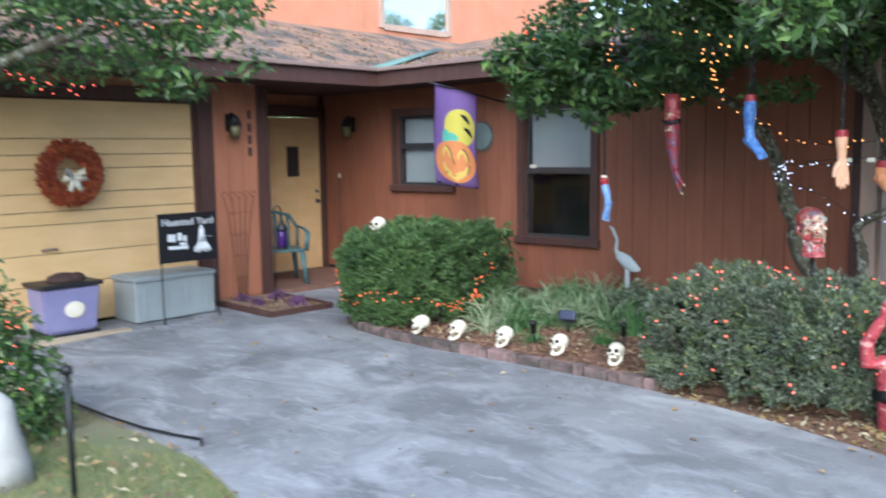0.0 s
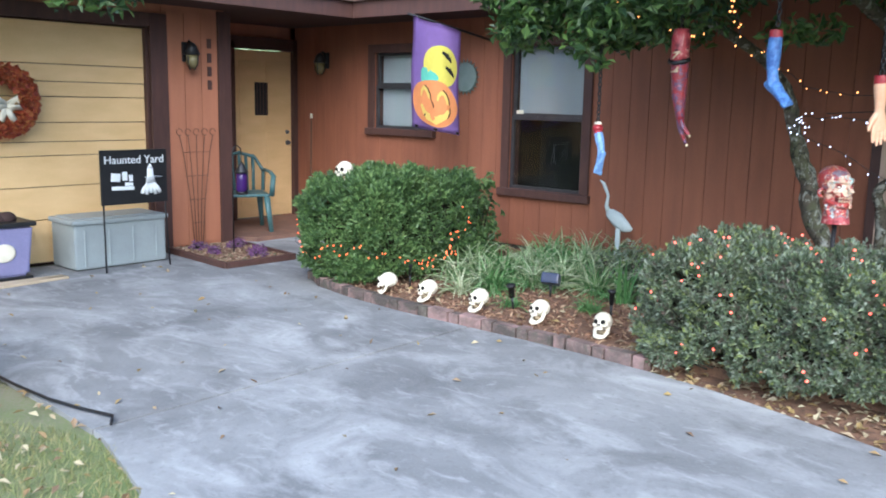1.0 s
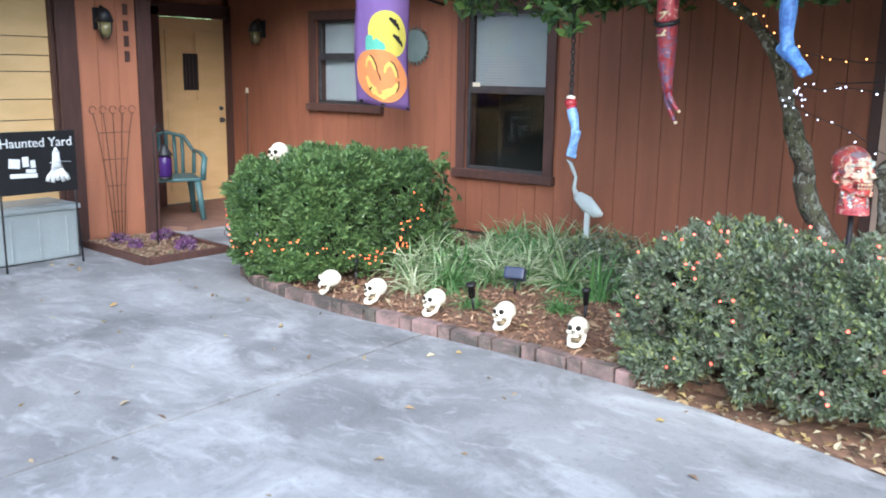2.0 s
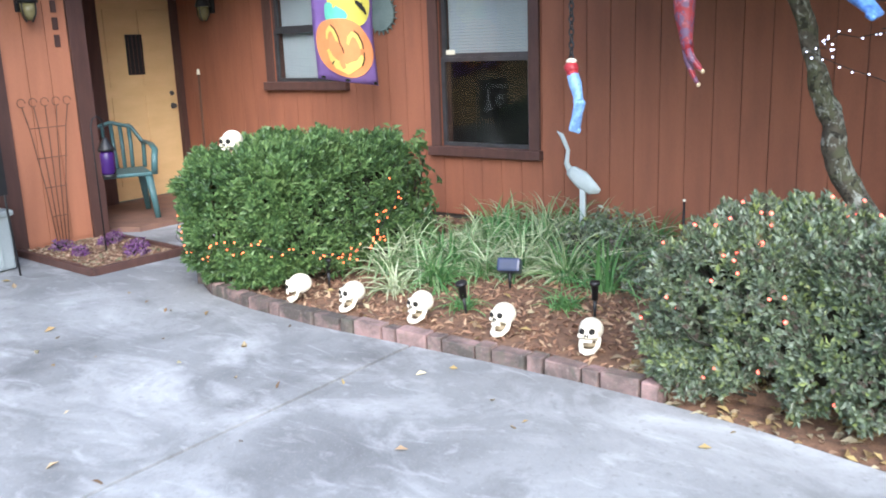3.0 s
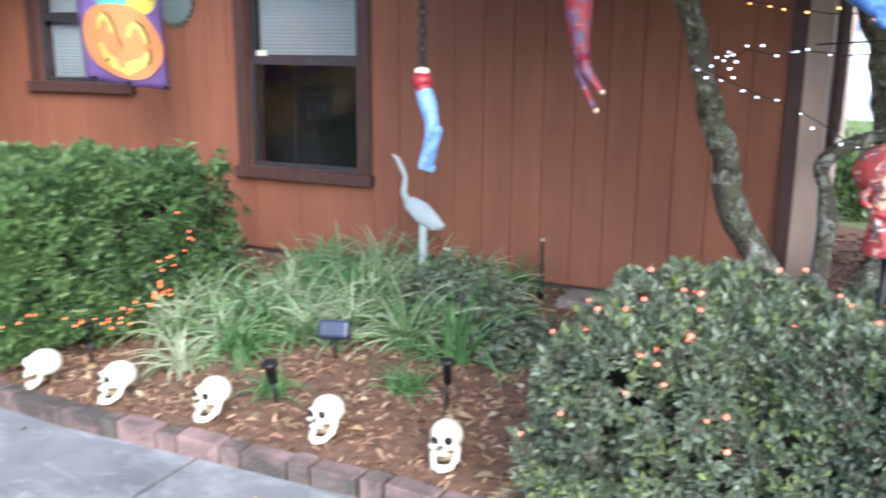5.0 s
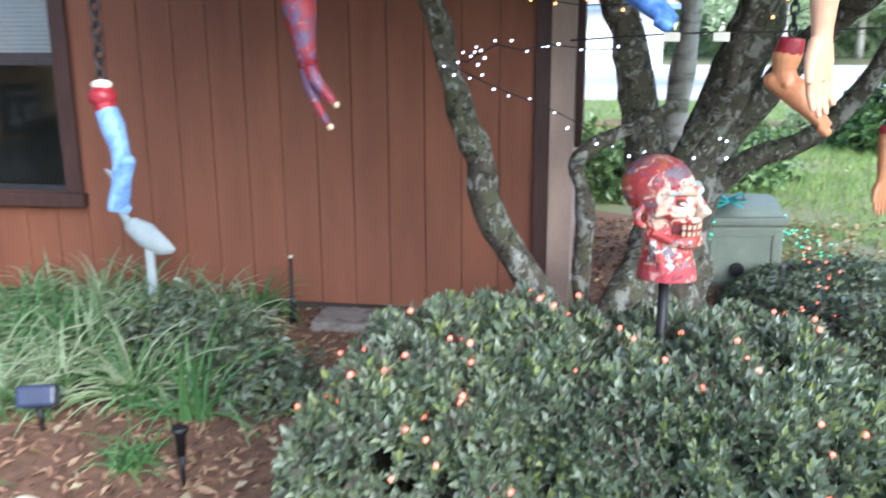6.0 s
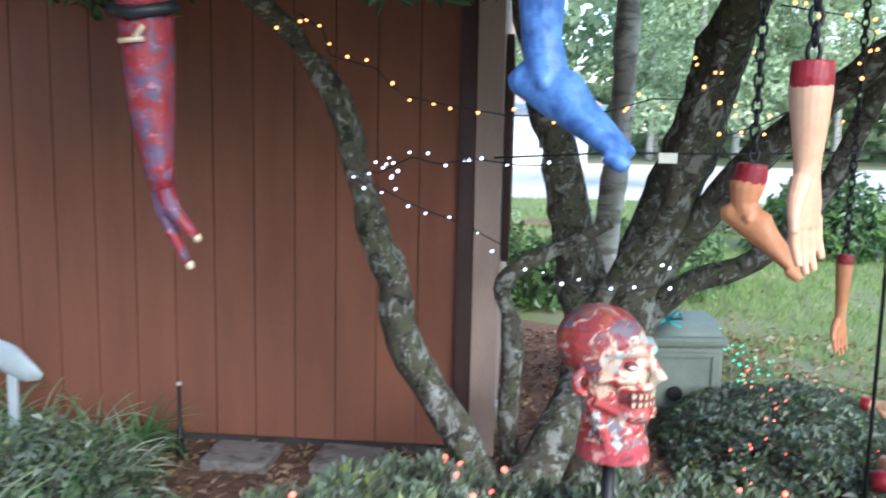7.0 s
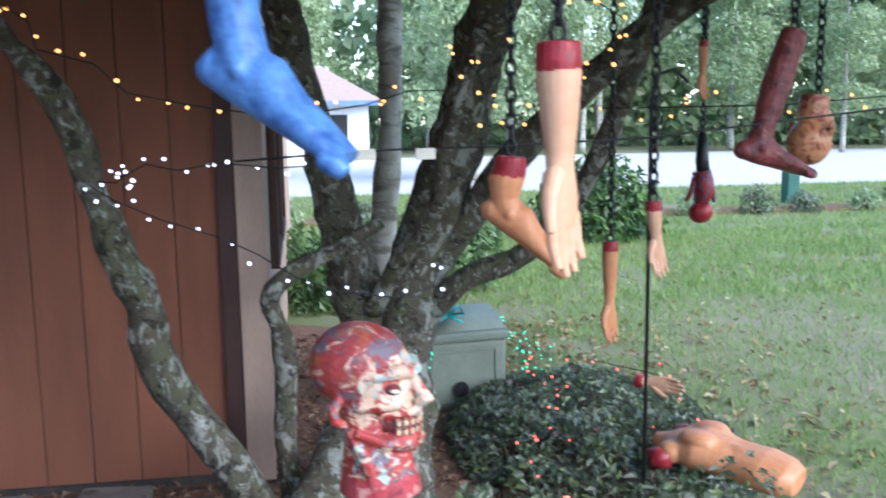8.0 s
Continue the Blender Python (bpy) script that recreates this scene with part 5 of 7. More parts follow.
# ---- bed: skulls, plants, ornaments, lights ----
M_MOUTH = mat("brown_mouth_inside", (0.30, 0.24, 0.15), (0.16, 0.12, 0.08), 0.8, 30)
M_SOCKET = mat("dark_socket", (0.016, 0.014, 0.012), (0.01, 0.009, 0.008), 0.9)


def skull(m, label):
    """A plastic skull with a wide open jaw, face along -y, base at z = 0."""
    bm = bmesh.new()
    ball(bm, (0, 0.022, 0.103), (0.066, 0.076, 0.064), 18)
    ball(bm, (0, -0.020, 0.092), (0.056, 0.050, 0.048), 16)
    for s in (-1, 1):
        ball(bm, (0.040 * s, -0.036, 0.066), (0.020, 0.022, 0.015), 10)
        tube(bm, [(0.046 * s, 0.012, 0.062), (0.045 * s, -0.004, 0.016), (0.032 * s, -0.038, -0.014), (0.0, -0.054, -0.022)], [(0.011, 0.016), (0.012, 0.016), 0.014, 0.016], 8)
    tube(bm, [(0, -0.020, 0.075), (0, -0.045, 0.060), (0, -0.050, 0.046)], [(0.030, 0.03), (0.031, 0.022), (0.028, 0.016)], 12)
    bm = fused(bm, 0.0045, 2)
    for s in (-1, 1):
        ball(bm, (0.0245 * s, -0.060, 0.090), (0.0185, 0.013, 0.0165), 12, 1)
        tube(bm, [(0.008 * s, -0.070, 0.100), (0.026 * s, -0.068, 0.112), (0.044 * s, -0.055, 0.104)], [0.004, 0.0055, 0.004], 6)
        ball(bm, (0.0055 * s, -0.0705, 0.065), (0.005, 0.006, 0.011), 8, 1)
    for i in range(7):
        x = (i - 3) * 0.0085
        box(bm, (x, -0.068 + abs(x) * 0.45, 0.040), (0.0072, 0.008, 0.015), bevel=0.002)
        box(bm, (x, -0.062 + abs(x) * 0.45, -0.006), (0.0072, 0.008, 0.012), bevel=0.002)
    # Brown ball fills the space inside the open jaw.
    ball(bm, (0, 0.0, 0.022), (0.036, 0.030, 0.020), 10, 2)
    ob = tagged(part("skull_ornament", bm, [M_WHITE, M_SOCKET, M_MOUTH]), label, "skull", "plastic skulls")
    ob.matrix_basis = m
    return ob


for x, y, turn, tilt in ((-5.12, 5.61, -48, -4), (-4.70, 5.63, -12, -13), (-4.21, 5.67, -6, -13), (-3.67, 5.71, -1, -16), (-3.14, 5.71, 12, -17)):
    skull(pose(x, y, 0.078, tilt, rng.uniform(-5, 5), turn) @ Matrix.Diagonal((0.95, 0.95, 0.95, 1)), "off-white plastic skull with open jaw on mulch")
skull(pose(-5.79, 5.74, 0.925, -8, 0, 14), "off-white plastic skull resting on the hedge")


def strap_plant(m, n, length, material, label, group, pale=None, thick=1.0):
    """Arching strap leaves from one crown, with paler margins on most."""
    V, F, tint = [], [], []
    for _ in range(n):
        a, L, w = rng.uniform(0, math.tau), length * rng.uniform(0.55, 1.25), rng.uniform(0.006, 0.0115) * thick
        el = rng.uniform(0.45, 1.35)
        p, d = Vector((rng.uniform(-0.06, 0.06), rng.uniform(-0.06, 0.06), 0)), Vector((math.cos(a) * math.cos(el), math.sin(a) * math.cos(el), math.sin(el)))
        side = d.cross(Vector((0, 0, 1))).normalized()
        base, edge = len(V), rng.uniform(0.25, 0.7)
        droop = rng.uniform(0.2, 0.5)
        for k in range(7):
            ww = w * (1 - (k / 6) ** 2 * 0.96)
            V += [tuple(p - side * ww), tuple(p - side * ww * edge + Vector((0, 0, -ww * 0.5))), tuple(p + side * ww * edge + Vector((0, 0, -ww * 0.5))), tuple(p + side * ww)]
            if k:
                o = base + 4 * k
                for j in range(3):
                    F.append((o - 4 + j, o - 3 + j, o + 1 + j, o + j))
                    tint.append(0 if j == 1 else 1)
            p = p + d * (L / 6)
            d = (d + Vector((0, 0, -droop))).normalized()
    t = thing("strap_plant", m, label, "plant", group)
    ob = raw("foliage", V, F, material, t)
    ob.data.materials.append(pale or material)
    ob.data.polygons.foreach_set("material_index", tint)
    return t


M_STRAP = leaf_mat("strap_leaf", [(0.05, 0.14, 0.045), (0.09, 0.22, 0.07), (0.14, 0.30, 0.10), (0.22, 0.36, 0.15)], 0.45, 0.3)
M_STRAP_EDGE = leaf_mat("strap_leaf_margin", [(0.12, 0.24, 0.08), (0.34, 0.42, 0.22), (0.52, 0.56, 0.38), (0.62, 0.64, 0.48)], 0.5, 0.3)
M_STRAP_PALE = leaf_mat("pale_strap_leaf", [(0.18, 0.26, 0.12), (0.34, 0.38, 0.22), (0.42, 0.44, 0.28), (0.12, 0.2, 0.07)], 0.5, 0.3)
STRAP = "arching green strap-leaved plant with pale margins"
sp = [strap_plant(pose(-4.75, 6.75, 0.05), 70, 0.37, M_STRAP, STRAP, "strap plants", M_STRAP_EDGE), strap_plant(pose(-4.3, 7.0, 0.05, 0, 0, 50), 78, 0.40, M_STRAP, STRAP, "strap plants", M_STRAP_EDGE),
      strap_plant(pose(-4.62, 7.3, 0.05, 0, 0, 20), 74, 0.40, M_STRAP, "arching dark green strap-leaved plant", "strap plants")]
i = 0
for x in np.arange(-5.05, -3.75, 0.25):
    for y in np.arange(6.4, 8.1, 0.28):
        if x > -4.4 and y < 6.75:
            continue
        c = copy_thing(sp[(i * 7) % 3], pose(x + rng.uniform(-0.11, 0.11), y + rng.uniform(-0.11, 0.11), 0.05, 0, 0, 71 * i))
        k = rng.uniform(0.75, 1.15)
        c.scale = (k, k, k)
        i += 1
strap_plant(pose(-4.72, 6.08, 0.05), 60, 0.27, M_STRAP_PALE, "pale variegated strap-leaved plant", "pale strap plants", M_STRAP_EDGE)
strap_plant(pose(-3.62, 6.3, 0.05), 60, 0.24, M_STRAP, "low tuft of green grass in mulch", "grass tufts", thick=0.6)
strap_plant(pose(-4.15, 6.02, 0.05), 50, 0.2, M_STRAP, "low tuft of green grass in mulch", "grass tufts", thick=0.6)
strap_plant(pose(-3.55, 6.75, 0.05), 34, 0.5, M_STRAP, "low tuft of green grass in mulch", "grass tufts")
round_bush(-3.85, 7.35, 0.42, 0.42, M_HEDGE_R, "loose dark green shrub beneath a bird ornament", 0.045, 2600)
round_bush(-3.35, 7.0, 0.3, 0.3, M_HEDGE_R, "loose dark green shrub in the bed", 0.05, 1300)
round_bush(-5.6, 7.3, 0.28, 1.0, M_HEDGE_L, "bright green fern-like shrub behind the hedge", 0.08, 900)
round_bush(-5.75, 7.35, 0.3, 0.75, M_HEDGE_L, "bright green fern-like shrub behind the hedge", 0.08, 700)


def heron():
    h = thing("heron_ornament", pose(-4.3, 7.86, 0.05), "pale blue-grey wooden heron on a post", "garden ornament")
    g = mat("pale_grey_paint", (0.50, 0.55, 0.54), (0.40, 0.45, 0.44), 0.7, 12, 80, 0.15)
    bm = bmesh.new()
    tube(bm, [(-0.14, 0, 0.56), (-0.10, 0, 0.55), (-0.02, 0, 0.50), (0.07, 0, 0.44), (0.13, 0, 0.42), (0.12, 0, 0.41)], [(0.012, 0.03), (0.022, 0.055), (0.028, 0.075), (0.024, 0.055), (0.012, 0.02), (0.006, 0.008)], 12)
    tube(bm, [(-0.11, 0, 0.55), (-0.15, 0, 0.62), (-0.135, 0, 0.72), (-0.17, 0, 0.79), (-0.19, 0, 0.83), (-0.23, 0, 0.86)], [(0.014, 0.035), (0.012, 0.022), (0.011, 0.016), (0.012, 0.02), (0.012, 0.018), (0.004, 0.004)], 8)
    part("bird", bm, g, h)
    bm = bmesh.new()
    box(bm, (-0.01, 0.0, 0.21), (0.045, 0.025, 0.44), bevel=0.004)
    part("post", bm, g, h)


heron()


def stake_light(x, y, h, label, head=0.028, tilt=0):
    s = thing("stake_light", pose(x, y, 0.04, tilt, 0, rng.uniform(-40, 40)), label, "garden light", "stake lights in the bed")
    bm = bmesh.new()
    tube(bm, [(0, 0, 0), (0, 0, h * 0.6)], [0.006, 0.012], 6)
    part("stake", bm, M_BLACK, s)
    bm = bmesh.new()
    tube(bm, [(0, 0, h * 0.55), (0, 0, h * 0.9), (0, 0, h * 0.92), (0, 0, h)], [head * 0.7, head * 0.8, head * 1.2, head * 1.1], 10)
    part("head", bm, M_BLACK, s)


stake_light(-5.17, 5.95, 0.21, "slim black stake light in mulch", 0.02)
stake_light(-4.05, 5.93, 0.22, "black stake light tilted in mulch", 0.03, 10)
stake_light(-3.36, 6.2, 0.24, "slim black stake light in mulch", 0.025)


def spot_light():
    s = thing("solar_spotlight", pose(-4.13, 6.53, 0.04, 0, 0, 20), "blue-black solar spotlight on a stake", "garden light")
    bm = bmesh.new()
    tube(bm, [(0, 0, 0), (0, 0, 0.12)], [0.006, 0.014], 6)
    part("stake", bm, M_BLACK, s)
    bm = bmesh.new()
    box(bm, (0, 0, 0.16), (0.15, 0.1, 0.09), bevel=0.015, tilt=(-25, 0))
    part("head", bm, mat("blue_black_plastic", (0.03, 0.04, 0.09), (0.02, 0.028, 0.06), 0.3), s)


spot_light()
bm = bmesh.new()
tube(bm, [(-3.56, 7.99, 0.05), (-3.56, 7.99, 0.2), (-3.56, 7.99, 0.21), (-3.56, 7.99, 0.42)], [0.022, 0.018, 0.009, 0.008], 8)
tube(bm, [(-3.56, 7.99, 0.42), (-3.56, 7.99, 0.435)], 0.012, 8, 1)
tagged(part("spike_light", bm, [M_BLACK, M_WHITE]), "black spike light by the siding", "garden light")
bm = bmesh.new()
tube(bm, [(-2.03, 8.62, 0.05), (-2.03, 8.62, 0.2)], [0.055, 0.065], 14)
tagged(part("flower_pot", bm, M_WHITE), "small off-white pot at the house corner", "pot")


def utility_box():
    u = thing("utility_box", pose(-1.08, 9.3, 0.03, 0, 0, 8), "grey-green utility cabinet with domed lid", "utility box")
    g = mat("grey_green_plastic", (0.20, 0.23, 0.18), (0.14, 0.165, 0.13), 0.6, 6, 70, 0.15)
    bm = bmesh.new()
    box(bm, (0, 0, 0.20), (0.56, 0.5, 0.42), bevel=0.02)
    part("body", bm, g, u)
    bm = bmesh.new()
    box(bm, (0, 0, 0.44), (0.60, 0.54, 0.06), bevel=0.02)
    tube(bm, [(-0.27, 0, 0.45), (0.27, 0, 0.45)], [(0.24, 0.11), (0.24, 0.11)], 16)
    part("lid", bm, g, u)
    for c, s in (((0, -0.253, 0.36), (0.46, 0.012, 0.02)), ((0, -0.253, 0.06), (0.46, 0.012, 0.02)), ((-0.22, -0.253, 0.21), (0.02, 0.012, 0.28)), ((0.22, -0.253, 0.21), (0.02, 0.012, 0.28))):
        bm = bmesh.new()
        box(bm, c, s, bevel=0.003)
        part("panel_rib", bm, g, u)
    bm = bmesh.new()
    tube(bm, [(0.0, -0.26, 0.14), (0.0, -0.27, 0.14)], 0.045, 12)
    part("round_latch", bm, M_BLACK, u, "black round latch")
    bm = bmesh.new()
    for s in (-1, 1):
        tube(bm, [(0, 0, 0.0), (0.07 * s, 0, 0.05), (0.1 * s, 0.02, 0.0), (0, 0, 0.0)], (0.03, 0.008), 6)
        tube(bm, [(0, 0, 0), (0.08 * s, -0.06, -0.03)], (0.02, 0.005), 6)
    b = tagged(part("ribbon_bow", bm, mat("turquoise_ribbon", (0.05, 0.42, 0.40), (0.04, 0.3, 0.3), 0.5)), "turquoise ribbon bow on the utility box", "bow")
    b.matrix_basis = pose(-1.12, 9.05, 0.6)


utility_box()

# low shrub with red lights
def ground_shrub():
    t = thing("ground_shrub", pose(-0.5, 8.4, 0.0), "low spreading shrub wound with red lights", "shrub")
    n = 9000
    a, r = rng.uniform(0, math.tau, n), np.sqrt(rng.uniform(0, 1, n))
    x, y = 0.72 * r * np.cos(a), 1.05 * r * np.sin(a)
    h = 0.25 * np.sqrt(np.clip(1 - r * r, 0.02, 1)) * (1 + 0.5 * np.array([noise.noise(Vector((p, q, 0)) * 4) for p, q in zip(x, y)]))
    z = h * rng.uniform(0.55, 1.05, n) + 0.04
    leaves("foliage", np.stack([x, y, z], 1), np.tile([0, 0, 0.8], (n, 1)), 0.05, M_HEDGE_R, t, rng, 0.8)
    bm = bmesh.new()
    for _ in range(14):
        q = rng.uniform(-0.6, 0.6, 2)
        tube(bm, [(q[0] * 0.3, q[1] * 0.3, 0.03), (q[0], q[1], 0.2)], [0.01, 0.005], 5)
    part("stem", bm, M_TWIG, t)


ground_shrub()

# ---- hanging and standing props ----
M_SKIN = mat("flesh_rubber", (0.66, 0.31, 0.15), (0.52, 0.20, 0.09), 0.45, 8, 60, 0.1)
M_PALE_SKIN = mat("pale_rubber", (0.70, 0.43, 0.28), (0.62, 0.32, 0.19), 0.45, 8, 60, 0.1)
M_BLOOD = mat("red_rubber", (0.42, 0.035, 0.045), (0.20, 0.012, 0.02), 0.35, 26, 80, 0.3)
M_BLUE = mat("blue_rubber", (0.11, 0.25, 0.54), (0.035, 0.09, 0.27), 0.45, 22, 70, 0.5, contrast=(0.38, 0.62))
M_PALE_BLUE = mat("pale_blue_rubber", (0.22, 0.38, 0.64), (0.10, 0.20, 0.42), 0.5, 26, 80, 0.6, contrast=(0.36, 0.62))
M_DARKRED = layered("dark_red_rubber", ((0.14, 0.025, 0.025), (0.26, 0.05, 0.045), 16.0), [
    ((0.05, 0.012, 0.015), 22.0, 0.52, 0.62, 0.8, ONE, 1.2),
    ((0.42, 0.20, 0.17), 30.0, 0.60, 0.66, 0.7, ONE, 1.5)], 0.35, 0.6, 0.5, 40.0)
M_BONE = mat("bone_rubber", (0.62, 0.50, 0.34), (0.48, 0.36, 0.22), 0.5, 14, 60, 0.1)


def gory(name, steps, scale):
    """Paint that runs through several colours, each at its place on the noise."""
    m = mat(name, steps[0][1], steps[-1][1], 0.4, scale, 60, 0.25, mix=0.15)
    for k in m.node_tree.nodes:
        if k.type == "TEX_NOISE" and k.inputs["Scale"].default_value == scale:
            k.inputs["Distortion"].default_value = 1.6
    r = [n for n in m.node_tree.nodes if n.type == "VALTORGB"][0].color_ramp
    r.elements[0].position, r.elements[0].color = steps[0][0], (*steps[0][1], 1)
    r.elements[1].position, r.elements[1].color = steps[-1][0], (*steps[-1][1], 1)
    for at, c in steps[1:-1]:
        r.elements.new(at).color = (*c, 1)
    return m


M_GORE = layered("painted_gore", ((0.42, 0.045, 0.035), (0.26, 0.025, 0.028), 24.0), [
    ((0.13, 0.16, 0.19), 26.0, 0.54, 0.60, 0.85, ONE, 1.2),
    ((0.66, 0.46, 0.32), 24.0, 0.52, 0.57, 0.9, (1, 1, 1.8), 1.6),
    ((0.38, 0.56, 0.55), 22.0, 0.58, 0.63, 0.9, ONE, 0.8),
    ((0.05, 0.012, 0.015), 34.0, 0.57, 0.63, 0.8, ONE, 1.0)], 0.38, 0.5, 0.5, 38.0)
M_GORE_DARK = layered("striped_gore", ((0.32, 0.024, 0.03), (0.20, 0.016, 0.022), 20.0), [
    ((0.10, 0.07, 0.13), 20.0, 0.48, 0.55, 0.9, (1, 1, 0.7), 1.4),
    ((0.50, 0.22, 0.26), 40.0, 0.57, 0.66, 0.6, ONE, 0.8)], 0.4, 0.5, 0.5, 38.0)
M_WET = gory("red_wet_rubber", [(0.38, (0.16, 0.02, 0.03)), (0.47, (0.42, 0.07, 0.08)), (0.54, (0.34, 0.04, 0.05)), (0.62, (0.6, 0.3, 0.26))], 10)


M_WET_TAN = gory("stained_flesh", [(0.38, (0.20, 0.04, 0.03)), (0.46, (0.48, 0.20, 0.09)), (0.54, (0.58, 0.27, 0.13)), (0.62, (0.36, 0.08, 0.05))], 20)


def arm_prop(name, m, L, skin, label, scale=1.0, curl=0.0, category="arm prop"):
    """A rubber forearm hanging fingers down from its stump at the origin."""
    bm = bmesh.new()
    s = scale
    X = (1, 0, 0)
    tube(bm, [(0, 0, 0.0), (0, 0, -0.03 * s), (0, 0, -0.3 * L), (0.003, 0, -0.6 * L), (0.005, 0, -0.88 * L), (0.006, 0, -L), (0.009, 0, -L - 0.05 * s), (0.010, 0, -L - 0.095 * s)],
         [0.036 * s, 0.038 * s, 0.037 * s, 0.031 * s, (0.026 * s, 0.023 * s), (0.028 * s, 0.020 * s), (0.040 * s, 0.018 * s), (0.040 * s, 0.013 * s)], 18, wide=X)
    for i in range(4):
        x = (-0.031 + 0.0207 * i) * s + 0.01
        f = (0.072, 0.088, 0.082, 0.062)[i] * s
        tube(bm, [(x, 0, -L - 0.075 * s), (x * 1.03, -0.006 - curl, -L - 0.09 * s - f * 0.5), (x * 1.02, -0.018 - curl * 2.5, -L - 0.09 * s - f)], [0.0112 * s, 0.0098 * s, 0.0070 * s], 10)
    tube(bm, [(-0.008 * s, 0, -L - 0.01 * s), (-0.034 * s, -0.010, -L - 0.045 * s), (-0.046 * s, -0.018, -L - 0.075 * s), (-0.050 * s, -0.024, -L - 0.10 * s)], [0.020 * s, 0.016 * s, 0.0115 * s, 0.008 * s], 10)
    bm = fused(bm, 0.0024 * max(s, 0.7), 2)
    for f in bm.faces:
        c = f.calc_center_median()
        if c.z > -0.045 * s + 0.004 * noise.noise(c * 60):
            f.material_index = 1
    ob = tagged(part(name, bm, [skin, M_BLOOD]), label, category, "hanging props")
    ob.matrix_basis = m
    return ob


def foot_prop(name, m, shin, skin, label, scale=1.0, fall=0.607):
    """A rubber foot hanging from its stump at the origin; toes point along +x and down."""
    bm = bmesh.new()
    s = scale
    z = -shin
    d, n = Vector((math.cos(fall), 0, -math.sin(fall))), Vector((math.sin(fall), 0, math.cos(fall)))
    o = Vector((-0.062 * s, 0, z - 0.02 * s))
    a = o + d * 0.055 * s + n * 0.05 * s
    tube(bm, [(0, 0, 0.0), (0, 0, -0.03 * s), (-0.006 * s, 0, z * 0.45), (-0.004 * s, 0, z * 0.8), tuple(a)], [0.036 * s, 0.039 * s, 0.042 * s, 0.032 * s, 0.034 * s], 14)
    P, R = [], []
    for t, w, h in ((0.0, 0.012, 0.014), (0.015, 0.026, 0.028), (0.05, 0.031, 0.040), (0.09, 0.032, 0.042), (0.13, 0.036, 0.031), (0.17, 0.042, 0.025), (0.205, 0.043, 0.019), (0.225, 0.040, 0.016)):
        P.append(o + d * t * s + n * h * s)
        R.append((w * s, h * s))
    tube(bm, P, R, 16)
    for i in range(5):
        y = (-0.031 + 0.0155 * i) * s
        r = (0.0155, 0.0115, 0.0108, 0.010, 0.0092)[i] * s
        q = o + d * (0.222 - 0.006 * i) * s + n * 0.011 * s + Vector((0, y, 0))
        tube(bm, [q - d * 0.015 * s, q + d * 0.008 * s, q + d * 0.022 * s - n * 0.003 * s], [r, r * 1.05, r * 0.7], 8)
    for y in (-1, 1):
        ball(bm, a + Vector((0.004 * s, 0.03 * s * y, -0.004 * s)), 0.011 * s, 8)
    bm = fused(bm, 0.004 * max(s, 0.75), 3)
    if shin < 0.25 or skin in (M_BLUE, M_PALE_BLUE):
        for f in bm.faces:
            c = f.calc_center_median()
            if c.z > -0.045 * s + 0.004 * noise.noise(c * 60):
                f.material_index = 1
    ob = tagged(part(name, bm, [skin, M_BLOOD]), label, "foot prop", "hanging props")
    ob.matrix_basis = m
    return ob


def chain(x, y, z0, z1, label="black plastic chain holding a hanging prop"):
    bm = bmesh.new()
    z, k = z0, 0
    while z < z1:
        w = 0.011
        ring = [(w * math.cos(a), 0, 0.019 * math.sin(a)) for a in [math.tau * i / 8 for i in range(9)]]
        ring = [(x + p[0], y, z + p[2]) if k % 2 == 0 else (x, y + p[0], z + p[2]) for p in ring]
        tube(bm, ring, 0.0042, 5, cap=False)
        z += 0.029
        k += 1
    tagged(part("chain", bm, M_BLACK), label, "chain", "chains of the props")


arm_prop("arm_prop", pose(-1.50, 5.60, 1.795, 0, 0, 36), 0.19, M_PALE_SKIN, "pale rubber arm prop with red stump", 0.95)
chain(-1.50, 5.60, 1.81, 2.5)
arm_prop("arm_prop", pose(-0.87, 7.10, 1.27, 0, 2, 22), 0.22, M_SKIN, "small tan rubber arm prop on chain", 0.72)
chain(-0.87, 7.10, 1.28, 2.2)
arm_prop("arm_prop", pose(-0.92, 6.62, 1.45, 0, -3, 14), 0.11, M_PALE_SKIN, "pale rubber arm prop hanging from chain", 0.62)
chain(-0.92, 6.62, 1.46, 2.3)
arm_prop("arm_prop", pose(-0.46, 7.3, 1.95, 0, 4, 18), 0.12, M_SKIN, "small tan rubber arm prop high up", 0.5)
chain(-0.46, 7.3, 1.96, 2.25)
foot_prop("foot_prop", pose(-1.43, 6.2, 1.60, 0, 6, -24), 0.12, M_SKIN, "tan rubber foot prop with red stump", 0.98, 0.5)
chain(-1.43, 6.2, 1.62, 2.45)
foot_prop("foot_prop", pose(-1.955, 5.32, 2.02, 0, 0, -26), 0.275, M_BLUE, "blue rubber lower leg prop with red top", 0.9, 0.52)
chain(-1.94, 5.30, 2.05, 2.5)
foot_prop("foot_prop", pose(-0.585, 6.5, 1.905, 0, 17, 4), 0.35, M_DARKRED, "dark red rubber lower leg prop", 0.95, -0.05)
chain(-0.585, 6.5, 1.915, 2.2)
foot_prop("foot_prop", pose(-3.195, 5.63, 1.46, 0, 24, 150), 0.17, M_PALE_BLUE, "small pale blue rubber foot prop on chain", 0.72)
bm = bmesh.new()
ball(bm, (-3.195, 5.63, 1.465), (0.036, 0.036, 0.03), 12)
ball(bm, (-3.195, 5.63, 1.495), (0.028, 0.02, 0.014), 10, 1)
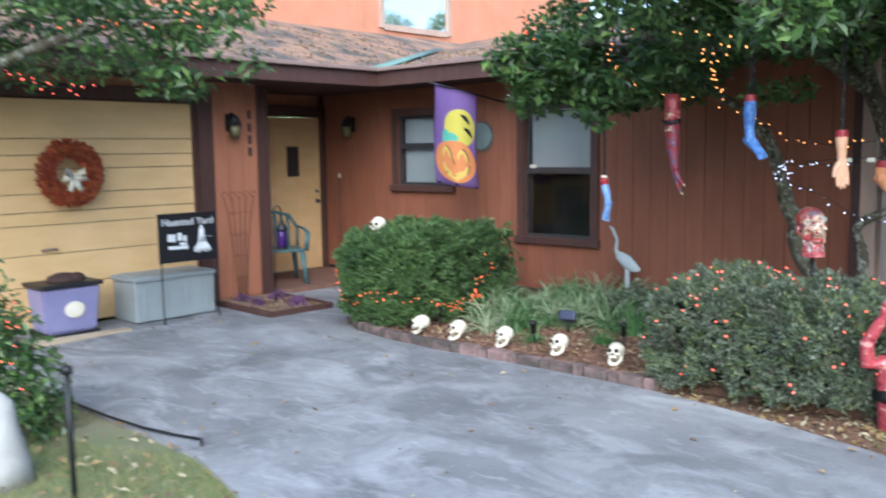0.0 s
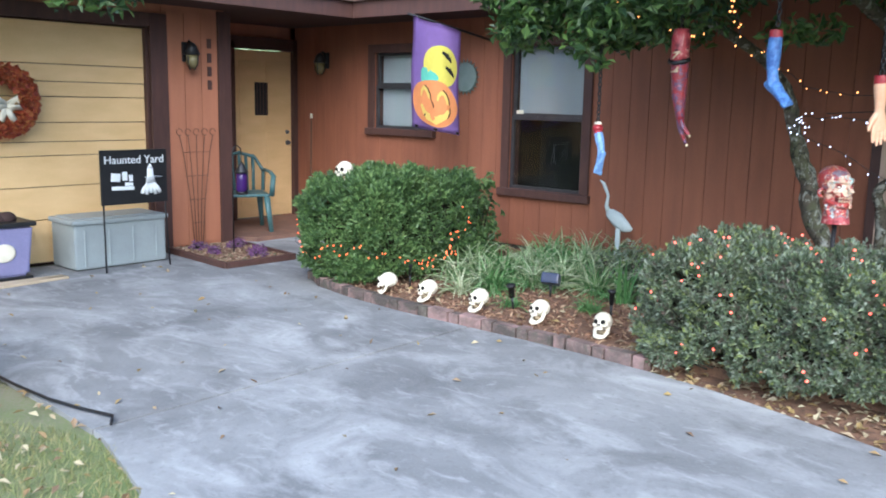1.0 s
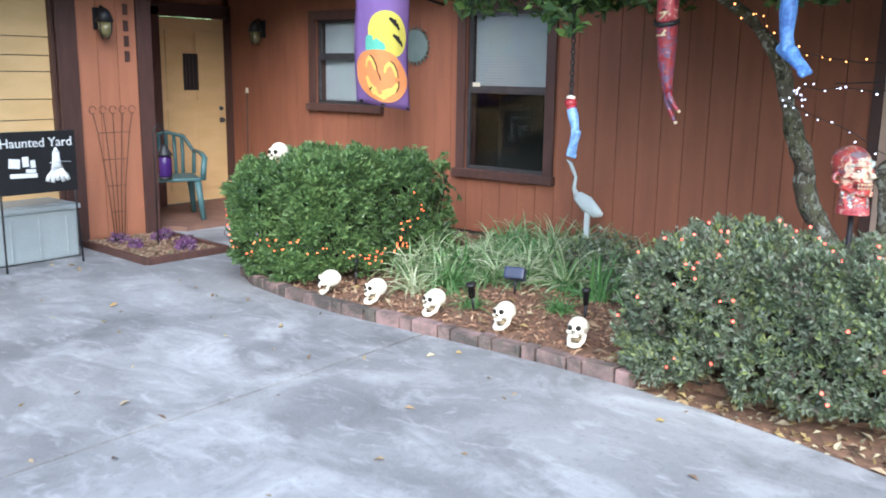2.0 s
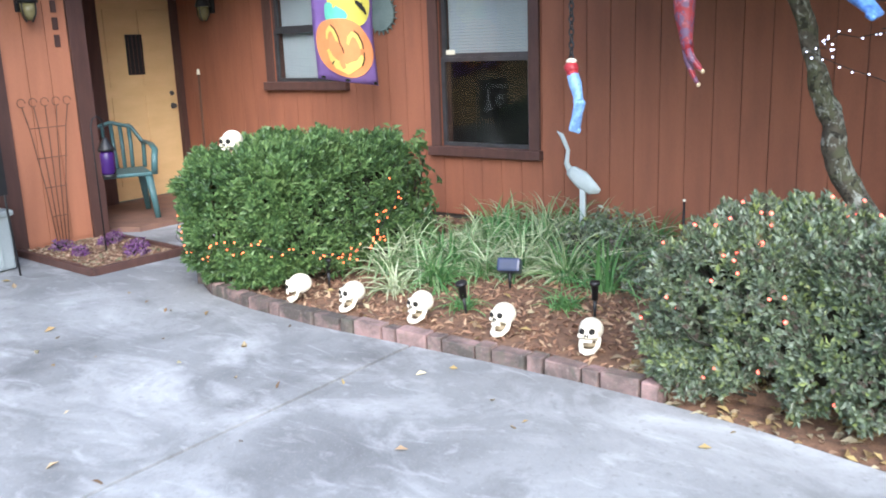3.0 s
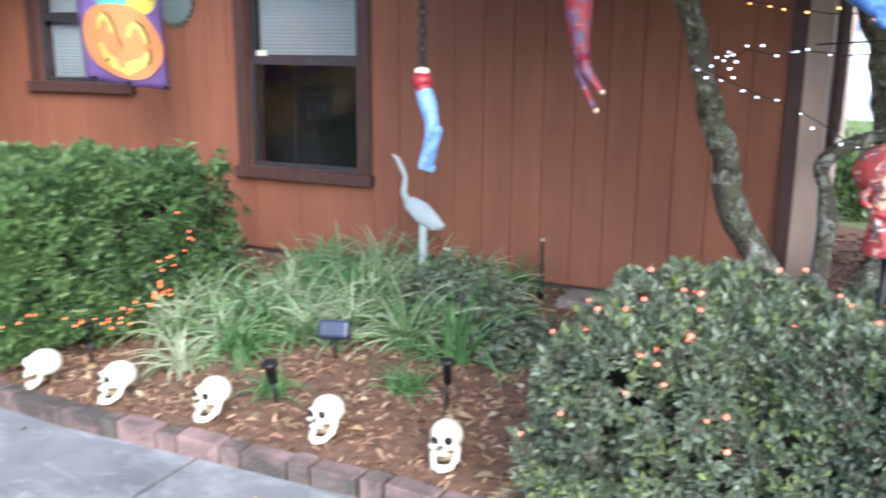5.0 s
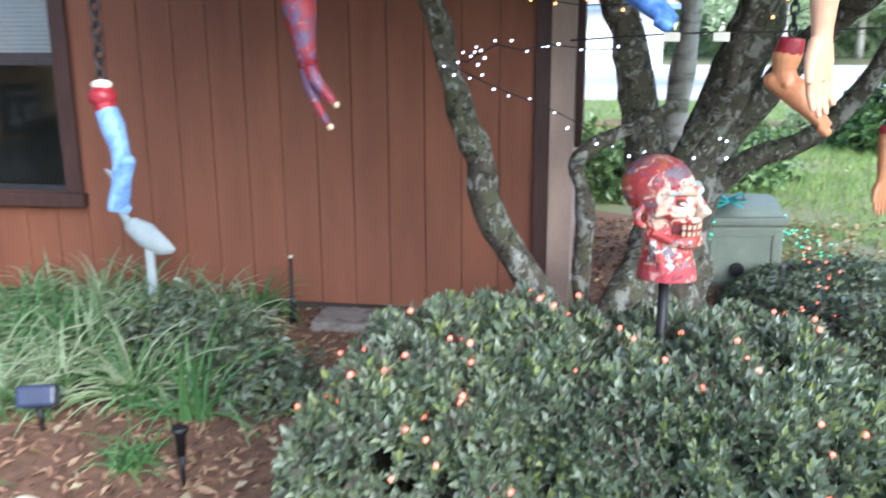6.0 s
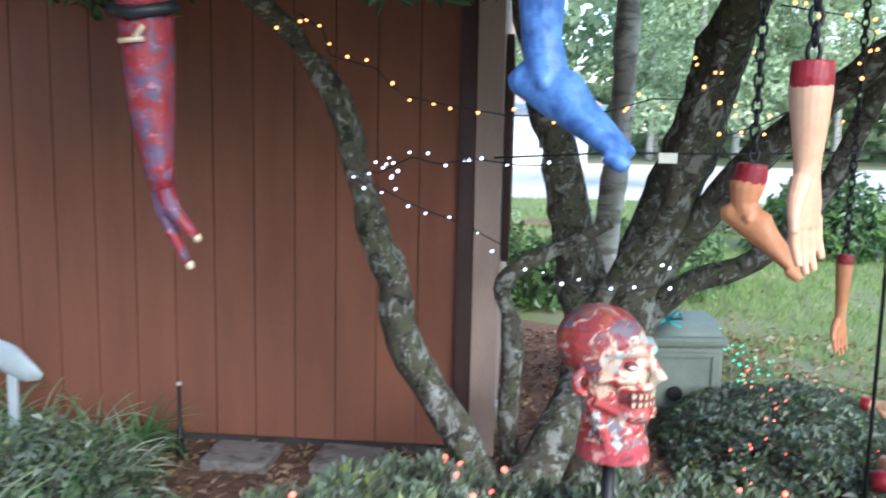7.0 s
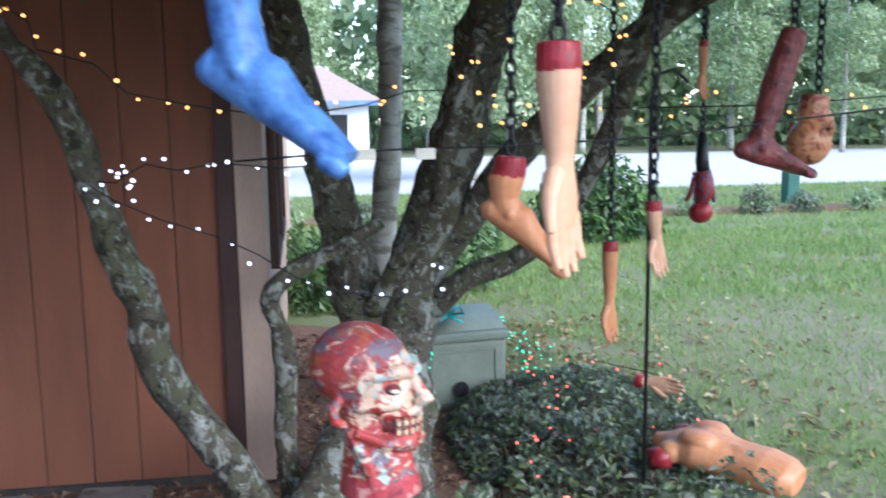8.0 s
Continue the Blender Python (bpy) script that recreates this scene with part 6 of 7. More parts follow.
tagged(part("prop_stump", bm, [M_BLOOD, M_WHITE]), "red rubber stump above a blue foot", "prop", "hanging props")
chain(-3.195, 5.63, 1.51, 2.4)


def red_arm():
    """A long striped red limb with two long fingers."""
    bm = bmesh.new()
    tube(bm, [(0, 0, 0.14), (0, 0, 0.09), (0, 0, 0.0), (0, 0, -0.05)], [0.045, 0.058, 0.055, 0.058], 12, 1)
    tube(bm, [(0, 0, -0.04), (0.005, 0, -0.14), (0.01, 0, -0.26), (0.02, 0, -0.36), (0.03, 0, -0.41)], [0.056, 0.052, 0.045, 0.03, 0.026], 12)
    tube(bm, [(0.025, 0, -0.39), (0.05, -0.01, -0.45), (0.085, -0.01, -0.49), (0.10, -0.01, -0.505)], [0.022, 0.018, 0.014, 0.008], 8)
    tube(bm, [(0.018, 0, -0.39), (0.025, 0.01, -0.46), (0.055, 0.01, -0.53), (0.075, 0.01, -0.565)], [0.02, 0.017, 0.013, 0.007], 8)
    tube(bm, [(-0.07, 0.0, -0.045), (-0.055, -0.035, -0.058), (0, -0.064, -0.068), (0.055, -0.035, -0.055), (0.066, 0.0, -0.045)], (0.008, 0.014), 6, 2)
    for tip in ((0.102, -0.01, -0.508), (0.078, 0.01, -0.568)):
        ball(bm, tip, 0.010, 8, 3)
    tube(bm, [(-0.058, -0.012, 0.02), (0, -0.060, 0.012), (0.058, -0.012, 0.02)], (0.004, 0.004), 6, 2)
    for x0, z0, x1, z1 in ((-0.02, -0.005, 0.03, 0.0), (-0.02, -0.04, 0.02, -0.002), (-0.03, -0.12, 0.02, -0.115), (0.0, -0.115, 0.02, -0.09)):
        tube(bm, [(x0, -0.056, z0), (x1, -0.056, z1)], 0.006, 6, 3)
    ob = tagged(part("limb_prop", bm, [M_GORE_DARK, M_WET, M_BLACK, M_BONE]), "striped red gory limb prop with long fingers", "limb prop", "hanging props")
    ob.matrix_basis = pose(-2.735, 5.80, 1.945)


red_arm()
chain(-2.735, 5.80, 2.09, 2.45)


M_GORE_TOP = layered("painted_scalp", ((0.40, 0.05, 0.04), (0.24, 0.035, 0.045), 22.0), [
    ((0.13, 0.13, 0.16), 21.0, 0.51, 0.58, 0.85, ONE, 1.0),
    ((0.66, 0.42, 0.31), 19.0, 0.555, 0.60, 0.85, ONE, 1.6),
    ((0.42, 0.13, 0.05), 17.0, 0.55, 0.64, 0.7, ONE, 0.5)], 0.38, 0.5, 0.5, 38.0)
M_GORE_FACE = layered("painted_face", ((0.70, 0.52, 0.38), (0.60, 0.40, 0.28), 20.0), [
    ((0.40, 0.05, 0.05), 30.0, 0.51, 0.57, 0.9, ONE, 1.2),
    ((0.34, 0.55, 0.54), 24.0, 0.54, 0.60, 0.9, ONE, 0.8),
    ((0.14, 0.08, 0.10), 27.0, 0.60, 0.66, 0.7, ONE, 1.0)], 0.38, 0.5, 0.5, 38.0)


def head_prop():
    """A painted gory head on a stake, facing +x."""
    bm = bmesh.new()
    ball(bm, (-0.012, 0, 0.212), (0.100, 0.080, 0.086), 24)
    ball(bm, (0.042, 0, 0.165), (0.056, 0.058, 0.075), 18)
    ball(bm, (0.066, 0, 0.088), (0.050, 0.044, 0.030), 16)
    tube(bm, [(0.0, 0, 0.16), (0.022, 0, 0.07), (0.032, 0, 0.0), (0.034, 0, -0.032)], [(0.060, 0.058), (0.060, 0.062), (0.068, 0.078), (0.070, 0.082)], 20)
    tube(bm, [(0.092, 0, 0.205), (0.108, 0, 0.182), (0.124, 0, 0.162), (0.106, 0, 0.150)], [0.011, 0.013, 0.017, 0.012], 8)
    for s in (-1, 1):
        tube(bm, [(-0.020, 0.072 * s, 0.165), (-0.032, 0.084 * s, 0.150), (-0.026, 0.082 * s, 0.125), (-0.008, 0.072 * s, 0.112)], [0.010, 0.012, 0.011, 0.009], 8)
        tube(bm, [(0.038, 0.062 * s, 0.212), (0.080, 0.040 * s, 0.220), (0.100, 0.008 * s, 0.214)], [0.012, 0.015, 0.012], 8)
        tube(bm, [(0.010, 0.064 * s, 0.150), (0.055, 0.054 * s, 0.158), (0.084, 0.034 * s, 0.156)], [0.011, 0.014, 0.011], 8)
        tube(bm, [(0.006, 0.060 * s, 0.100), (0.060, 0.046 * s, 0.080), (0.108, 0.012 * s, 0.078)], [0.012, 0.014, 0.017], 8)
        tube(bm, [(-0.01, 0.052 * s, 0.10), (0.03, 0.060 * s, 0.04), (0.05, 0.056 * s, -0.02)], [0.012, 0.014, 0.012], 8)
        tube(bm, [(0.07, 0.028 * s, 0.07), (0.07, 0.042 * s, 0.03), (0.064, 0.050 * s, -0.02)], [0.010, 0.013, 0.012], 8)
    tube(bm, [(0.052, -0.046, 0.136), (0.094, -0.026, 0.138), (0.108, 0, 0.139), (0.094, 0.026, 0.138), (0.052, 0.046, 0.136)], 0.009, 8)
    bm = fused(bm, 0.003, 2)
    for f in bm.faces:
        c = f.calc_center_median()
        k = noise.noise(c * 26) * 0.04
        if c.z < 0.012 + k * 0.4:
            f.material_index = 2
        elif c.x > 0.024 + k and 0.145 + k < c.z < 0.245 + k:
            f.material_index = 4
        elif c.z > 0.165 + k or c.x < -0.05:
            f.material_index = 5
    for s in (-1, 1):
        ball(bm, (0.072, 0.044 * s, 0.187), (0.017, 0.013, 0.011), 12, 6)
        ball(bm, (0.077, 0.047 * s, 0.186), (0.011, 0.011, 0.006), 12, 7)
    tube(bm, [(0.055, -0.044, 0.114), (0.092, -0.024, 0.114), (0.102, 0, 0.114), (0.092, 0.024, 0.114), (0.055, 0.044, 0.114)], (0.007, 0.014), 8, 6)
    for i in range(9):
        a = (i - 4) * 0.27
        for z in (0.123, 0.105):
            box(bm, (0.062 + 0.048 * math.cos(a), 0.048 * math.sin(a), z), (0.010, 0.011, 0.014), math.degrees(a), bevel=0.002, mi=3)
    ob = tagged(part("head_prop", bm, [M_GORE, M_SOCKET, M_WET, M_BONE, M_GORE_FACE, M_GORE_TOP, M_DARKRED, M_WHITE]), "painted gory rubber head on a black stake", "head prop")
    ob.matrix_basis = pose(-1.79, 5.93, 1.005, 0, 2, -26)
    bm = bmesh.new()
    tube(bm, [(-1.765, 5.92, 0.0), (-1.765, 5.92, 0.98)], 0.014, 8)
    tagged(part("stake", bm, M_BLACK), "black metal stake carrying a prop", "stake")


head_prop()


def small_hanging_head():
    bm = bmesh.new()
    tube(bm, [(0, 0, 0.36), (0, 0, 0.25), (0.01, 0, 0.17)], [0.02, 0.03, 0.03], 8, 1)
    tube(bm, [(0.0, 0, 0.2), (0.015, 0, 0.12), (0.0, 0, 0.05)], [0.04, 0.045, 0.03], 10)
    ball(bm, (0, 0, 0.02), (0.055, 0.05, 0.05), 14, 2)
    tube(bm, [(-0.03, 0, 0.17), (-0.05, 0, 0.1), (-0.07, 0, 0.07)], [0.014, 0.012, 0.006], 6)
    tube(bm, [(0.04, 0, 0.17), (0.055, 0, 0.1), (0.06, 0, 0.06)], [0.014, 0.012, 0.006], 6)
    ob = tagged(part("doll_prop", bm, [M_GORE_DARK, M_BLACK, M_BLOOD]), "small dark red doll prop hanging upside down", "doll prop", "hanging props")
    ob.matrix_basis = pose(-0.17, 7.9, 1.25)
    chain(-0.17, 7.9, 1.6, 2.35)
    bm = bmesh.new()
    ball(bm, (-0.01, 0, 0.02), (0.06, 0.05, 0.055), 16)
    ball(bm, (0.02, 0, -0.02), (0.04, 0.038, 0.055), 14)
    tube(bm, [(0.05, 0, 0.0), (0.068, 0, -0.02), (0.055, 0, -0.03)], [0.007, 0.011, 0.008], 8)
    tube(bm, [(-0.01, 0, -0.03), (-0.01, 0, -0.09)], [0.036, 0.034], 12)
    for k in (-1, 1):
        ball(bm, (-0.008, 0.05 * k, -0.015), (0.011, 0.008, 0.02), 8)
        tube(bm, [(0.03, 0.035 * k, 0.022), (0.05, 0.018 * k, 0.026)], [0.008, 0.007], 8)
    tube(bm, [(0.03, -0.025, -0.05), (0.056, 0, -0.05), (0.03, 0.025, -0.05)], 0.007, 8)
    bm = fused(bm, 0.003, 2)
    for k in (-1, 1):
        ball(bm, (0.048, 0.022 * k, 0.01), (0.010, 0.010, 0.007), 8, 1)
    ob = tagged(part("head_ornament", bm, [M_WET_TAN, M_SOCKET]), "tan rubber head prop hanging upside down", "head prop", "hanging props")
    ob.matrix_basis = pose(-0.385, 6.72, 1.625, 180, 10, 30) @ Matrix.Diagonal((1.25, 1.25, 1.25, 1))
    chain(-0.37, 6.72, 1.72, 2.2)


small_hanging_head()


def torso_props():
    bm = bmesh.new()
    tube(bm, [(-0.02, 0, 0.01), (0.03, 0, 0.02), (0.08, 0, 0.03), (0.18, 0, 0.045), (0.30, 0, 0.035), (0.40, 0, 0.03), (0.48, 0, 0.02), (0.52, 0, 0.015)], [(0.04, 0.04), (0.055, 0.045), (0.13, 0.06), (0.15, 0.08), (0.115, 0.065), (0.13, 0.075), (0.11, 0.07), (0.07, 0.05)], 18)
    for k in (-1, 1):
        ball(bm, (0.17, 0.065 * k, 0.10), (0.07, 0.06, 0.03), 14)
        ball(bm, (0.09, 0.115 * k, 0.035), (0.05, 0.045, 0.045), 12)
        ball(bm, (0.31, 0.03 * k, 0.085), (0.05, 0.03, 0.02), 12)
    bm = fused(bm, 0.007, 6)
    tube(bm, [(0.07, 0.11, 0.02), (0.01, 0.15, 0.01)], [0.05, 0.042], 10, 1)
    tube(bm, [(0.09, -0.12, 0.02), (0.03, -0.16, 0.0)], [0.045, 0.04], 10, 1)
    ob = tagged(part("torso_prop", bm, [M_SKIN, M_BLOOD]), "orange rubber torso prop lying on the shrub", "torso prop")
    ob.matrix_basis = pose(-0.38, 7.78, 0.26, 0, 3, -50) @ Matrix.Diagonal((1.15, 1.1, 1.1, 1))
    arm = arm_prop("arm_prop", pose(-0.21, 8.52, 0.325, 0, -86, -38), 0.08, M_PALE_SKIN, "pale rubber arm prop lying on the shrub", 1.0)
    bm = bmesh.new()
    tube(bm, [(0, 0, 0.0), (0, 0, 0.16), (0, 0, 0.34), (0, 0, 0.50), (0, 0, 0.56)], [(0.13, 0.10), (0.14, 0.11), (0.15, 0.10), (0.13, 0.08), (0.06, 0.05)], 16, wide=(1, 0, 0))
    ball(bm, (0, -0.02, 0.70), (0.075, 0.085, 0.105), 16, 1)
    tube(bm, [(0, -0.02, 0.54), (0, -0.02, 0.62)], 0.05, 10, 2)
    for s in (-1, 1):
        tube(bm, [(0.12 * s, 0, 0.47), (0.2 * s, -0.03, 0.46), (0.21 * s, -0.05, 0.6), (0.15 * s, -0.06, 0.74), (0.12 * s, -0.07, 0.80)], [0.055, 0.05, 0.042, 0.035, 0.03], 10)
        ball(bm, (0.11 * s, -0.08, 0.83), (0.04, 0.03, 0.045), 10, 1)
        for k in range(4):
            tube(bm, [(0.11 * s + (k - 1.5) * 0.017, -0.08, 0.85), (0.10 * s + (k - 1.5) * 0.022, -0.11, 0.9)], [0.011, 0.007], 6)
    bm = fused(bm, 0.007, 3)
    for f in bm.faces:
        if f.calc_center_median().z > 0.6 and abs(f.calc_center_median().x) < 0.09:
            f.material_index = 1
    for s in (-1, 1):
        ball(bm, (0.028 * s, -0.095, 0.72), (0.018, 0.014, 0.016), 8, 3)
    tube(bm, [(-0.15, 0.0, 0.24), (-0.08, -0.11, 0.25), (0.08, -0.11, 0.25), (0.15, 0, 0.24)], (0.02, 0.045), 8, 3)
    ball(bm, (0.03, -0.125, 0.25), (0.035, 0.012, 0.025), 8, 2)
    ob = tagged(part("zombie_prop", bm, [M_WET, M_GORE, M_PALE_SKIN, M_BLACK]), "red rubber zombie torso prop with raised arms", "mannequin")
    ob.matrix_basis = pose(-1.09, 5.58, 0.0, 0, 0, 20) @ Matrix.Diagonal((1.0, 1.0, 0.88, 1))


torso_props()
bm = bmesh.new()
tube(bm, [(-0.53, 7.6, 0.0), (-0.53, 7.6, 1.75), (-0.5, 7.6, 1.85), (-0.44, 7.6, 1.87), (-0.38, 7.6, 1.82)], 0.008, 6)
tagged(part("hook_pole", bm, M_BLACK), "thin black shepherd hook on the lawn", "hook")

round_bush(-0.8, 6.4, 0.36, 0.72, M_HEDGE_R, "olive-green bush at the end of the hedge", 0.036, 5000)

# left front: shrub, ghost, stake, hose
round_bush(-5.25, 1.93, 0.45, 1.0, M_TREE_LEAF, "dark shrub with red lights beside the grass", 0.06, 3000)
bm = bmesh.new()
tube(bm, [(0, 0, 0.0), (0, 0, 0.12), (0, 0, 0.32), (0, 0, 0.45), (0, 0, 0.5)], [0.17, 0.14, 0.09, 0.07, 0.02], 14)
for v in bm.verts:
    v.co.x *= 1 + 0.25 * noise.noise(v.co * 9)
    v.co.y *= 1 + 0.25 * noise.noise(v.co * 9 + Vector((4, 0, 0)))
g = tagged(part("ghost_ornament", bm, mat("sheer_cloth", (0.45, 0.44, 0.41), (0.34, 0.33, 0.31), 0.9)), "small off-white cloth ghost on grass", "ornament")
g.matrix_basis = pose(-4.45, 1.72, -0.03)
bm = bmesh.new()
tube(bm, [(-3.95, 1.88, -0.03), (-3.95, 1.88, 0.62)], 0.016, 8)
tube(bm, [(-3.95, 1.88, 0.62), (-3.95, 1.88, 0.66)], [0.03, 0.026], 10)
tagged(part("lamp_stake", bm, M_BLACK), "black stake light standing in the grass", "garden light")
bm = bmesh.new()
tube(bm, [(-6.1, 2.55, 0.02), (-5.5, 2.58, 0.03), (-5.0, 2.60, 0.02), (-4.6, 2.62, 0.025), (-4.35, 2.68, 0.02), (-4.15, 2.74, 0.02), (-4.05, 2.68, 0.02)], 0.009, 7)
tagged(part("hose", bm, M_BLACK), "black cable along the driveway edge", "cable")

# ---- string lights ----
bulb_bm = bmesh.new()
bmesh.ops.create_icosphere(bulb_bm, subdivisions=1, radius=1.0)
BULBS = {}
for key, col, st in (("warm", (1.0, 0.35, 0.10), 1.6), ("white", (0.68, 0.74, 1.0), 1.5), ("orange", (1.0, 0.14, 0.05), 1.5), ("red", (1.0, 0.12, 0.085), 1.5), ("green", (0.05, 0.8, 0.48), 0.6)):
    me = bpy.data.meshes.new("bulb")
    bulb_bm.to_mesh(me)
    me.materials.append(glow("bulb_" + key, col, st))
    BULBS[key] = me
bulb_bm.free()


def string(pts, key, label, step=0.09, jitter=0.015, r=0.006, wire=True, at=None):
    """A light string: a thin wire through the points with bulbs along it, or bulbs at given places."""
    s = thing("light_string", pose(0, 0, 0), label, "string lights")
    if wire and len(pts) > 1:
        bm = bmesh.new()
        tube(bm, pts, 0.0025, 5)
        part("wire", bm, M_BLACK, s)
    spots = list(at or [])
    if at is None:
        carry = 0.0
        for a, b in zip(pts, pts[1:]):
            a, b = Vector(a), Vector(b)
            L = (b - a).length
            while carry < L:
                spots.append(a + (b - a) * (carry / L) + Vector(rng.normal(0, jitter, 3)))
                carry += step * rng.uniform(0.6, 1.5)
            carry -= L
    for p in spots:
        k = r * rng.uniform(0.8, 1.15)
        piece("bulb", BULBS[key], pose(*p) @ Matrix.Diagonal((k, k, k, 1)), s)
    return s


def hug(pts, shell, out=0.015):
    """The points moved out to the nearest leaf tips of a hedge."""
    res = []
    for p in pts:
        d = np.linalg.norm(shell - np.array(p), axis=1)
        near = shell[np.argsort(d)[:6]].mean(0)
        res.append((p[0], min(near[1] - out, p[1]) if p[1] < 5.8 else p[1], p[2]) if p[0] > -6.2 and p[1] < 5.8 else tuple(near))
    return res


string(hug([(-6.36, 5.75, 0.84), (-6.33, 5.66, 0.74), (-6.3, 5.6, 0.62), (-6.24, 5.55, 0.5), (-6.14, 5.5, 0.38), (-6.02, 5.5, 0.32), (-5.9, 5.5, 0.25), (-5.82, 5.5, 0.26), (-5.74, 5.5, 0.38), (-5.6, 5.5, 0.36), (-5.48, 5.5, 0.38), (-5.38, 5.5, 0.42), (-5.28, 5.52, 0.40), (-5.2, 5.6, 0.36), (-5.14, 5.75, 0.32)], green_shell), "orange", "orange lights wound along the hedge side", 0.055, 0.022)
string([(-5.1, 5.8, 0.32), (-5.06, 6.0, 0.27), (-5.05, 6.2, 0.30), (-5.05, 6.35, 0.36), (-5.05, 6.25, 0.28), (-5.06, 6.4, 0.42), (-5.06, 6.55, 0.56), (-5.08, 6.6, 0.62)], "orange", "orange lights at the hedge end", 0.03, 0.03)
facing = olive_shell[(olive_shell[:, 2] > 0.12) & ((olive_shell[:, 1] < 5.62) | (olive_shell[:, 2] > 0.72) | (olive_shell[:, 0] < -2.5))]
P = [tuple(p) for p in facing[rng.choice(len(facing), 125, replace=False)]]
string([], "red", "tiny red lights netted over the hedge", r=0.0078, wire=False, at=P)
string([(-2.60, 7.36, 1.5), (-2.50, 7.36, 1.49), (-2.41, 6.95, 1.53), (-2.33, 6.9, 1.57), (-2.24, 6.9, 1.55), (-2.13, 6.9, 1.57), (-1.96, 6.9, 1.55), (-1.8, 6.95, 1.56)], "white", "cool white lights strung from the trunk", 0.07, 0.018, 0.006)
string([(-2.60, 7.36, 1.49), (-2.46, 7.1, 1.45), (-2.33, 7.1, 1.39), (-2.16, 7.1, 1.33), (-2.04, 7.1, 1.27), (-1.92, 7.1, 1.19), (-1.79, 7.1, 1.14), (-1.6, 7.1, 1.11), (-1.48, 7.1, 1.14), (-1.42, 7.2, 1.25)], "white", "cool white lights sagging below the branches", 0.075, 0.018, 0.006)
string([(-2.80, 7.05, 1.98), (-2.72, 7.0, 2.03), (-2.63, 6.95, 1.97), (-2.6, 6.9, 1.89), (-2.45, 6.9, 1.85), (-2.37, 6.9, 1.77), (-2.23, 6.9, 1.74), (-2.03, 6.9, 1.71), (-1.85, 6.9, 1.71), (-1.7, 6.9, 1.73), (-1.57, 6.9, 1.77), (-1.46, 6.9, 1.77), (-1.36, 6.9, 1.82), (-1.28, 6.9, 1.93)], "warm", "warm lights strung along the branches", 0.075, 0.02)
string([(-1.41, 6.95, 1.91), (-1.33, 7.0, 1.80), (-1.31, 7.0, 1.66), (-1.2, 7.0, 1.7), (-1.03, 7.0, 1.79), (-0.94, 6.95, 1.84), (-0.91, 6.9, 1.98), (-1.0, 6.9, 2.03), (-1.2, 6.9, 2.06)], "warm", "warm lights round the upper limbs", 0.045, 0.02)
string([(-0.75, 7.6, 1.72), (-0.2, 7.2, 1.72), (0.3, 7.0, 1.76), (0.9, 6.9, 1.85)], "warm", "warm lights trailing over the lawn", 0.09, 0.03)
string([(-2.98, 5.98, 2.12), (-2.78, 6.0, 2.07), (-2.62, 6.0, 2.05)], "warm", "warm lights low in the crown", 0.06, 0.01)
string([(-2.98, 5.7, 2.14), (-2.96, 5.4, 2.24), (-2.9, 5.2, 2.33), (-2.8, 5.1, 2.42), (-2.72, 5.1, 2.5), (-2.63, 5.1, 2.46)], "warm", "warm lights climbing the leafy crown", 0.045, 0.015)
string([(-2.36, 5.75, 1.95), (-2.34, 5.75, 2.02), (-2.32, 5.7, 2.08), (-2.28, 5.5, 2.18), (-2.2, 5.2, 2.28), (-2.06, 5.1, 2.24), (-1.96, 5.1, 2.3), (-1.85, 5.1, 2.28)], "warm", "warm lights hanging in the leaves", 0.05, 0.02)
string([(-2.33, 5.0, 2.42), (-2.25, 5.0, 2.38), (-2.13, 5.0, 2.4), (-2.04, 5.0, 2.37), (-1.9, 5.0, 2.3)], "warm", "warm lights in the front leaves", 0.08, 0.02)
string([(-3.54, 5.1, 2.7), (-3.5, 5.1, 2.52), (-3.46, 5.1, 2.45)], "orange", "orange lights among leaves", 0.03, 0.02)
string([(-1.19, 9.0, 0.62), (-1.21, 8.99, 0.5), (-1.22, 8.99, 0.3), (-1.25, 8.98, 0.1)], "green", "green lights hanging over the utility box", 0.04, 0.008, 0.006)
string([(-0.9, 9.4, 0.5), (-0.7, 10.2, 0.25), (-0.5, 10.6, 0.1), (-0.35, 10.2, 0.07), (-0.5, 9.8, 0.07), (-0.25, 10.0, 0.07), (-0.4, 11.2, 0.07)], "green", "green lights trailing on the ground", 0.06, 0.04, 0.007)
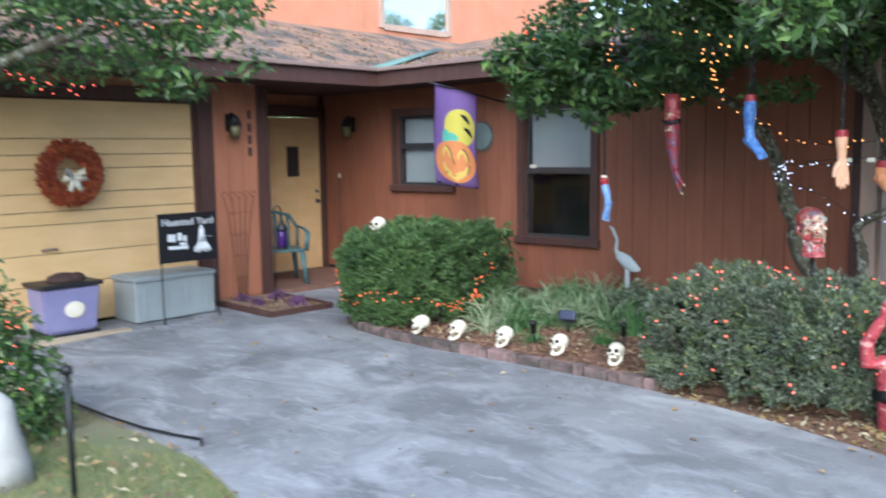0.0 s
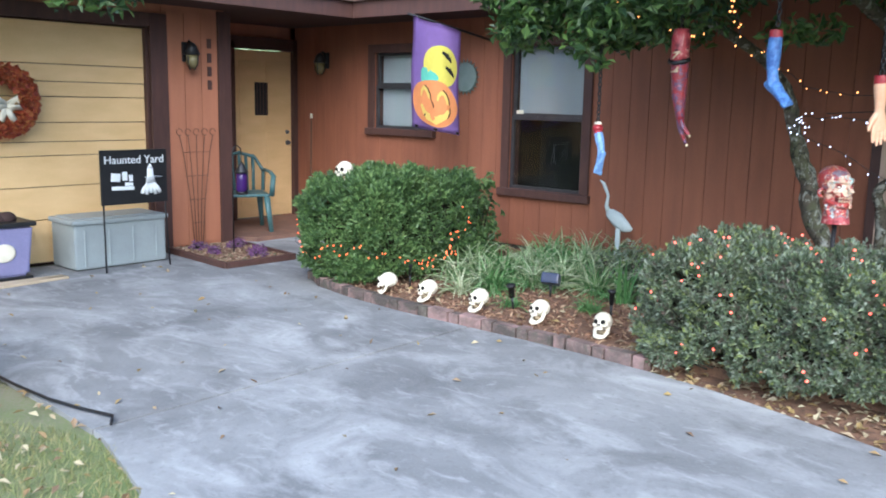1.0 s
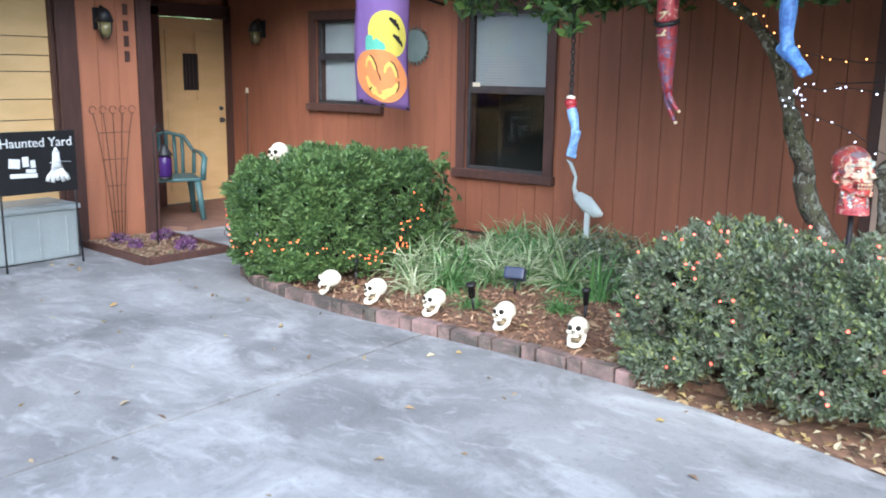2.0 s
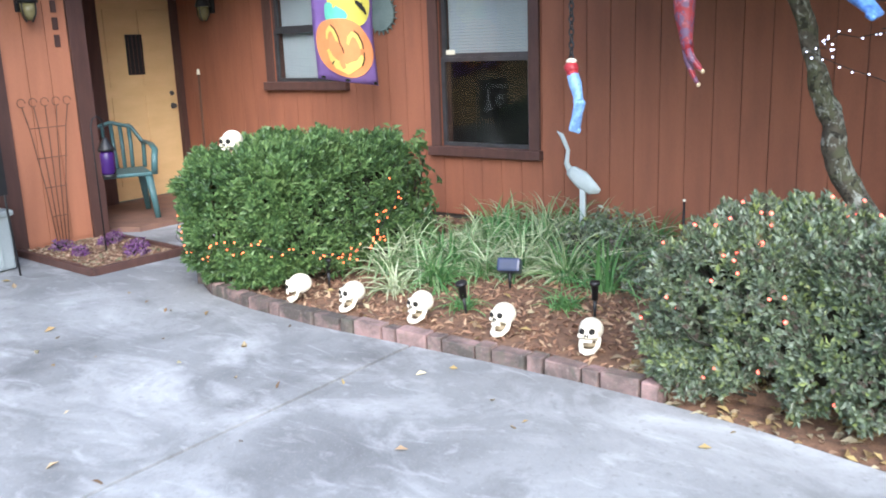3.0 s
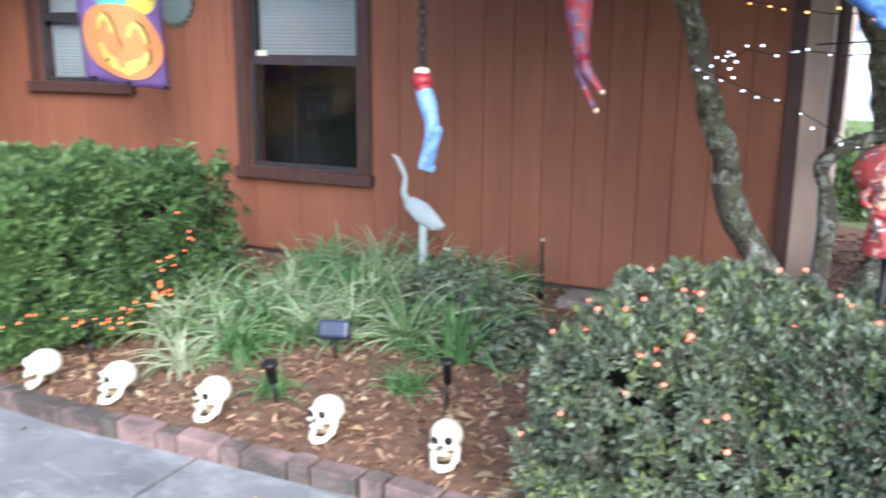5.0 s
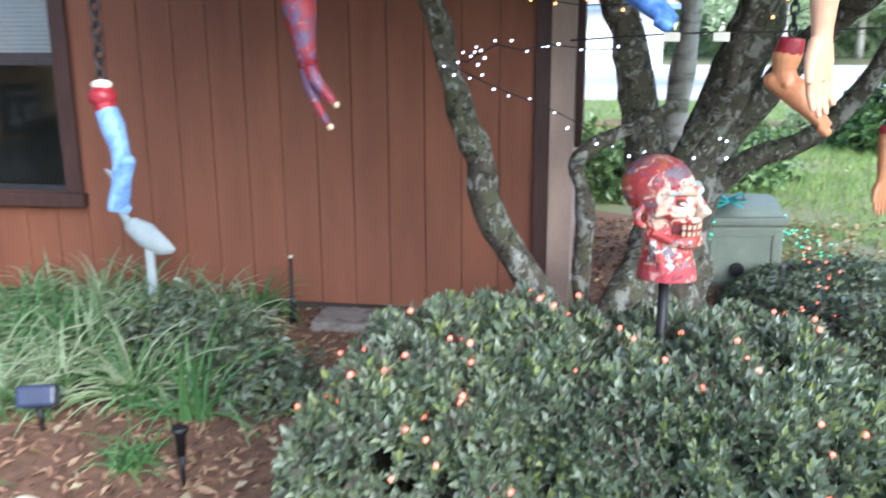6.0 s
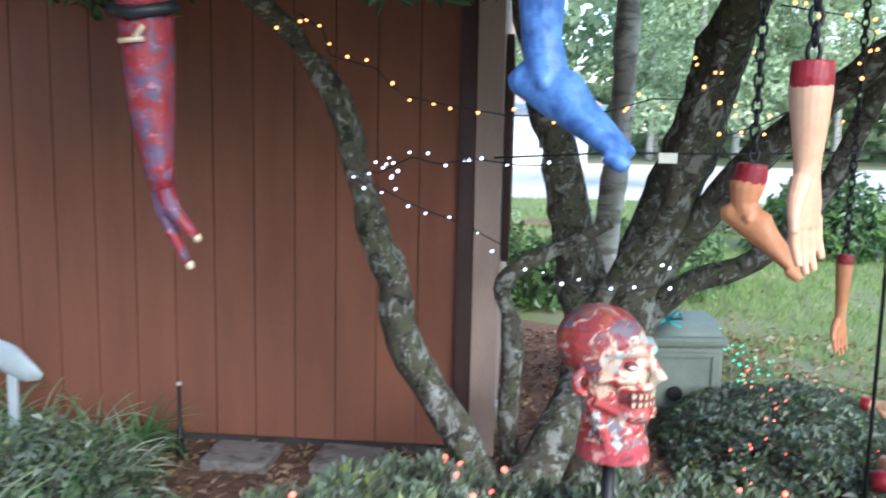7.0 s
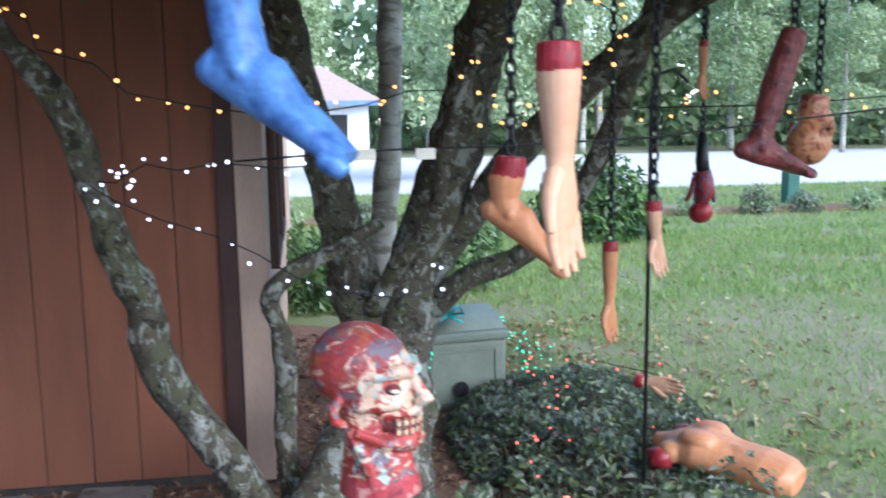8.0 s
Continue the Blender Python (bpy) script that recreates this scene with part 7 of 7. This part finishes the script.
string([(-0.55, 9.28, 0.24), (-0.66, 8.96, 0.28), (-0.62, 8.63, 0.32), (-0.74, 8.24, 0.33), (-0.8, 8.02, 0.31), (-0.96, 7.84, 0.25), (-0.97, 7.65, 0.2)], "red", "red lights winding over the low shrub", 0.10, 0.025)
string([(-0.3, 9.3, 0.25), (-0.13, 8.68, 0.33), (-0.02, 8.66, 0.3), (-0.03, 8.23, 0.3), (-0.03, 8.02, 0.25), (-1.04, 8.03, 0.24), (-1.18, 8.02, 0.2)], "red", "red lights over the shrub edge", 0.17, 0.03)
string([(-6.6, 2.7, 2.35), (-6.0, 2.75, 2.2), (-5.6, 2.8, 2.16), (-5.45, 2.85, 2.22)], "red", "red-orange lights low in the leaves", 0.06, 0.03)
string([(-5.9, 2.6, 2.6), (-5.2, 2.7, 2.52), (-4.7, 2.75, 2.5), (-4.3, 2.8, 2.5), (-4.1, 2.85, 2.42), (-4.0, 2.85, 2.47)], "orange", "orange lights in the drive tree", 0.11, 0.04)
string([(-5.6, 1.9, 0.9), (-5.3, 2.15, 0.8), (-5.0, 2.05, 0.7), (-4.9, 2.0, 0.6), (-4.85, 1.95, 0.45), (-4.9, 1.9, 0.3)], "red", "red lights over the dark shrub", 0.06, 0.04)
bm = bmesh.new()
wire_pts = [(-2.05, 6.47, 1.59), (-1.74, 6.47, 1.61), (-1.4, 6.47, 1.615), (-1.0, 6.47, 1.63), (-0.7, 6.47, 1.66), (-0.3, 6.47, 1.70), (0.6, 6.5, 1.85)]
tube(bm, wire_pts, 0.003, 5)
tagged(part("hanging_wire", bm, M_BLACK), "dark wire strung across the tree", "wire")
for x in (-1.735, -1.585):
    bm = bmesh.new()
    box(bm, (x, 6.465, 1.6), (0.05, 0.004, 0.028), bevel=0.001)
    tagged(part("cable_tag", bm, M_WHITE), "small white paper tag on the wire", "tag", "tags on the wire")
bm = bmesh.new()
box(bm, (-5.82, WALL_Y + 0.03, 1.515), (0.09, 0.004, 0.04))
tagged(part("window_sticker", bm, M_WHITE), "small white sticker on the window glass", "sticker")
limb(tree, [(-2.1, 7.1, 0.02), (-1.95, 7.3, 0.2), (-1.78, 7.6, 0.42), (-1.65, 7.85, 0.6)], 0.10, 0.09, "root")
